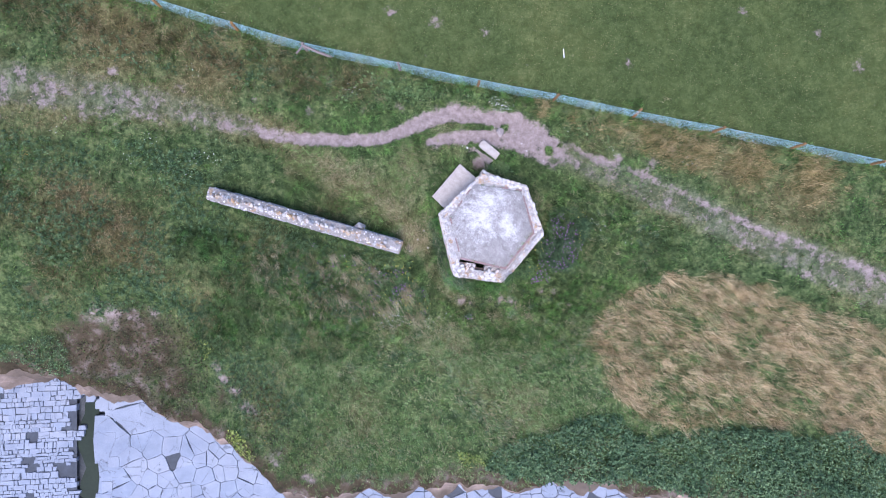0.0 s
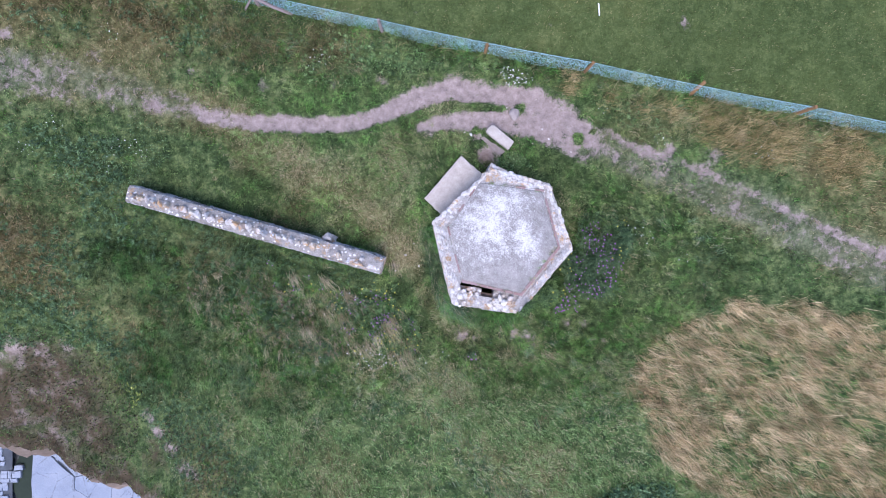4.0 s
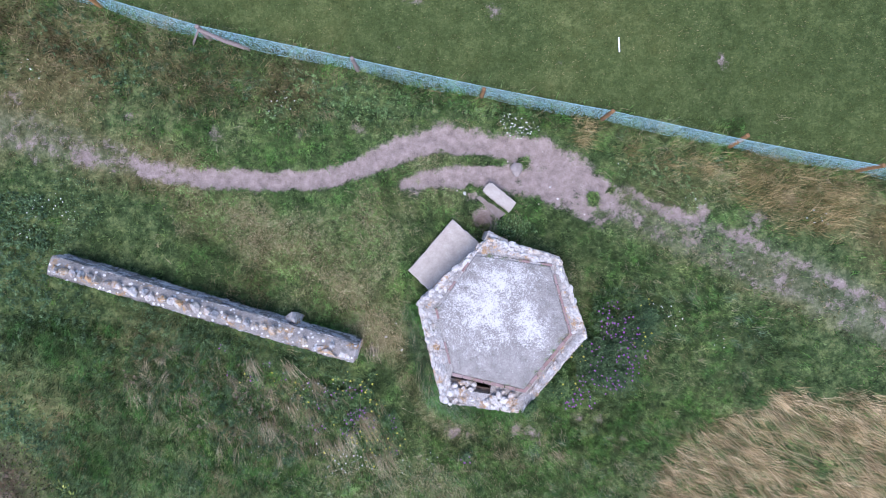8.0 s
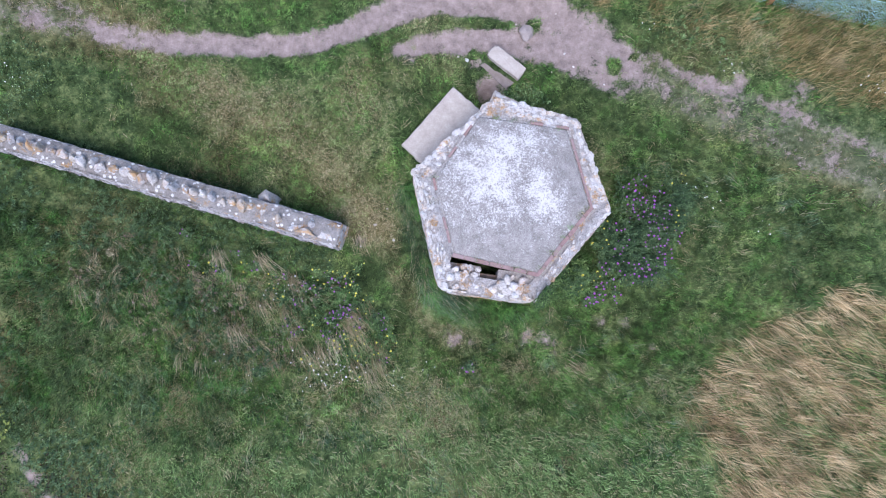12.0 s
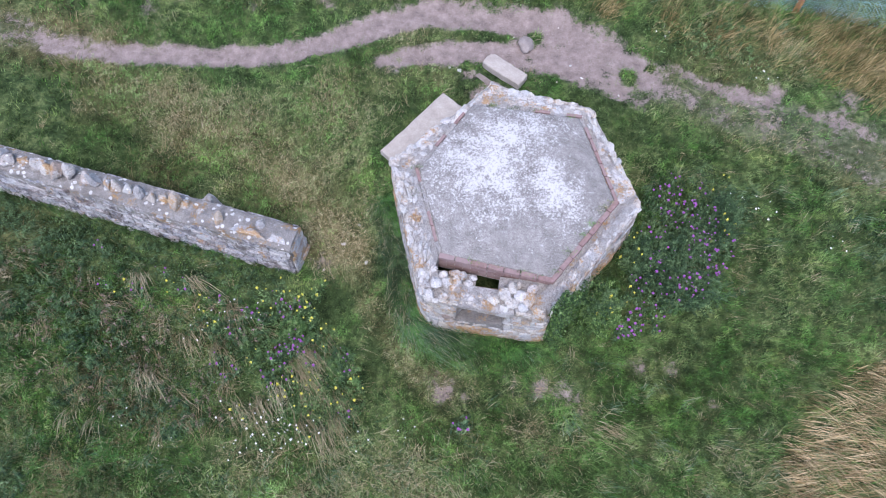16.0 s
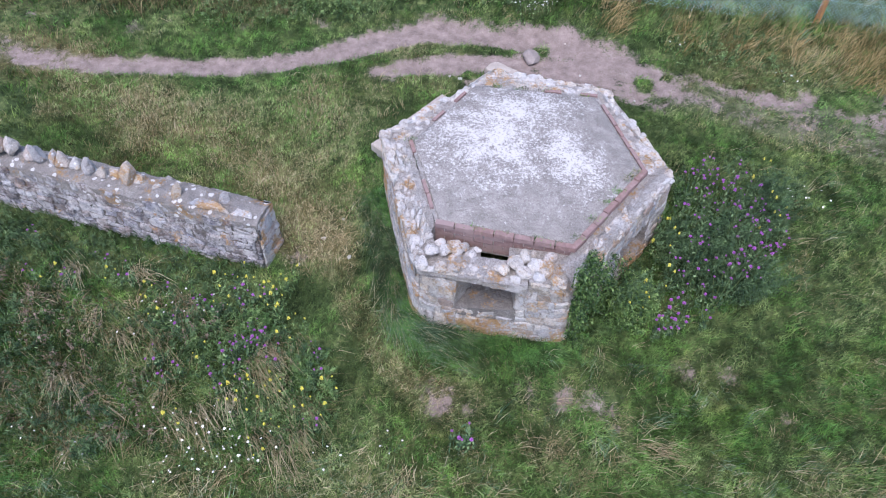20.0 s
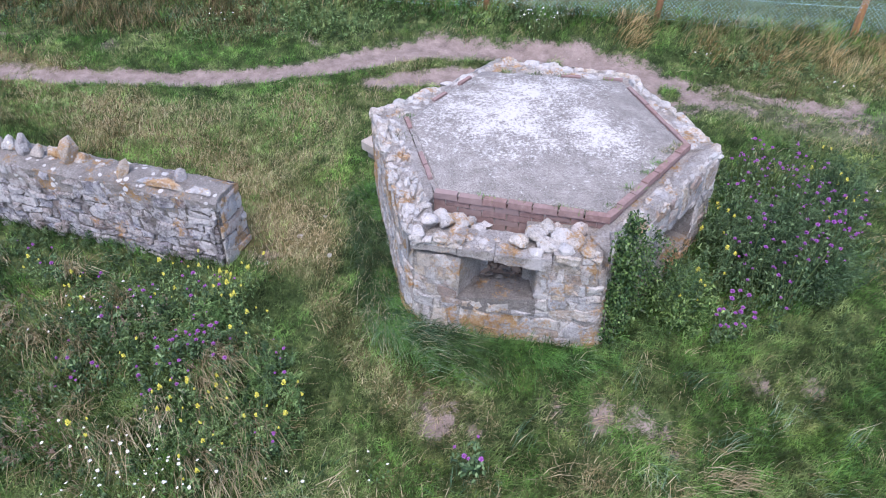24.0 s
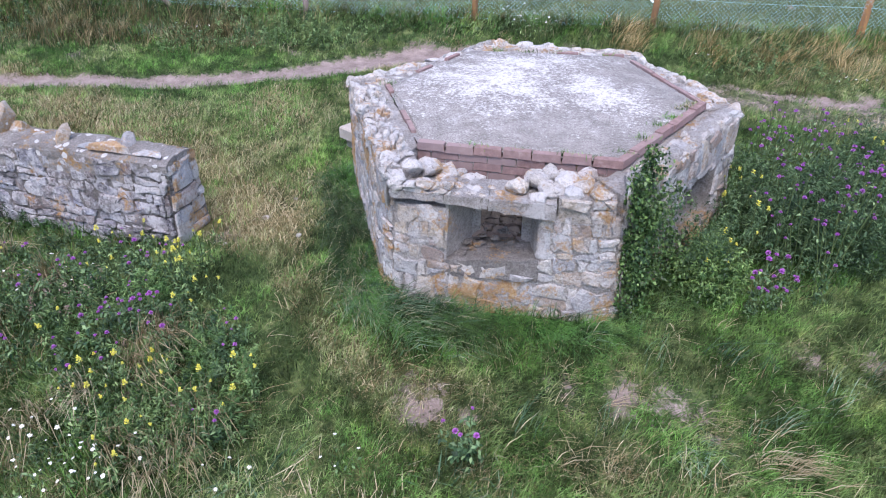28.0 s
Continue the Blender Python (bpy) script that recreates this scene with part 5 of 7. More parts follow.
    fs = [(r * m + i, r * m + (i + 1) % m, (r + 1) * m + (i + 1) % m, (r + 1) * m + i) for r in range(3) for i in range(m)] + [(3 * m + i, 3 * m + (i + 1) % m, 4 * m) for i in range(m)]
    part("roof_slab", mesh_of("roof_slab", local(box, vs), fs, M_ROOF, True), box, "grey concrete roof with white lichen blotches")
    proto = []
    for k in range(4):
        e = .006
        x, y, z = .5, .5, .5
        q = [(sx * (x - (e * 4 if zz > 0 else 0)), sy * (y - (e * 8 if zz > 0 else 0)) + rng.uniform(-.05, .05), zz * z) for zz in (-1, 1) for sx, sy in ((-1, -1), (1, -1), (1, 1), (-1, 1))]
        proto.append(mesh_of("brick", q, [(3, 2, 1, 0), (4, 5, 6, 7), (0, 1, 5, 4), (1, 2, 6, 5), (2, 3, 7, 6), (3, 0, 4, 7)], M_BRICK))
    edging = part("brick_edging", mesh_of("brick_edging", local(box, [(p.x, p.y, z) for z in (ROOF_Z - .42, ROOF_Z - .055) for p in [q + (c - q).normalized() * .03 for q in ring]]), [(i, (i + 1) % 6, 6 + (i + 1) % 6, 6 + i) for i in range(6)], M_MORTAR), box, "pink brick edging round the roof")
    bpy.context.view_layer.update()
    bed = [(p.x, p.y, ROOF_Z - .022) for p in [q + (c - q).normalized() * .028 for q in ring] + [q + (c - q).normalized() * .14 for q in ring]]
    part("bed", mesh_of("bed", local(box, bed), [(i, (i + 1) % 6, 6 + (i + 1) % 6, 6 + i) for i in range(6)], M_CAP), edging, "mortar bed under the bricks")
    for i in range(6):
        a, e = ring[i], ring[(i + 1) % 6]
        d = (e - a).normalized()
        out = Vector((d.y, -d.x))
        L = (e - a).length
        count = max(1, round(L / .262))
        w = L / count
        for course in range(5 if i == 0 else 1):
            shift = (course % 2) * w / 2
            for k in range(count + (course % 2)):
                if (i in (3, 4) and rng.random() < (.85 if i == 3 else .6)) or (i in (2, 5) and rng.random() < .32):
                    continue
                u0, u1 = max(0.0, k * w - shift), min(L, (k + 1) * w - shift)
                q = a + d * (u0 + u1) / 2 - out * (.042 + (0 if course == 0 else .016))
                ob = part("brick", proto[rng.randrange(4)], edging)
                ob.matrix_local = edging.matrix_world.inverted() @ pose(q.x + rng.uniform(-.004, .004), q.y, ROOF_Z - .03 - .078 * course + rng.uniform(-.006, .006), 0, 0, math.degrees(math.atan2(d.y, d.x)) + rng.uniform(-1.5, 1.5)) @ Matrix.Diagonal((u1 - u0 - .007, .085 if i < 2 else .055, .072, 1))
    # north-west doorway recess and stub wall
    P2, L2, H2 = panel((2.05, 2.92), (1.52, 3.16), (2.05, 2.9), (1.55, 3.12), -.2, 1.32)
    stub = part("stub_wall", mesh_of("stub_wall", *[local(box, v) if k == 0 else v for k, v in enumerate(block_at(P2, 0, L2, 0, H2, -.22, 0))], M_MORTAR), box, "short stone stub beside the doorway")
    bpy.context.view_layer.update()
    rubble(stub, P2, L2, H2, .18, .28, M_STONE, rng)
    T, TL, TW = flat((2.05, 2.9), (1.55, 3.12), (1.98, 2.72), (1.42, 2.9), 1.32)
    rubble(stub, T, TL, TW, .17, .22, M_RIM, rng, .05)
    # floor inside
    part("floor_slab", mesh_of("floor_slab", local(box, [(*c.lerp(Vector(p), .95), -.1) for p in BOX_OUT]), [tuple(range(6))], M_RUST), box)
    return box


build_pillbox()


def concrete_slab(name, corners, z0, z1, label, category, wear=0.012, seed=1):
    """A slab with a worn top edge over four corners."""
    rng = random.Random(seed)
    c = sum((Vector(p) for p in corners), Vector((0, 0))) / len(corners)
    ob = thing(name, (c.x, c.y, z0), label, category)
    ring = []
    for a, e in zip(corners, corners[1:] + corners[:1]):
        for k in range(8):
            q = Vector(a).lerp(Vector(e), k / 8)
            ring.append(q + Vector((rng.uniform(-1, 1), rng.uniform(-1, 1))) * wear)
    m = len(ring)
    vs = [(q.x, q.y, z0) for q in ring] + [(q.x, q.y, z1 - .018) for q in ring] + [(*(q + (c - q).normalized() * .02), z1 + rng.uniform(-.004, .004)) for q in ring]
    fs = [(r * m + i, r * m + (i + 1) % m, (r + 1) * m + (i + 1) % m, (r + 1) * m + i) for r in (0, 1) for i in range(m)] + [tuple(2 * m + i for i in range(m))]
    return ob, vs, fs


ob, vs, fs = concrete_slab("porch_slab", [(-.44, 2.13), (.22, 1.50), (1.46, 2.78), (.68, 3.45)], .44, .585, "", "")
tagged(ob, "buff concrete porch slab lying against the pillbox", "concrete slab")
part("slab", mesh_of("slab", local(ob, vs), fs, M_SLAB), ob)
o2, vs, fs = concrete_slab("porch_slab", [(-.36, 2.13), (.22, 1.56), (1.40, 2.76), (.67, 3.37)], .0, .44, "", "")
part("footing", mesh_of("footing", local(ob, vs), fs, M_MORTAR), ob, "rough mortar footing")
bpy.data.objects.remove(o2)
ob, vs, fs = concrete_slab("concrete_bench", [(1.455, 4.20), (1.49, 4.13), (2.13, 3.62), (2.31, 3.87), (1.71, 4.38), (1.62, 4.39), (1.53, 4.33)], .45, .60, "", "", .008, 3)
tagged(ob, "low buff concrete block bench beside the path", "bench")
part("seat", mesh_of("seat", local(ob, vs), fs, M_SLAB), ob)
o2, vs, fs = concrete_slab("concrete_bench", [(1.56, 4.17), (2.10, 3.70), (2.25, 3.87), (1.68, 4.34)], .15, .47, "", "")
part("support", mesh_of("support", local(ob, vs), fs, M_MORTAR), ob, "rough mortar support")
bpy.data.objects.remove(o2)
ob, vs, fs = concrete_slab("concrete_step", [(1.30, 4.02), (1.86, 3.47), (2.08, 3.60), (1.46, 4.15)], .1, .40, "", "", .008, 4)
tagged(ob, "worn brownish concrete step down to the doorway, coloured as in shade", "step")
part("tread", mesh_of("tread", local(ob, vs), fs, M_STEP), ob)

# the boulder in the path
rng = random.Random(3)
stone = new("boulder", boulder_mesh("boulder", rng, (.30, .28, .20), M_BOULDER, sides=16))
stone.location = (2.34, 4.74, float(land(np.array(2.34), np.array(4.74))) - .08)
tagged(stone, "single buff-grey boulder sunk in the bare path", "boulder")
pebbles = [(-1.04, .38, .10), (-.62, .05, .08), (-.78, .75, .06), (3.2, 4.3, .07), (1.0, 4.12, .11), (.8, 4.2, .07), (2.1, 4.95, .05), (3.4, 4.0, .06), (2.9, 3.85, .05), (3.0, 5.2, .05), (-1.35, -.1, .07), (4.1, 3.6, .06)]
protos = [boulder_mesh("pebble", rng, (1.2, .9, .6), M_RIM) for _ in range(3)]
for k, (x, y, s) in enumerate(pebbles):
    ob = tagged(new("pebble", protos[k % 3]), "small pale stone lying on the ground", "stone", "loose stones")
    ob.location, ob.scale, ob.rotation_euler = (x, y, float(land(np.array(x), np.array(y))) - .01), (s * .6, s * .6, s * .6), (0, 0, k * 1.3)


# ---- the free-standing wall ----
def build_wall():
    rng = random.Random(21)
    wall = thing("rubble_wall", (-5.5, 1.15, .2), "free-standing rubble stone wall with upright coping stones", "stone wall")
    d = (WALL_B - WALL_A).normalized()
    nrm = Vector((-d.y, d.x))
    if nrm.y > 0:
        nrm = -nrm
    south, north = nrm, -nrm
    lo, hi, z0, z1 = .30, .225, -.05, 1.09

    def face(side, a, e):
        return panel(a + side * lo, e + side * lo, a + side * hi, e + side * hi, z0, z1)
    tip = WALL_A - d * .06
    for side, a, e, course, w in ((south, WALL_B, tip, .105, .22), (north, tip, WALL_B, .16, .34)):
        P, PL, PH = face(side, a, e)
        core = part("wall_face", mesh_of("wall_face", *[local(wall, v) if k == 0 else v for k, v in enumerate(block_at(P, 0, PL, 0, PH, -.24, 0))], M_JOINT), wall, "flat bedded rubble in grey mortar")
        bpy.context.view_layer.update()
        if side is south:
            split = PL - 4.6
            rubble(core, lambda u, v, dd=0.0: P(u + split, v, dd), 4.6, PH, .105, .19, M_WALL, rng, .026, .004, rough=.95, wave=.5)
            rubble(core, P, split, PH, .13, .24, M_WALL, rng, .026, .004, rough=.95, wave=.5)
        else:
            rubble(core, P, PL, PH, course, w, M_WALL, rng, .02, .006, rough=.75, skip=.2, wave=.35)
    # east end
    a, e = WALL_A + south * lo, WALL_A + north * lo
    P, PL, PH = panel(a - d * .07, e - d * .07, WALL_A + south * hi - d * .07, WALL_A + north * hi - d * .07, z0, z1)
    end = part("wall_end", mesh_of("wall_end", *[local(wall, v) if k == 0 else v for k, v in enumerate(block_at(P, 0, PL, 0, PH, -.2, .0))], M_JOINT), wall, "squared stone end of the wall")
    bpy.context.view_layer.update()
    rubble(end, P, PL, PH, .13, .34, M_QUOIN, rng, .022, .004, rough=.7, wave=.2)
    # mortar top and coping stones
    T, TL, TW = flat(WALL_B + south * (hi + .022), WALL_A + south * (hi + .022) - d * .09, WALL_B + north * (hi + .005), WALL_A + north * (hi + .005) - d * .09, z1)
    cap = part("mortar_cap", mesh_of("mortar_cap", *[local(wall, v) if k == 0 else v for k, v in enumerate(rough_top(T, TL, TW, .07, .03, .06))], M_TOPPING), wall, "grey mortar cap spotted with white lichen")
    bpy.context.view_layer.update()
    protos = [boulder_mesh("coping_stone", rng, (.95, 1.1, .95), M_COPING, sides=9, peak=.48) for _ in range(8)]
    u = .25
    while u < TL - 2.1:
        s = rng.uniform(.18, .28)
        at = T(u, TW * rng.uniform(.44, .56), .05)
        ob = part("coping_stone", protos[rng.randrange(8)], cap)
        ob.matrix_local = cap.matrix_world.inverted() @ pose(at.x, at.y, at.z - .02, rng.uniform(-12, 12), rng.uniform(-12, 16), math.degrees(math.atan2(d.y, d.x)) + rng.uniform(-50, 50)) @ Matrix.Diagonal((s, s * rng.uniform(.8, 1.1), s * rng.uniform(.8, 1.35), 1))
        u += s * rng.uniform(.75, 1.25)
    for u, v, s, k in ((TL - 2.0, .3, .19, .9), (TL - 1.7, .24, .14, .7), (TL - 1.32, .2, .17, 1.35), (TL - 1.05, .28, .10, .5), (TL - .62, .30, .15, 1.5), (TL - .45, .28, .09, .5), (TL - .2, .22, .14, .45)):
        at = T(u, v, .0)
        ob = part("coping_stone", protos[rng.randrange(8)], cap)
        ob.matrix_local = cap.matrix_world.inverted() @ pose(at.x, at.y, at.z - .02, 0, 0, rng.uniform(0, 360)) @ Matrix.Diagonal((s * 1.3, s, s * k, 1))
    P, PL, PH = face(south, WALL_B, tip)
    part("mortar_haunch", mesh_of("mortar_haunch", *[local(wall, v) if k == 0 else v for k, v in enumerate(rough_top(lambda u, v, dd=0.0: P(u, PH - .19 + .022 * math.sin(u * 3.1) + v, dd + .012), PL - .5, .21, .03, .022))], M_TOPPING), wall, "grey mortar haunching spotted with white lichen")
    T2, TL2, TW2 = flat(WALL_A + south * .2 - d * .02, WALL_A + south * .2 + d * 1.9, WALL_A + north * .2 - d * .02, WALL_A + north * .2 + d * 1.9, z1 + .03)
    rubble(cap, lambda u, v, dd=0.0: T2(u, v, dd + .03), TL2, TW2, .16, .22, M_COPING, rng, .05, .02, rough=.6, skip=.65)
    # buttress block behind
    at = WALL_A + d * 1.72 + north * .34
    but = part("buttress", boulder_mesh("buttress", rng, (.34, .26, .66), M_COPING, sides=6), wall, "stub of a stone buttress")
    but.matrix_local = wall.matrix_world.inverted() @ pose(at.x, at.y, .12, 0, 0, math.degrees(math.atan2(d.y, d.x)))
    return wall


build_wall()


# ---- the fence ----
def build_fence():
    rng = random.Random(8)
    line = [(-26, 13.6), (-18.5, 11.7), (-14.6, 10.6), (-11.3, 9.6), (-8.2, 8.65), (-5.45, 7.85), (-1.72, 7.08), (1.40, 6.42), (4.42, 5.86), (7.62, 5.18), (10.8, 4.6), (14.0, 3.95), (17.2, 3.3), (20.4, 2.7), (26, 1.6)]
    line = [(x, y + .16) for x, y in line]
    fence = thing("chain_link_fence", (0, 6.6, .7), "blue plastic-coated chain-link fence on short wooden posts", "fence")
    tilt = [(0, 0)] * 6 + [(-3, 2), (2, -1), (4, 3), (7, 8), (6, 9), (3, 4), (0, 0), (0, 0), (0, 0)]
    for k, (x, y) in enumerate(line):
        z = float(land(np.array(x), np.array(y)))
        grey = k in (5, 6)
        bm = bmesh.new()
        bmesh.ops.create_cone(bm, cap_ends=True, segments=10, radius1=.062, radius2=.05, depth=1.25)
        for v in bm.verts:
            v.co.z += .625 - .25
            v.co += Vector((rng.uniform(-.008, .008), rng.uniform(-.008, .008), 0))
        bmesh.ops.bevel(bm, geom=[e for e in bm.edges if all(v.co.z > .9 for v in e.verts)], offset=.012, segments=1, affect="EDGES")
        me = bpy.data.meshes.new("post")
        bm.to_mesh(me)
        bm.free()
        me.materials.append(M_GREYWOOD if grey else M_POST)
        ob = part("post", me, fence, "grey weathered wooden post" if grey else "reddish brown wooden post")
        ob.matrix_local = fence.matrix_world.inverted() @ pose(x, y - .05, z, tilt[k][0] * .6, tilt[k][1], rng.uniform(0, 90))
    # braces of the strainer post
    for dx, dy in ((1.0, -.30), (-.45, -.15)):
        x, y = line[5]
        z = float(land(np.array(x), np.array(y)))
        foot, head = Vector((x + dx, y + dy, z - .05)), Vector((x, y - .08, z + .85))
        tube = [(foot, .06), (foot.lerp(head, .5) + Vector((0, -.04, .03)), .055), (head, .05)]
        vs, fs = [], []
        for p, r in tube:
            for q in range(8):
                a = q * math.pi / 4
                vs.append(p + Vector((0, math.cos(a), math.sin(a))) * r)
        fs = [(i * 8 + q, i * 8 + (q + 1) % 8, i * 8 + 8 + (q + 1) % 8, i * 8 + 8 + q) for i in range(2) for q in range(8)] + [tuple(range(8))[::-1], tuple(range(16, 24))]
        part("brace", mesh_of("brace", local(fence, vs), fs, M_GREYWOOD), fence, "leaning grey wooden brace")
    # netting: crossed wires between the posts
    step, r, top = .068, .0013, .88
    for (x0, y0), (x1, y1) in zip(line, line[1:]):
        a, e = Vector((x0, y0, float(land(np.array(x0), np.array(y0))))), Vector((x1, y1, float(land(np.array(x1), np.array(y1)))))
        L = (e - a).length
        side = Vector(((e - a).y, -(e - a).x, 0)).normalized()
        sag, belly = rng.uniform(.02, .07), rng.uniform(.05, .12)

        def at(u, h):
            s = u / L
            return a.lerp(e, s) + Vector((0, 0, .02 + h - sag * (h / top) * math.sin(math.pi * s))) + side * (belly * math.sin(math.pi * s) * (1 - h / top) ** 2 + .05 * (1 - h / top) ** 2)
        vs, fs = [], []

        def wire(pts, rad):
            k = len(vs)
            for p in pts:
                vs.extend((p + Vector((0, 0, rad)), p + side * rad * .87 - Vector((0, 0, rad * .5)), p - side * rad * .87 - Vector((0, 0, rad * .5))))
            for i in range(len(pts) - 1):
                for q in range(3):
                    fs.append((k + i * 3 + q, k + i * 3 + (q + 1) % 3, k + i * 3 + 3 + (q + 1) % 3, k + i * 3 + 3 + q))
        for way in (1, -1):
            c = -top if way > 0 else 0.0
            end = L if way > 0 else L + top
            while c < end:
                h0, h1 = (max(0.0, -c), min(top, L - c)) if way > 0 else (max(0.0, c - L), min(top, c))
                if h1 - h0 > .02:
                    wire([at(c + way * (h0 + (h1 - h0) * i / 3), h0 + (h1 - h0) * i / 3) for i in range(4)], r)
                c += step
        for h in (.03, top * .55, top):
            wire([at(L * i / 8, h) for i in range(9)], r * (3.2 if h == top else 1.3))
        part("netting", mesh_of("netting", local(fence, vs), fs, M_NET), fence, "blue-green chain-link netting")
    return fence


build_fence()
stick = new("marker_stick", mesh_of("marker_stick", block_at(lambda u, v, d=0.0: Vector((u, v, d)), -.014, .014, -.014, .014, 0, .36)[0], block_at(lambda u, v, d=0.0: Vector((u, v, d)), 0, 1, 0, 1, 0, 1)[1], M_WHITE))
stick.matrix_world = pose(4.85, 7.65, float(land(np.array(4.85), np.array(7.65))) + .03, -84, 0, 5)
tagged(stick, "short white stick lying in the field grass", "stick")


# ---- grass ----
WEEDS_E = [(3.85, -.15), (4.05, .9), (4.6, 1.6), (5.3, 1.75), (5.85, 1.1), (5.8, .2), (5.3, -.5), (4.65, -.95), (4.1, -.85)]
WEEDS_W = [(-7.5, .45), (-5.7, -.1), (-3.8, -.68), (-2.3, -1.0), (-1.75, -.98), (-1.2, -1.25), (-.8, -2.0), (-.95, -2.8), (-1.7, -3.0), (-3.2, -2.9), (-5.5, -2.6), (-8, -1.2)]
WEEDS_CORE = [(-2.9, -.95), (-2.2, -1.05), (-1.7, -.95), (-1.1, -1.2), (-.65, -1.8), (-.55, -2.5), (-1.1, -2.85), (-1.9, -2.65), (-2.4, -2.0), (-3.0, -1.6)]
G = np.random.default_rng(7)


def scatter(n, x0, x1, y0, y1, keep):
    x, y = G.uniform(x0, x1, n), G.uniform(y0, y1, n)
    ok = (G.uniform(0, 1, n) < keep(x, y)) & gap_free(x, y) & (y > edge_y(x) + .05)
    return x[ok], y[ok]


HOLLOW = [(-9.4, 2.0), (-6, 1.05), (-1.95, -.15), (-2.0, -.75), (-3.2, -.75), (-5.0, -.35), (-7.0, .25), (-9.6, 1.1)]


def turf_keep(x, y):
    d = dirt_at(x, y) + 0.25 * wobble(x, y, 9.0, 3.0) * (dirt_at(x, y) > .2)
    return np.clip(1.15 - 2.4 * np.clip(d - .08, 0, 1), 0, 1) * np.where(inside(x, y, REEDS), .25, 1.0) * np.where(inside(x, y, HOLLOW), .22, 1.0) * (1 - .6 * scar_at(x, y)) * (1 - .55 * smooth(.3, .7, worn_at(x, y)))


WIND = (.28, -.16)


def grass(name, xy, h0, h1, w, lean, material, label, segs=2, wind=WIND):
    x, y = xy[:2]
    z = land(x, y) - .01
    h = (h0 + (h1 - h0) * G.beta(1.6, 2.6, len(x))) * (xy[3] if len(xy) > 2 else 1)
    ob = new(name, blades(name, x, y, z, h, w * G.uniform(.6, 1.3, len(x)), lean * G.uniform(.5, 1.4, len(x)), wind, material, G, segs, xy[2] if len(xy) > 2 else None))
    return tagged(ob, label, "grass", kind="stuff")


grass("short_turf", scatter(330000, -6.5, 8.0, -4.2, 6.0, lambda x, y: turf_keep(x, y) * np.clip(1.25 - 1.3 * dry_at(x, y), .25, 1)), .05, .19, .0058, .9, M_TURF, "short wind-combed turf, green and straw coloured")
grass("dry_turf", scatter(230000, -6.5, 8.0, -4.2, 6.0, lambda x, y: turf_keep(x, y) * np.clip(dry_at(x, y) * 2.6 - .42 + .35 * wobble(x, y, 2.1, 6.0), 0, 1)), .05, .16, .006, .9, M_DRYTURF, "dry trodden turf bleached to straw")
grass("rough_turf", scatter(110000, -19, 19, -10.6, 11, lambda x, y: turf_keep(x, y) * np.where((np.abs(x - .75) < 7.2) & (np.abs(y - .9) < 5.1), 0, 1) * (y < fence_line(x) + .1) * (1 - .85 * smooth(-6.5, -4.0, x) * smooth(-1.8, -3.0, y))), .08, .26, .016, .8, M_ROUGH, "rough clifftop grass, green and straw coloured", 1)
far_keep = lambda x, y: turf_keep(x, y) * np.where((np.abs(x - .75) < 7.2) & (np.abs(y - .9) < 5.1), 0, 1) * (y < fence_line(x) + .1)
grass("field_grass", scatter(330000, -19, 19, 1.5, 26, lambda x, y: np.where(y > fence_line(x), np.clip(1.4 - (y - 5) / 16, .1, 1), 0)), .04, .10, .017, .7, M_FIELD, "close-cropped field grass beyond the fence", 1)


def clumps(n, count, x0, x1, y0, y1, keep, spread):
    cx, cy = scatter(n, x0, x1, y0, y1, keep)
    x = np.repeat(cx, count) + G.normal(0, spread, len(cx) * count)
    y = np.repeat(cy, count) + G.normal(0, spread, len(cx) * count)
    ok = gap_free(x, y) & (y > edge_y(x) + .05)
    lock = np.repeat(G.uniform(0, 2 * np.pi, len(cx)), count)
    tall = np.repeat(G.uniform(.6, 1.15, len(cx)), count)
    return x[ok], y[ok], lock[ok], tall[ok]


def rough_keep(x, y):
    south = smooth(-1.0, -2.2, y) * .8 * (1 - .65 * smooth(1.0, .6, np.hypot((x - 3.2) / 3.0, (y + 2.3) / 1.3)))
    bank = smooth(5.6, 6.2, y + .12 * x) * (y < fence_line(x) + .1) * 1.0
    east = smooth(3.8, 5.0, x) * (y < 2.2 - .25 * (x - 6)) * .5
    west = smooth(-5.5, -8, x) * (np.abs(y - 5.2) > 1.0) * .7
    return np.clip(np.maximum(np.maximum(south, bank), np.maximum(east, west)) * (.35 + .9 * (wobble(x, y, 1.3, 1.0) > -.1)), 0, 1) * turf_keep(x, y)


sea_drifts = [(-6.2, -4.6, .5, 1), (-5.0, -7.4, .5, 1), (-3.6, -5.2, .4, .9), (-2.2, -6.6, .5, 1), (-1.6, -3.6, .4, .9), (.6, -3.9, .5, .9), (1.6, -7.4, .5, 1), (2.6, -3.2, .5, 1), (3.2, -4.9, .4, .9), (-8.4, -4.2, .5, .9), (-7.4, -7.2, .5, .9), (4.9, -6.0, .4, 1), (-4.4, -9.0, .5, 1), (.2, -8.4, .5, .9)]
seaward = lambda x, y: smooth(-6.5, -4.0, x) * smooth(-1.8, -3.0, y)
grass("rough_turf", clumps(9000, 9, -6.5, 12, -10.6, -1.8, lambda x, y: far_keep(x, y) * seaward(x, y), .05), .10, .30, .017, .9, M_BRIGHT, "tufts of bright seaward grass", 1)
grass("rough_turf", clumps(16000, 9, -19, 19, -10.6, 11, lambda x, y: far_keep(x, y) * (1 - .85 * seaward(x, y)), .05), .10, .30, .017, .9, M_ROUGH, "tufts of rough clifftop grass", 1)
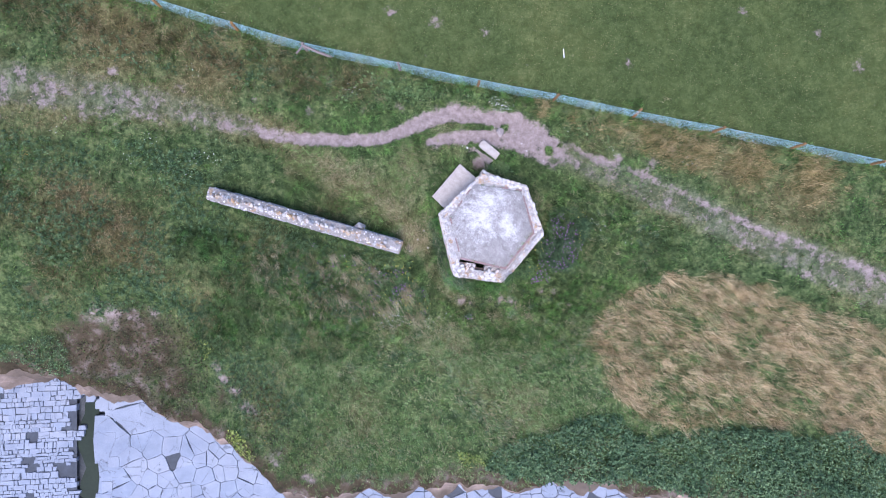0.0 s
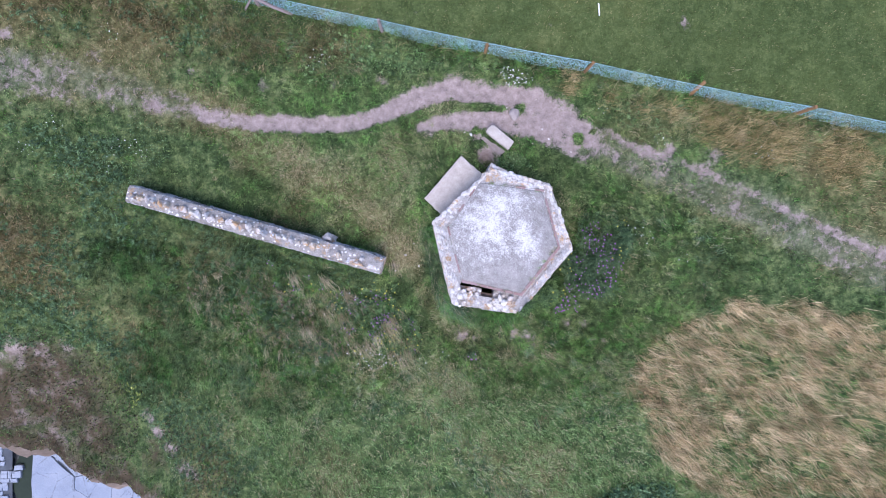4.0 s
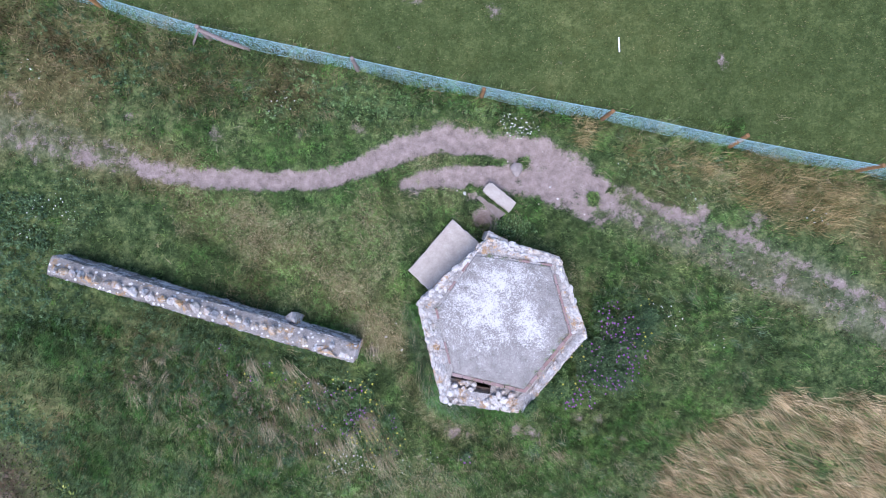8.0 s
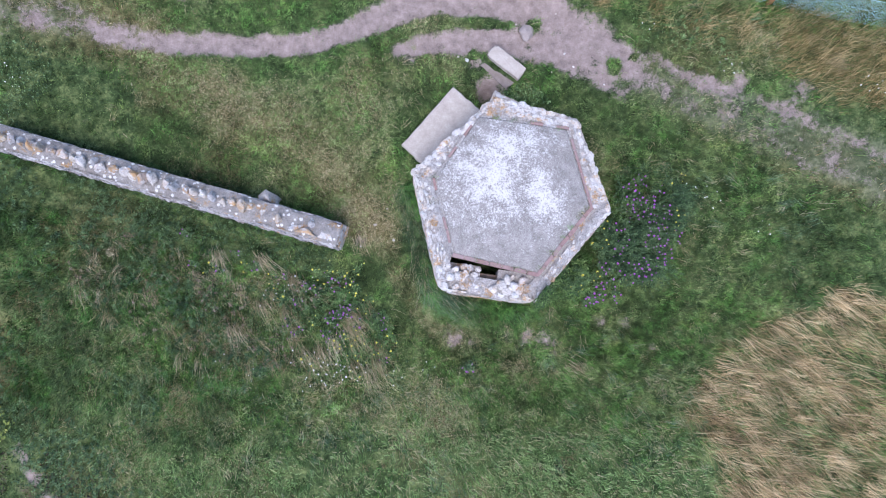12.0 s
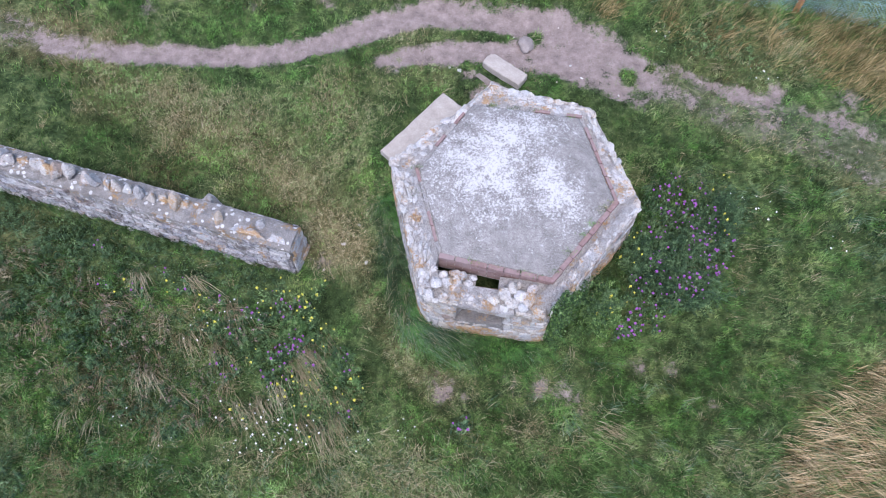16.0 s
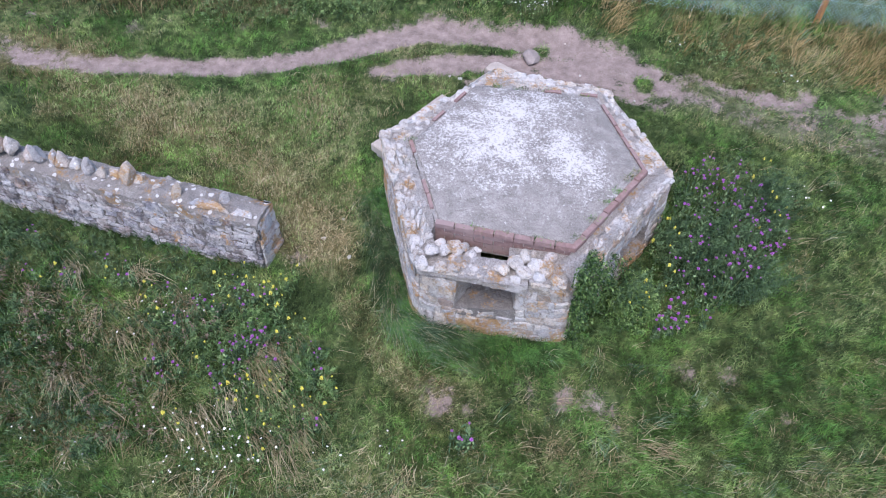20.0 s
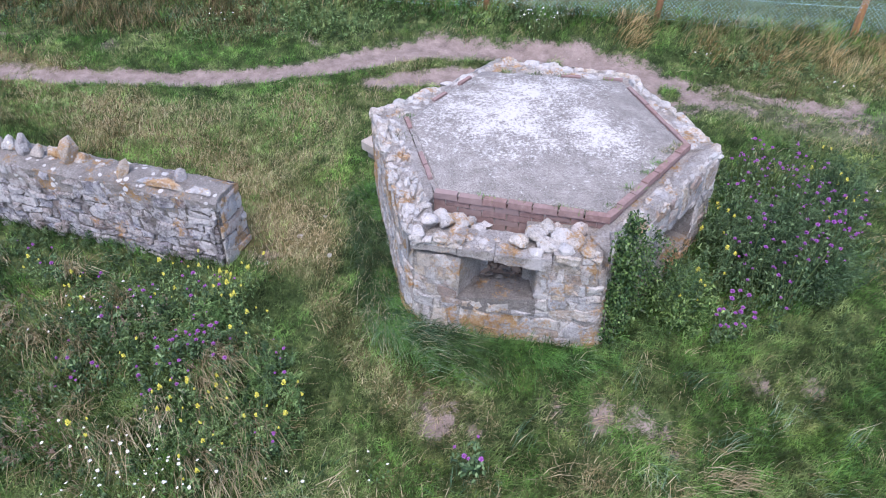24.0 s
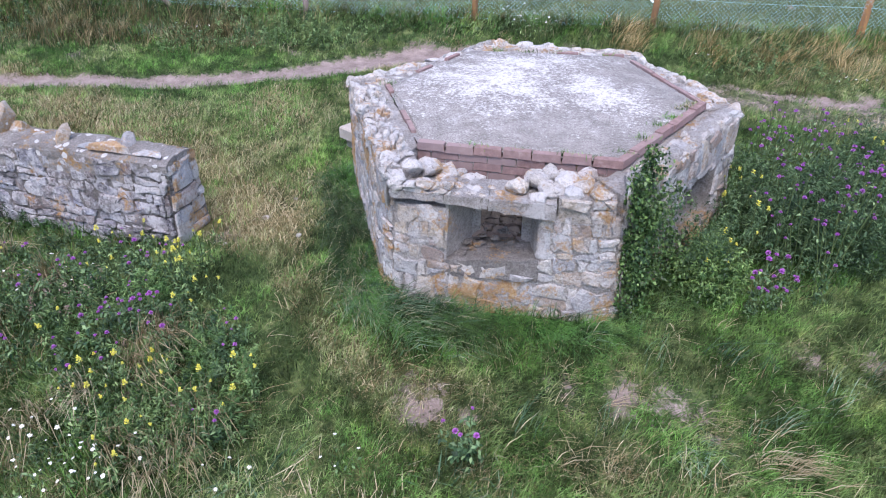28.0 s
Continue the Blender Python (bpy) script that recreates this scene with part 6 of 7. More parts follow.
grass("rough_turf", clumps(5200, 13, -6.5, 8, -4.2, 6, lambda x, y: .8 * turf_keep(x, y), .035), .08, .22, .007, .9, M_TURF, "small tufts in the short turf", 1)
grass("path_tufts", clumps(19000, 12, -12, 10, 2, 7, lambda x, y: np.clip(1 - np.abs(dirt_at(x, y) - .48) / .22, 0, 1) * (wobble(x, y, 5.3, 2.0) + .6 * wobble(x, y, 13.0, 1.0) > -.2), .04), .04, .14, .008, .9, M_LONG, "small green tufts along the trodden path", 1)
grass("tan_grass", clumps(5200, 12, -9.5, 6.2, -9.8, -2.8, lambda x, y: np.clip(2.2 * spots(x, y, sea_drifts) - 1.0, 0, .85) * np.clip(.7 + .9 * wobble(x, y, 4.3, 2.0), 0, 1), .08), .12, .30, .012, 1.1, M_TAN, "brownish withered drifts in the seaward grass", 1)
grass("cool_grass", clumps(2600, 14, -9.5, 7.0, -9.8, -2.6, lambda x, y: np.clip(-.1 + 1.5 * wobble(x, y, 1.05, 11.0) + .5 * wobble(x, y, 4.0, 1.0), 0, 1) * turf_keep(x, y), .09), .14, .34, .014, 1.0, M_COOL, "lush blue-green patches in the seaward grass", 1)
grass("bright_grass", clumps(2400, 13, -9.5, -1.0, -5.2, -1.2, lambda x, y: np.clip(.15 + 1.4 * wobble(x, y, 1.6, 5.0) + .7 * wobble(x, y, 4.7, 2.0), 0, 1) * turf_keep(x, y), .08), .16, .38, .012, .9, M_BRIGHT, "bright green grass in patches below the wall", 1)
grass("bright_grass", clumps(9500, 12, -7.5, 9, -9.6, -2.6, lambda x, y: np.clip(.55 + 1.2 * wobble(x, y, .95, 9.0) + .5 * wobble(x, y, 3.3, 1.0), 0, 1) * turf_keep(x, y) * (y < -3.4 + .8 * wobble(x, y, 1.2)), .07), .10, .26, .016, .9, M_BRIGHT, "bright green grass in patches on the seaward turf", 1)
grass("dead_grass", clumps(420, 9, .2, 5.4, -2.8, -1.5, lambda x, y: np.clip(2.2 * dirt_at(x, y) - .35, 0, 1) + .06, .07), .10, .26, .0042, 1.5, M_STRAW, "thin straw over the bare patches")
grass("dead_grass", clumps(260, 8, -1.2, 7, -3.6, -1.45, lambda x, y: .8 + 0 * x, .06), .14, .34, .005, 1.5, M_STRAW, "pale curved stalks of dead grass")
M_OLIVE = blade_material("olive_mossy_blades", (0.028, 0.050, 0.016), (0.120, 0.180, 0.060), (0.310, 0.370, 0.150), (0.42, 0.36, 0.21), 0.16, 0.3, 0.2)
grass("olive_turf", clumps(5200, 16, -.6, 7.4, -4.2, -1.2, lambda x, y: np.clip(1.25 - np.hypot((x - 3.4) / 4.2, (y + 2.4) / 1.7), 0, 1) * np.clip(.75 + .7 * wobble(x, y, 1.9, 3.0), 0, 1) * (dirt_at(x, y) < .5), .06), .10, .26, .0075, 1.0, M_OLIVE, "dark olive grass on the trodden ground below the pillbox")
for px, py, r in ((-4.6, -3.5, .45), (-2.4, -3.9, .5), (-.4, -4.3, .45), (-3.3, -6.6, .5), (-.2, -6.3, .4), (3.6, -6.1, .35), (1.4, -5.0, .6), (-6.6, -2.8, .5), (2.5, -3.2, .5), (-7.2, -5.2, .5), (4.6, -4.3, .4)):
    n = int(700 * r)
    x, y = px + G.normal(0, r, n), py + G.normal(0, r * .6, n)
    ok = gap_free(x, y)
    grass("dead_patch", (x[ok], y[ok]), .10, .26, .014, 1.1, M_DRYTURF, "bleached patch of dead grass in the seaward turf", 1)
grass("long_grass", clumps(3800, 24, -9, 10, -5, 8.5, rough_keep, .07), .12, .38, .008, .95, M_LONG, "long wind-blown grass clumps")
grass("cool_grass", clumps(1500, 26, -7, 9, -5, 8.5, lambda x, y: rough_keep(x, y) * (wobble(x, y, .9, 7.0) > 0), .08), .15, .42, .008, .95, M_COOL, "lush blue-green grass clumps")
grass("dead_grass", clumps(1300, 9, -7, 9, -5, 6.2, lambda x, y: np.maximum(rough_keep(x, y), .25 * turf_keep(x, y)), .05), .15, .40, .007, 1.2, M_STRAW, "scattered dead grass stalks")
grass("dead_grass", clumps(9500, 14, -19, -4, -8, 5, lambda x, y: np.clip(.22 + .9 * wobble(x, y, .8, 3.0) + 1.1 * (spots(x, y, [(-15.3, 2.2, 1.7, 1), (-13.2, .6, 1.4, 1), (-9, -1.2, 1.0, .8), (-16.5, -1.2, 1.0, .8)]) - .3), 0, 1) * turf_keep(x, y) * smooth(-3.6, -2.0, y), .10), .15, .40, .016, 1.1, M_OCHRE, "ochre rough grass on the western slope", 1)
grass("dead_grass", clumps(900, 14, -4, 8, -9.5, -3, lambda x, y: np.clip(.05 + .9 * wobble(x, y, 1.1, 4.0), 0, 1) * turf_keep(x, y), .12), .15, .40, .014, 1.1, M_STRAW, "bleached rough grass on the seaward turf", 1)
grass("long_grass", clumps(2400, 18, -19, 19, -10.5, 12, lambda x, y: rough_keep(x, y) * np.where((np.abs(x) < 8.5) & (np.abs(y) < 5), 0, 1), .09), .12, .34, .018, .95, M_LONG, "long wind-blown grass clumps", 1)
reed_gaps = [(10.0, -2.9, .8, 1), (8.9, -3.6, .6, .9), (12.6, -3.4, .7, .9), (13.6, -5.2, .8, 1), (10.4, -4.6, .7, .8), (9.3, -6.4, .9, 1), (11.9, -6.6, 1.0, 1), (14.5, -6.8, .7, .8), (7.8, -2.3, .4, .7), (16.5, -4.2, .6, .7)]
reed = clumps(13500, 11, 5, 20, -11, 0, lambda x, y: np.where(inside(x + .35 * wobble(x, y, 4.0), y + .35 * wobble(x, y, 3.3, 2.0), REEDS), np.clip(.95 + .45 * wobble(x, y, 2.4, 5.0) - .65 * spots(x, y, reed_gaps), .1, 1), 0.0), .07)
grass("long_grass", clumps(1500, 16, 5, 20, -11, 0, lambda x, y: np.where(inside(x, y, REEDS), np.clip(1.3 * spots(x, y, reed_gaps) - .15, .12, 1), 0.0), .09), .25, .55, .014, 1.0, M_LONG, "green grass growing through the dry bed", 2, (.5, -.3))
rim = lambda x, y: np.where(inside(x + .3 * wobble(x, y, 4.0), y + .3 * wobble(x, y, 3.3, 2.0), REEDS), 1.0, 0.0)
grass("dry_grass", clumps(5200, 14, 5.2, 16, -7.6, -.4, lambda x, y: rim(x, y) * (1 - rim(x + .45, y - .35)) * .9 + .04 * rim(x, y), .08), .10, .30, .008, .8, M_GOLD, "brown broken stalks along the rim of the dry bed", 2, (.1, -.1))
grass("dry_grass_bed", reed, .22, .62, .0085, 1.25, M_REED, "bed of tall dry straw-coloured grass flattened by wind", 2, (.66, -.40))
grass("dry_grass", clumps(90, 24, 5.5, 18, 2.2, 6.0, lambda x, y: np.clip(1 - np.abs(y - (5.6 - .2 * x)) / 1.1, 0, 1) * (y < fence_line(x) - .15) * turf_keep(x, y), .10), .22, .5, .008, 1.1, M_GOLD, "dry grass bank leaning before the fence", 2, (.55, -.15))
grass("dry_grass", clumps(2600, 18, -18, -3, 5.4, 12, lambda x, y: np.clip(1 - np.abs(y - fence_line(x) + 1.2) / 1.3, 0, 1) * (y < fence_line(x) - .1) * turf_keep(x, y), .10), .25, .55, .011, .9, M_OCHRE, "ochre grass on the bank before the fence", 2)
grass("long_grass", clumps(3000, 18, -11, -4.2, -4.6, .9, lambda x, y: np.clip(.6 + .8 * wobble(x, y, 1.1, 6.0), 0, 1) * turf_keep(x, y), .08), .18, .46, .011, .9, M_DEEP, "deep green long grass on the slope below the wall", 2, (.3, -.45))
grass("long_grass", clumps(1100, 18, 4.2, 9.5, -3.2, 2.6, lambda x, y: np.clip(.55 + .8 * wobble(x, y, 1.3, 2.0), 0, 1) * turf_keep(x, y), .07), .14, .36, .008, .95, M_DEEP, "deep green long grass between the weeds and the dry bed", 2)
trodden = lambda x, y: np.clip(1.3 * band(x, y, [(-1.55, .5, .3, .9), (-1.0, .1, .3, 1), (-.55, -.6, .26, 1), (-.15, -1.4, .24, 1), (.5, -1.85, .25, 1), (1.3, -2.1, .22, .8)]) - .35, 0, 1) * np.clip(.7 + .7 * wobble(x, y, 5.1, 2.0), 0, 1)
grass("dry_turf", clumps(2200, 14, -2.2, 1.8, -2.5, .9, trodden, .05), .05, .15, .006, 1.2, M_DRYTURF, "trodden straw along the gap between wall and pillbox", 2)
grass("tan_grass", clumps(900, 12, -2.2, 1.8, -2.5, .9, trodden, .05), .05, .16, .006, 1.2, M_TAN, "trodden brown stalks along the gap between wall and pillbox", 2)
FANS = [(-1.62, -1.62), (-1.55, -1.9), (-1.05, -2.2), (-2.0, -2.1), (-1.7, -1.75), (-2.31, -2.35), (-3.09, -1.4), (-1.04, -2.6), (-1.25, -2.75), (-2.69, -2.4), (-1.53, -1.5), (-1.6, -2.6), (-3.65, -.35), (-4.6, -.2), (-2.9, -.75), (-3.6, -1.3), (-4.2, -1.9)]
x = G.uniform(-19, 19, 14000)
y = fence_line(x) + G.normal(-.12, .18, 14000)
grass("fence_fringe", (x[:9200], y[:9200]), .18, .52, .010, .9, M_LONG, "long grass grown up through the foot of the fence")
grass("fence_fringe", (x[9200:], y[9200:]), .18, .48, .009, .9, M_OCHRE, "dry grass grown up through the foot of the fence")
near_tan = [(-7.7, -.2, .5, 1), (-7.8, -3.4, .5, 1), (-6.1, -4.0, .5, 1), (-1.6, -1.8, .3, .9), (2.6, -3.15, .4, 1), (3.75, -2.8, .3, 1), (-1.2, -.15, .35, 1), (-3.5, -3.7, .4, 1), (-3.1, -2.2, .35, .9), (-6.4, -.7, .4, .9), (-4.2, -.8, .35, .9), (-8.8, -1.7, .5, 1), (-4.5, -6.0, .4, 1), (-1.2, -5.8, .45, 1), (-3.2, -7.6, .45, 1), (-.4, -7.2, .4, 1), (2.1, -6.2, .4, 1), (4.1, -5.9, .45, 1), (-4.5, -3.8, .4, .9), (-1.0, -5.0, .4, .9)]
grass("tan_grass", clumps(9000, 12, -9.6, 5, -8.2, .4, lambda x, y: np.clip(2.4 * spots(x, y, near_tan) - 1.25, 0, .9), .06), .10, .30, .009, 1.1, M_TAN, "tan withered tufts in the seaward turf", 1)
tan_drifts = [(-15.4, 2.0, 1.5, 1), (-13.3, .5, 1.2, 1), (-12.2, -1.0, .8, .9), (-8.6, -1.3, .8, .9), (-16.8, -.6, .8, .9), (-10.2, -3.3, .6, .8), (-6.2, -2.6, .5, .8)]
grass("tan_grass", clumps(9000, 13, -18.5, -5, -4.5, 4.6, lambda x, y: np.clip(2.4 * spots(x, y, tan_drifts) - 1.0, 0, 1) * np.clip(.5 + 1.4 * wobble(x, y, 2.6, 2.0) + .6 * wobble(x, y, 7.0, 1.0), 0, 1), .09), .12, .36, .014, 1.1, M_TAN, "tan seeding grass in drifts on the western slope", 1)
grass("tan_grass", clumps(5200, 13, -18.5, -3, 5.6, 12, lambda x, y: np.clip(1.1 - np.abs(y - fence_line(x) + 1.1) / 1.1, 0, 1) * np.clip(.3 + 1.3 * wobble(x, y, 1.7, 3.0) + .6 * wobble(x, y, 6.0, 1.0), 0, 1) * (y < fence_line(x) - .1), .09), .15, .42, .013, 1.0, M_TAN, "tan seeding grass in drifts before the fence", 1)
golden = [(3.9, 5.55, .35, .8), (5.2, 5.2, .35, .8), (9.2, 4.2, .8, 1), (8.2, 4.75, .6, 1), (10.2, 3.85, .7, 1), (6.3, 4.95, .4, .9), (7.1, 4.75, .4, .8), (12.6, 3.5, .8, 1), (15, 3.0, .9, 1), (9.6, 3.7, .4, .8)]
grass("golden_grass", clumps(7000, 16, 3.4, 18, 1.8, 6.2, lambda x, y: np.clip(2.0 * spots(x, y, golden) - .55, 0, 1) * (y < fence_line(x) - .1) * (dirt_at(x, y) < .4), .07), .22, .52, .0075, 1.0, M_GOLD, "golden seeding grass blown over on the bank", 2, (.55, .1))
# tall cool-green grass at the foot of the pillbox
t = G.uniform(0, 1, 15000)
side = G.choice(3, 15000, p=(.52, .30, .18))
ax, ay = np.array([BOX_OUT[5], BOX_OUT[0], BOX_OUT[1]]).T[:, side]
bx, by = np.array([BOX_OUT[0], BOX_OUT[1], BOX_OUT[2]]).T[:, side]
nx, ny = (by - ay), -(bx - ax)
ln = np.hypot(nx, ny)
off = np.abs(G.normal(.05, .12, 15000)) + .02
x, y = ax + (bx - ax) * t + nx / ln * off, ay + (by - ay) * t + ny / ln * off
ok = (side == 0) | ((side == 1) & (t < .42)) | (G.uniform(0, 1, len(t)) < .3)
grass("tall_grass_fringe", (x[ok], y[ok]), .16, .46, .007, 1.1, M_DEEP, "tall deep green grass fringing the pillbox wall", 2, (.30, -.75))
ok = (side == 0) & (G.uniform(0, 1, len(t)) < .35)
grass("tall_grass_fringe", (x[ok] - .06, y[ok] - .04), .16, .46, .006, 1.2, M_COOL, "blue-green grass combed along the pillbox wall", 2, (.35, -.8))
u = G.uniform(0, 8, 3800)
d = (WALL_B - WALL_A).normalized()
s = np.where(G.uniform(0, 1, 3800) < .65, -1, 1) * (.29 + np.abs(G.normal(0, .07, 3800)))
x, y = WALL_A.x + d.x * u + d.y * s * -1 * -1, WALL_A.y + d.y * u - d.x * s * -1 * -1
ok = gap_free(x, y)
grass("tall_grass_fringe", (x[ok], y[ok]), .12, .30, .008, .8, M_DEEP, "tall grass along the foot of the wall")
grass("long_grass", clumps(1300, 22, -8, -.8, -3.4, .9, lambda x, y: np.where(inside(x, y, WEEDS_W), .5 + .5 * wobble(x, y, 2.0, 8.0), 0), .06), .2, .48, .009, .9, M_LONG, "long grass among the weeds", 2, (.3, -.45))
grass("dry_grass", clumps(620, 18, -8, -2.6, -2.8, .4, lambda x, y: np.where(inside(x, y, WEEDS_W), np.clip(.5 + .9 * wobble(x, y, 2.3, 3.0), 0, 1), 0), .06), .2, .46, .007, 1.0, M_TAN, "withered brown grass among the weeds", 2, (.35, -.5))
grass("long_grass", clumps(900, 22, 2.8, 6.6, -1.4, 2.0, lambda x, y: np.where(inside(x, y, WEEDS_E), .5 + .5 * wobble(x, y, 2.0, 8.0), 0), .06), .2, .60, .008, .8, M_LONG, "long grass among the tall weeds", 2, (.3, -.3))
grass("dry_grass", clumps(420, 20, -8, -.8, -3.4, .9, lambda x, y: np.where(inside(x, y, WEEDS_W), .6, 0), .05), .25, .5, .009, 1.0, M_STRAW, "dead straw among the weeds", 2, (.4, -.6))
for px, py, n, mat, hi in ((.42, -1.18, 160, M_COOL, .58), (.62, -1.24, 160, M_COOL, .55), (.85, -1.26, 120, M_COOL, .5), (.30, -.9, 140, M_COOL, .55), (.22, -.55, 120, M_COOL, .5), (3.46, -2.72, 110, M_STRAW, .36), (2.87, -2.6, 90, M_COOL, .26), *[(fx, fy, 80, M_STRAW, .66) for fx, fy in FANS], (-1.4, -.0, 80, M_STRAW, .3), (.6, -1.45, 120, M_COOL, .5), (1.0, -1.55, 70, M_COOL, .45), (5.0, .2, 60, M_STRAW, .6), (-2.6, 6.2, 120, M_STRAW, .4), (9.2, 4.1, 160, M_STRAW, .36)):
    wide = .09 if (px, py) in FANS else .12
    x, y = px + G.normal(0, wide, n), py + G.normal(0, wide * .8, n)
    fall = G.normal(-1.0, .4)
    grass("grass_tussock", (x, y, np.full(n, fall), np.ones(n)), hi * (.72 if (px, py) in FANS else .45), hi, .008 if mat is M_STRAW else .009, .85, mat, "bleached tussock of old grass" if mat is M_STRAW else "dark green grass tussock", 2, (.35, -.5))


for px, py, n in ((3.35, .52, 70), (3.12, .24, 50), (2.95, .02, 60), (2.72, -.28, 50), (2.5, -.6, 45), (2.0, -.64, 40), (1.6, -.55, 30), (1.2, -.46, 35), (1.55, 2.52, 60), (1.95, 2.47, 45), (2.3, 2.42, 30), (3.45, .62, 60), (3.3, .45, 50), (3.1, .2, 25), (.22, .75, 35), (.3, 1.25, 25), (2.9, 2.3, 25), (2.2, -.68, 25), (1.9, -.62, 15), (1.35, -.5, 12), (2.75, -.3, 18)):
    x, y = px + G.normal(0, .05, n), py + G.normal(0, .025, n)
    ob = new("roof_grass", blades("roof_grass", x, y, np.full(n, ROOF_Z - .02), G.uniform(.03, .09, n), np.full(n, .006), G.uniform(.4, 1.2, n), (.1, -.1), M_LONG, G, 2))
    tagged(ob, "small grass tuft rooted in the roof edge", "grass", kind="stuff")


# ---- weeds, shrubs and flowers ----
def leaf_bank(name, poly, n, lo, hi, size, material, label, category, clump=2.2, slim=.55, ragged=.2):
    xs, ys = [p[0] for p in poly], [p[1] for p in poly]
    x, y = scatter(n, min(xs) - ragged, max(xs) + ragged, min(ys) - ragged, max(ys) + ragged, lambda x, y: np.where(inside(x + ragged * wobble(x, y, .75 / ragged), y + ragged * wobble(x, y, .9 / ragged, 1.0), poly), 1.0, 0.0))
    top = lo + (hi - lo) * np.clip(.5 + .75 * wobble(x, y, clump, 4.0) + .35 * wobble(x, y, clump * 3.1, 2.0), 0, 1)
    z = land(x, y) + top * G.uniform(.15, 1.0, len(x)) ** .6
    ob = new(name, leaves(name, np.stack([x, y, z], 1), size * G.uniform(.5, 1.5, len(x)), material, G, .7, slim))
    return tagged(ob, label, category, kind="stuff")


def shoots(name, poly, n, per, lo, hi, size, material, label, category, clump=1.6, slim=.3, girth=.05):
    """Leafy stems, each a spire of leaves of one tone, higher in the middle of its clump."""
    xs, ys = [p[0] for p in poly], [p[1] for p in poly]
    x, y = scatter(n, min(xs), max(xs), min(ys), max(ys), lambda x, y: np.where(inside(x + .2 * wobble(x, y, 3.7), y + .2 * wobble(x, y, 4.4, 1.0), poly), np.clip(.45 + 1.4 * wobble(x, y, clump * 1.7, 2.0), 0, 1), 0.0))
    h = lo + (hi - lo) * np.clip(.5 + .7 * wobble(x, y, clump, 4.0) + G.normal(0, .18, len(x)), 0, 1)
    tone, lx, ly = G.uniform(0, 1, len(x)), G.normal(.12, .2, len(x)), G.normal(-.12, .2, len(x))
    k = np.repeat(np.arange(len(x)), per)
    t = G.uniform(.25, 1.0, len(k))
    r = girth * (1.25 - t) * np.abs(G.normal(0, 1, len(k)))
    w = G.uniform(0, 2 * np.pi, len(k))
    px, py = x[k] + lx[k] * h[k] * t * t + r * np.cos(w), y[k] + ly[k] * h[k] * t * t + r * np.sin(w)
    ok = gap_free(px, py)
    c = np.stack([px, py, land(x, y)[k] + h[k] * t], 1)[ok]
    me = leaves(name, c, size * G.uniform(.6, 1.4, len(c)), material, G, .6, slim)
    me.attributes.new("hue", "FLOAT", "POINT").data.foreach_set("value", np.repeat(tone[k][ok], 4).astype(np.float32))
    return tagged(new(name, me), label, category, kind="stuff")


SCRUB_S = [(1.8, -9.4), (3.4, -7.8), (6.2, -6.9), (7.4, -7.0), (8.7, -8.0), (12.2, -7.4), (16.9, -7.7), (19, -9), (19, -11.2), (12.2, -10.6), (8, -9.8), (5.1, -9.7)]
leaf_bank("weed_bank", WEEDS_W, 12000, .02, .34, .045, M_KNAPLEAF, "tangled low weeds below the wall", "weeds", 2.6, .32)
leaf_bank("weed_bank", WEEDS_CORE, 6500, .02, .34, .038, M_WEED, "leafy bank of green weeds beside the trodden gap", "weeds", 3.1, .34)
leaf_bank("weed_bank", WEEDS_E, 15000, .04, .80, .042, M_KNAPLEAF, "tall leafy weeds beside the pillbox", "weeds", 2.4, .3)
shoots("weed_shoots", WEEDS_CORE, 820, 44, .04, .36, .042, M_SHOOT, "leafy weed stems over the tangled bank", "weeds", 3.3, .16)
shoots("weed_shoots", WEEDS_W, 760, 26, .16, .42, .035, M_DEAD, "dry brown seed heads among the weeds", "weeds", 2.2, .25, .06)
shoots("weed_shoots", WEEDS_W, 1900, 32, .12, .44, .05, M_KNAP, "dark leafy stems over the low weeds", "weeds", 1.9, .22, .06)
shoots("weed_shoots", [(-2.3, -1.2), (-1.7, -1.0), (-1.1, -1.2), (-.65, -1.8), (-.6, -2.4), (-1.2, -2.6), (-1.5, -2.1), (-2.0, -1.7)], 620, 52, .12, .42, .046, M_FRESHSHOOT, "fresh green toadflax leaves among the weeds", "weeds", 4.1, .14, .06)
leaf_bank("weed_bank", [(-7.8, 1.25), (-5.7, .72), (-3.8, .2), (-2.1, -.22), (-2.0, -.75), (-3.8, -.5), (-5.7, .05), (-7.8, .6)], 13000, .02, .24, .038, M_KNAPLEAF, "low dark herbs in the hollow below the wall", "weeds", 2.6, .32)
shoots("weed_shoots", HOLLOW, 2600, 34, .06, .28, .040, M_KNAP, "dark leafy stems in the hollow below the wall", "weeds", 2.3, .22, .06)
shoots("weed_shoots", [(2.95, -.95), (3.95, .35), (4.25, .1), (3.9, -.5), (3.3, -1.0)], 420, 44, .45, .95, .036, M_KNAP, "dark leafy stems standing against the pillbox wall", "weeds", 2.6, .22)
shoots("weed_shoots", WEEDS_E, 2000, 44, .30, .88, .042, M_KNAP, "tall leafy knapweed stems beside the pillbox", "weeds", 1.5, .22)
shoots("weed_shoots", [(3.0, -1.22), (3.05, -.72), (3.4, -.3), (3.75, -.5), (3.7, -1.0), (3.35, -1.3)], 240, 42, .10, .46, .044, M_FRESH, "bright green leafy stems against the ivy", "weeds", 2.4, .35)
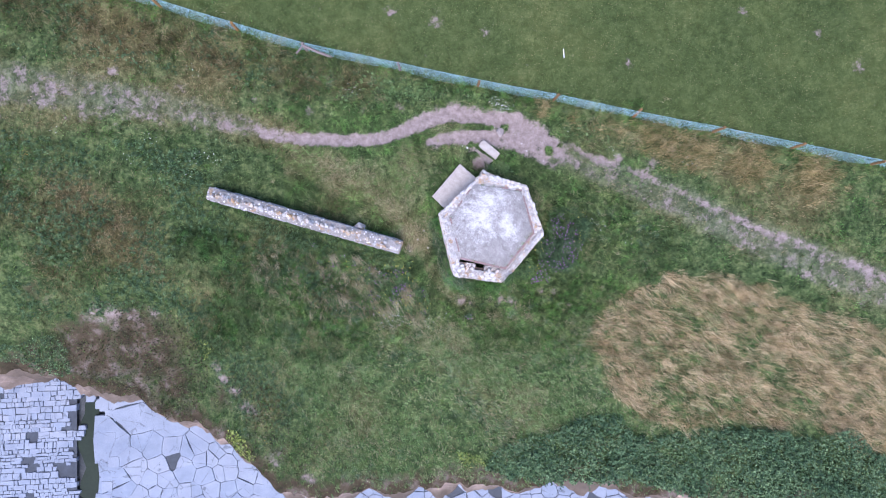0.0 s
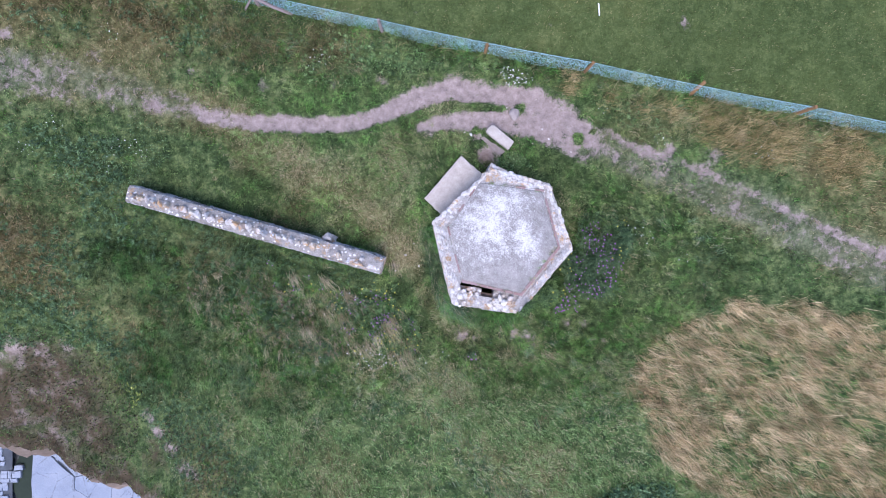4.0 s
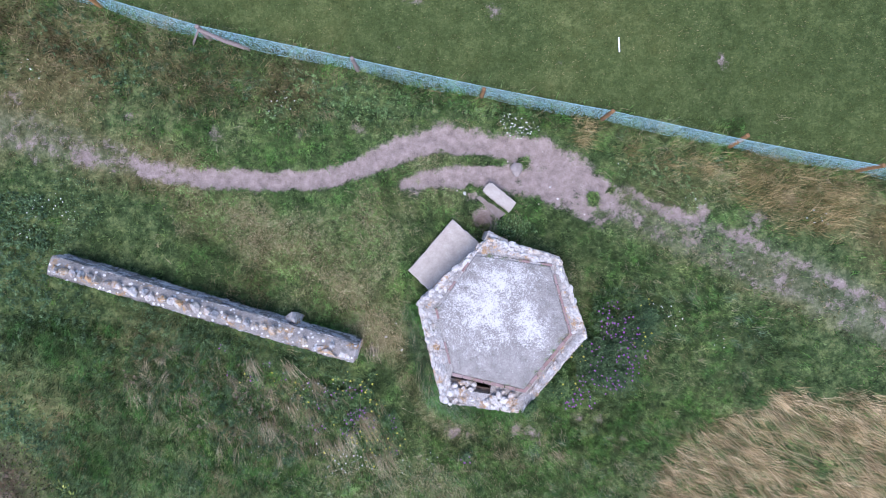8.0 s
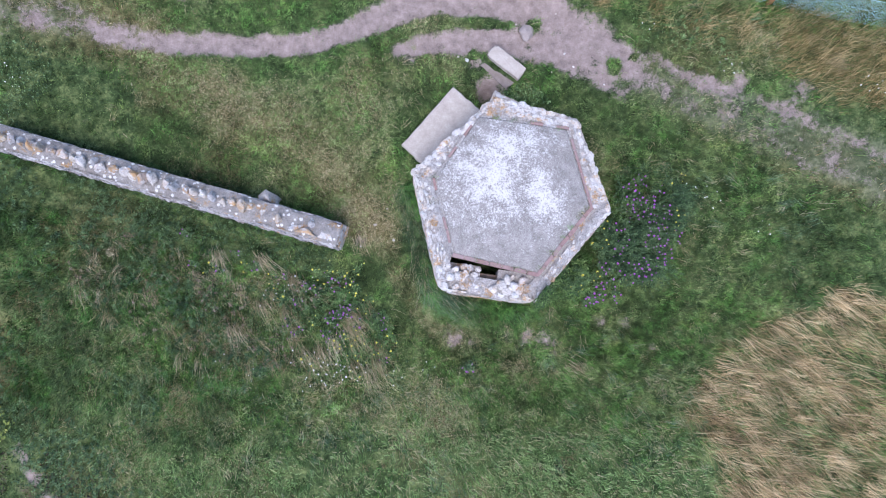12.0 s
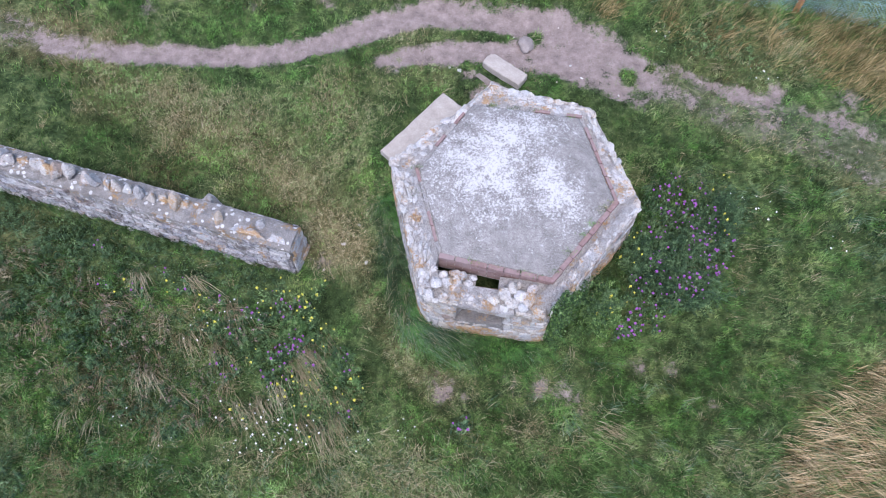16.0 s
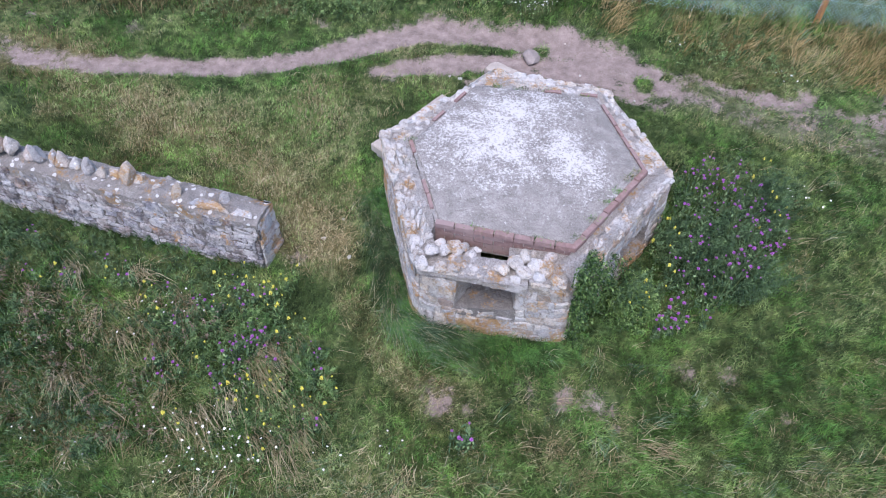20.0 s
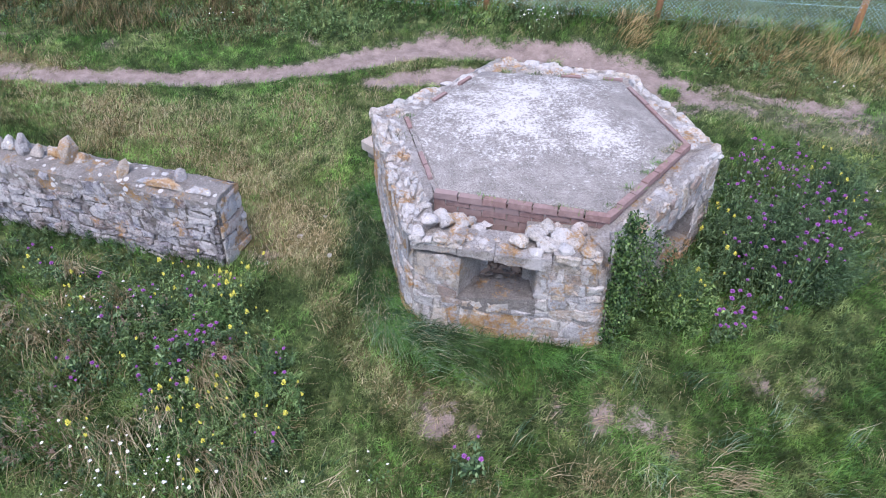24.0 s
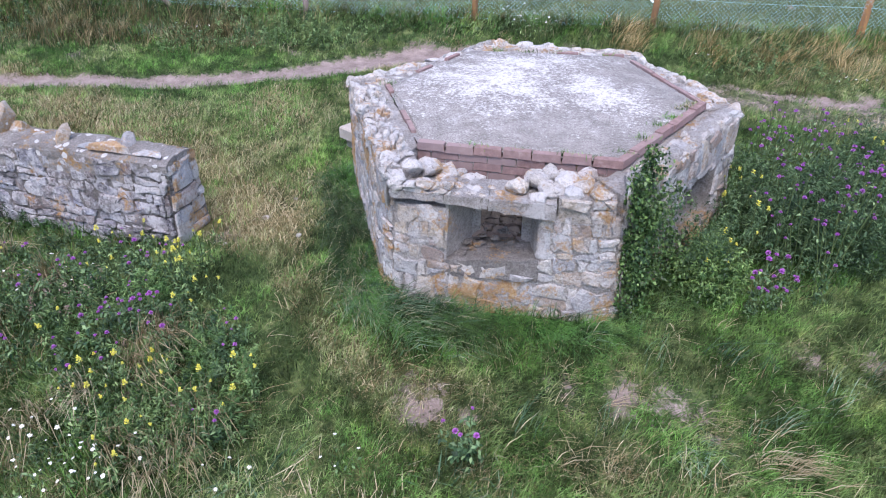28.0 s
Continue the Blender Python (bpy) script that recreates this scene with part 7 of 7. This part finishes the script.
shoots("weed_shoots", [(-4.2, 5.75), (-1.0, 5.95), (1.0, 6.15), (3.4, 5.75), (5.4, 4.85), (6.9, 4.25), (6.7, 4.9), (4.2, 5.7), (1.2, 6.5), (-4.4, 7.3)], 1500, 22, .08, .28, .055, M_SHOOT, "leafy weeds on the bank below the fence", "weeds", 1.4)
shoots("weed_shoots", [(-18, 8.3), (-14, 7.7), (-10, 6.9), (-6, 6.2), (-4.2, 5.95), (-4.4, 7.2), (-8, 8.4), (-13, 9.7), (-18, 11)], 2600, 16, .08, .26, .06, M_KNAP, "low leafy weeds on the bank before the fence", "weeds", 1.2, .35)
shoots("weed_shoots", [(-18.5, 4.9), (-13, 4.4), (-9.8, 3.9), (-9.7, 1.2), (-8, .2), (-8.6, -2), (-10, -3), (-13, -2.6), (-18.5, -3.2)], 5200, 14, .08, .30, .07, M_KNAP, "dark leafy weeds on the western slope", "weeds", .9, .35, .08)
shoots("weed_shoots", [(-11.5, -2.8), (-8.8, -2.2), (-6.2, -3.2), (-5.2, -5.2), (-6.4, -7.5), (-8.4, -7.6), (-10.2, -5.6)], 2600, 12, .06, .24, .06, M_KNAP, "low dark herbs in the seaward turf", "weeds", .9, .35, .08)
shoots("bramble_shoots", SCRUB_S, 5200, 12, .15, .70, .10, M_SCRUB, "leafy bramble shoots on the clifftop scrub", "shrub", 1.1, .45, .12)
leaf_bank("ivy_bush", [(2.85, -1.2), (2.8, -.85), (3.2, -.45), (3.5, -.6), (3.45, -1.0), (3.1, -1.25)], 3600, .06, .55, .034, M_IVY, "low leafy bush against the ivy", "shrub", 3.0)
leaf_bank("bramble_scrub", SCRUB_S, 44000, .06, .62, .10, M_BRAMBLE, "dark green bramble scrub on the clifftop", "shrub", 1.5, .55, .5)
leaf_bank("weed_bank", [(-11.5, 4.4), (-9.0, 4.2), (-8.6, 3.2), (-9.6, 2.4), (-11.8, 2.6)], 5200, .04, .3, .05, M_KNAPLEAF, "dark leafy weeds at the end of the wall", "weeds", 2.2, .4, .7)
leaf_bank("weed_bank", [(-20, -4), (-17, -3.8), (-16.3, -4.6), (-17.2, -5.6), (-20, -5.4)], 5000, .1, .5, .075, M_KNAPLEAF, "green bush on the cliff edge", "weeds", 2.2, .5, .4)
leaf_bank("weed_bank", [(1.75, 3.5), (2.3, 3.6), (3.0, 3.0), (2.4, 2.95), (1.9, 3.15)], 1800, .1, .35, .05, M_WEED, "green weeds beside the doorway", "weeds")
leaf_bank("weed_bank", [(-3.5, 6.6), (-2.2, 6.4), (-.5, 6.15), (1.2, 6.0), (2.6, 6.0), (3.2, 5.75), (3, 6.1), (.5, 6.5), (-3.5, 7.2)], 3200, .04, .22, .05, M_WEED, "dark green weeds along the fence bank", "weeds", 2.6, .3)


leaf_bank("weed_bank", [(-4.2, 5.7), (-2.9, 5.55), (-1.0, 5.85), (.2, 6.1), (.2, 6.5), (-1.5, 6.6), (-3.2, 6.5), (-4.4, 6.3)], 4000, .03, .28, .042, M_WEED, "lush green weeds on the bank above the path", "weeds", 2.6, .35)
leaf_bank("weed_bank", [(4.9, 4.6), (5.6, 4.5), (6.8, 3.95), (7.2, 4.2), (5.6, 5.0), (4.6, 5.2)], 3500, .03, .25, .045, M_WEED, "green weeds beside the path", "weeds", 2.6, .35)


M_HEATH = leaf_material("brown_heath", (0.018, 0.016, 0.008), (0.064, 0.056, 0.025), (0.140, 0.160, 0.065))
M_LIME = leaf_material("yellow_green_herbs", (0.10, 0.16, 0.03), (0.22, 0.29, 0.06), (0.42, 0.46, 0.12))
leaf_bank("heath", [(-17, -3.4), (-14, -2.9), (-11, -3.0), (-10.6, -4.6), (-11.6, -6.8), (-13.2, -7.0), (-16, -6.0), (-17.5, -5.0)], 9000, .05, .3, .09, M_HEATH, "low brown heath on the crumbling cliff edge", "heath", 1.7, .4, .9)
leaf_bank("heath", [(-9.5, -5), (-7, -6.2), (-5.6, -8.5), (-6.2, -9.8), (-8.4, -8.6), (-10.4, -6.6)], 4000, .03, .22, .09, M_HEATH, "low brown heath on the crumbling cliff edge", "heath", 1.7, .4, .9)
leaf_bank("herb_patch", [(-9.6, -8.1), (-9.0, -8.0), (-8.1, -9.1), (-8.4, -9.4), (-9.3, -8.7)], 900, .05, .3, .09, M_LIME, "yellow-green herbs on the cliff edge", "herbs")
leaf_bank("herb_patch", [(-10.9, -4.0), (-10.2, -3.9), (-9.9, -4.6), (-10.5, -4.8)], 500, .05, .25, .08, M_LIME, "yellow-green herbs in the heath", "herbs")
leaf_bank("herb_patch", [(.6, -8.5), (1.6, -8.6), (1.9, -9.1), (.9, -9.2)], 700, .05, .3, .08, M_LIME, "yellow-green herbs in the seaward turf", "herbs")


def build_ivy():
    n = 15000
    a, e = Vector((2.40, -1.33)), Vector((3.98, .58))
    d = (e - a).normalized()
    out = Vector((d.y, -d.x))
    u = np.where(G.uniform(0, 1, n) < .62, np.abs(G.normal(.16, .24, n)), G.uniform(.3, 1.5, n))
    z = .1 + 1.62 * G.uniform(0, 1, n) ** .85
    keep = (z < 1.12 + .60 * np.exp(-((u - .26) / .20) ** 2) + .14 * np.sin(u * 23) + G.normal(0, .10, n)) & ((u < .85 - .25 * np.sin(z * 5)) | (z < .62 + .12 * np.sin(u * 9))) & (G.uniform(0, 1, n) < .45 + .55 * (np.sin(u * 17 + z * 9) > -.3))
    u, z = u[keep], z[keep]
    o = np.abs(G.normal(.05, .07, len(u))) - .05 * (z > 1.3)
    c = np.stack([a.x + d.x * u + out.x * o, a.y + d.y * u + out.y * o, z], 1)
    ivy = thing("ivy", (2.6, -1.15, .1), "green ivy climbing the corner of the pillbox", "ivy")
    me = leaves("foliage", c - np.array([2.6, -1.15, .1]), .031 * G.uniform(.5, 1.5, len(u)), M_IVY, G, 1.0, .8)
    part("foliage", me, ivy)
    for k in range(5):
        u0 = .06 + k * .11
        vs, fs = [], []
        for i in range(9):
            zz = .05 + i * .15
            q = a + d * (u0 + .05 * math.sin(i * 1.3 + k)) + out * .035
            r = .010 * (1 - i / 11)
            vs += [(q.x + r * math.cos(w), q.y + r * math.sin(w), zz) for w in (0, 1.57, 3.14, 4.71)]
            if i:
                fs += [(i * 4 - 4 + w, i * 4 - 4 + (w + 1) % 4, i * 4 + (w + 1) % 4, i * 4 + w) for w in range(4)]
        part("stem", mesh_of("stem", local(ivy, vs), fs, M_GREYWOOD), ivy, "woody brown stem")


build_ivy()


def stem_mesh(lines, r=.004):
    vs, fs = [], []
    for pts in lines:
        k = len(vs)
        for p in pts:
            vs += [p + Vector((r * math.cos(w), r * math.sin(w), 0)) for w in (0, 2.1, 4.2)]
        for i in range(len(pts) - 1):
            fs += [(k + i * 3 + q, k + i * 3 + (q + 1) % 3, k + i * 3 + 3 + (q + 1) % 3, k + i * 3 + 3 + q) for q in range(3)]
    return mesh_of("stem", vs, fs, M_STEM)


def head_mesh(name, kind, rng, material):
    """A flower head: a spike of small lipped blooms, a thistle-like tuft, or a flat cluster."""
    vs, fs = [], []

    def petal(p, d, l, w):
        s = d.cross(Vector((0, 0, 1)))
        s = (s.normalized() if s.length > .01 else Vector((1, 0, 0))) * w
        k = len(vs)
        vs.extend((p, p + d * l * .6 + s, p + d * l, p + d * l * .6 - s))
        fs.append((k, k + 1, k + 2, k + 3))
    if kind == "spike":
        for i in range(26):
            t = i / 26
            a = i * 2.4
            petal(Vector((rng.uniform(-.012, .012), rng.uniform(-.012, .012), .07 * t)), Vector((math.cos(a), math.sin(a), .6)).normalized(), .030 * (1.1 - .6 * t), .010)
    elif kind == "tuft":
        for i in range(30):
            a = i * 2.4
            e = 1.5 * (i / 30)
            petal(Vector((0, 0, .006)), Vector((math.cos(a) * math.sin(e + .15), math.sin(a) * math.sin(e + .15), math.cos(e))).normalized(), .026, .0055)
    else:
        for i in range(18):
            a, r = i * 2.4, .036 * math.sqrt(i / 18)
            p = Vector((r * math.cos(a), r * math.sin(a), .01 * rng.random()))
            for q in range(4):
                petal(p, Vector((math.cos(q * 1.57 + a), math.sin(q * 1.57 + a), .3)).normalized(), .013, .006)
    return mesh_of(name, vs, fs, material)


def wildflower(name, kind, high, count, material, rng, label, leafy=60, big=1.0):
    ob = thing(name, (0, 0, 0), label, "wildflower", name.replace("_", " ") + " plants")
    lines, tops = [], []
    for k in range(count):
        a = k * 2.4 + rng.random()
        r = .05 + .13 * rng.random()
        h = high * rng.uniform(.7, 1.1)
        end = Vector((r * math.cos(a), r * math.sin(a), h))
        lines.append([Vector((.01 * math.cos(a), .01 * math.sin(a), -.03)), end * .5 + Vector((0, 0, h * .08)), end])
        tops.append((end, a))
    stalks = [part("stem", stem_mesh([ln]), ob) for ln in lines]
    c = []
    for i in range(leafy):
        ln = lines[i % count]
        t = rng.uniform(.1, .85)
        q = ln[0].lerp(ln[2], t) + Vector((rng.gauss(0, .03), rng.gauss(0, .03), 0))
        c.append(q)
    part("leaves", leaves("leaves", np.array([tuple(q) for q in c]), np.full(leafy, .05), M_KNAPLEAF if kind == "tuft" else M_WEED, G, .6, .3 if kind == "spike" else .5), ob)
    heads = [head_mesh("flower_head", kind, rng, material) for _ in range(2)]
    for k, (p, a) in enumerate(tops):
        h = part("flower_head", heads[k % 2], stalks[k])
        h.location, h.rotation_euler, h.scale = p, (rng.uniform(-.3, .3), rng.uniform(-.3, .3), a), [big * rng.uniform(.5, 1.15) * {'flat': .32, 'spike': .72, 'tuft': .92}[kind]] * 3
    return ob


rng = random.Random(33)
Y1 = wildflower("yellow_toadflax", "spike", .40, 3, M_YELLOW, rng, "yellow toadflax spikes over narrow green leaves", 90)
P1 = wildflower("purple_knapweed", "tuft", .42, 3, M_PURPLE, rng, "purple knapweed heads on thin green stems", 60, 1.0)
W1 = wildflower("white_yarrow", "flat", .26, 4, M_WHITE, rng, "white yarrow clusters in the grass", 18)
W2 = wildflower("white_yarrow", "flat", .42, 9, M_WHITE, rng, "tall white yarrow clump on the bank above the path", 18, 1.1)
O1 = wildflower("ochre_ragwort", "flat", .32, 6, M_ORANGE, rng, "ochre yellow ragwort heads in rough grass", 24)
P2 = wildflower("purple_knapweed", "tuft", .86, 5, M_PURPLE, rng, "tall purple knapweed beside the pillbox", 60, 1.08)
Y2 = wildflower("yellow_toadflax", "spike", .62, 4, M_YELLOW, rng, "tall yellow toadflax beside the pillbox", 120)


def sow(proto, places, lift=0.0):
    """Plants at the places; the first is the one already built."""
    for k, (x, y) in enumerate(places):
        z = float(land(np.array(x), np.array(y))) + lift
        m = pose(x, y, z, rng.uniform(-8, 8), rng.uniform(-8, 8), rng.uniform(0, 360)) @ Matrix.Diagonal([rng.uniform(.85, 1.2)] * 3 + [1])
        if k == 0:
            proto.matrix_basis = m
        else:
            c = copy_thing(proto, m)
            c.scale = [rng.uniform(.85, 1.2)] * 3


sow(Y1, [(-3.22, -.8), (-3.08, -1.15), (-2.25, -.72), (-2.03, -.6), (-1.43, -.6), (-1.5, -1.0), (-1.19, -1.45), (-1.08, -1.28), (-2.32, -1.7), (-2.04, -2.28), (-1.72, -2.15), (-1.62, -2.2), (-1.31, -2.1), (-1.25, -2.15), (-1.34, -2.4), (-1.26, -2.6), (-.61, -2.15), (-.95, -2.37), (-.78, -2.53), (-1.64, -2.45), (-2.42, -2.6), (-1.48, -2.97), (-2.12, -1.05), (-1.36, -1.1), (-1.75, -.75), (-1.6, -.9), (-3.8, -.6), (-4.6, -.6)])
sow(P1, [(-1.62, -1.48), (-1.74, -1.52), (-1.58, -1.6), (-1.85, -1.58), (-1.95, -1.72), (-3.03, -.85), (-2.52, -1.02), (-2.32, -1.05), (-1.84, -1.06), (-1.52, -.88), (-2.66, -1.28), (-1.68, -1.55), (-1.72, -1.62), (-1.76, -1.65), (-1.89, -1.68), (-1.66, -1.38), (-1.92, -1.82), (-2.83, -2.1), (-2.92, -1.74), (-2.66, -1.98), (-2.09, -2.15), (-2.03, -2.03), (-1.69, -2.0), (-1.32, -1.78), (-.82, -1.64), (-.83, -1.88), (-.86, -2.6), (-1.8, -.8), (-2.01, -.86), (-3.6, -.5), (-4.1, -.3), (-4.4, -.7), (-5.2, .1), (-5.0, -.5), (1.09, -2.75), (1.14, -2.68)])
sow(W2, [(2.2, 5.68), (2.35, 5.75), (2.5, 5.66), (2.42, 5.58), (2.62, 5.72), (2.1, 5.8), (2.05, 5.92)])
sow(W1, [(5.0, 4.85), (-2.76, -2.55), (-2.27, -2.8), (-2.0, -2.6), (-2.26, -2.63), (-1.86, -2.76), (-1.7, -2.88), (-1.6, -2.94), (-1.53, -2.9), (-1.76, -3.02), (-2.02, -3.04), (-2.31, -3.02), (-2.16, -3.06), (-1.4, -2.84), (-2.83, -1.1), (-2.71, -.98), (-2.43, -.95), (-3.34, -1.35), (-2.6, -3.2), (-.58, -3.05), (.2, -2.8), (-2.9, -.9), (-3.3, -1.05), (-9.3, 3.7), (-9.5, 3.9), (-9.9, 3.8), (-10.1, 3.5), (-9.1, 3.5), (-10.3, 3.1), (-12, 4.55), (-11.7, 4.4), (-10.2, 7.3), (-10.0, 7.1), (-3.7, 6.6), (-3.5, 6.4), (-3.8, 6.2), (-12.8, 3.7), (-12.6, 3.6), (-15.7, 4.8), (6.7, 4.0), (7.0, 3.9), (9.9, 3.6), (10.2, 3.5), (5.9, 1.2), (6.2, 1.1), (7.5, .3), (-4.4, -2.7), (-3.7, -3.0), (6.4, .95)])
sow(O1, [(-16.9, 3.9), (-16.8, 3.75), (1.95, -6.6), (2.1, -6.8), (-7.4, -8.2), (1.0, -8.9), (1.3, -9.0)])
sow(P2, [(4.58, 1.24), (4.84, 1.36), (4.49, 1.0), (4.7, .97), (4.9, .9), (4.7, .78), (4.38, .74), (4.53, .53), (4.29, .29), (4.89, .47), (5.05, 1.09), (5.07, .24), (4.97, .31), (5.15, .0), (5.15, -.17), (5.32, -.22), (5.03, .1), (4.41, .06), (4.26, -.2), (3.95, -.5), (4.8, -.55), (4.96, -.45), (4.75, -.6), (4.95, -.62), (4.55, -.55), (4.05, -.68), (4.48, -.88), (4.12, -.95), (4.3, -1.1), (5.3, .4), (5.4, .1), (4.8, .1), (5.2, .7)])
P3 = wildflower("purple_knapweed", "tuft", .42, 4, M_PURPLE, rng, "purple knapweed leaning out below the bush", 60, 1.15)
sow(P3, [(3.87, -.95), (3.73, -1.17), (3.82, -1.22), (3.62, -1.3), (3.95, -1.1)])
sow(Y2, [(3.92, .38), (3.85, -.02), (3.70, -.75), (3.46, -1.02), (5.49, .67), (5.54, .3), (5.6, 1.35)])
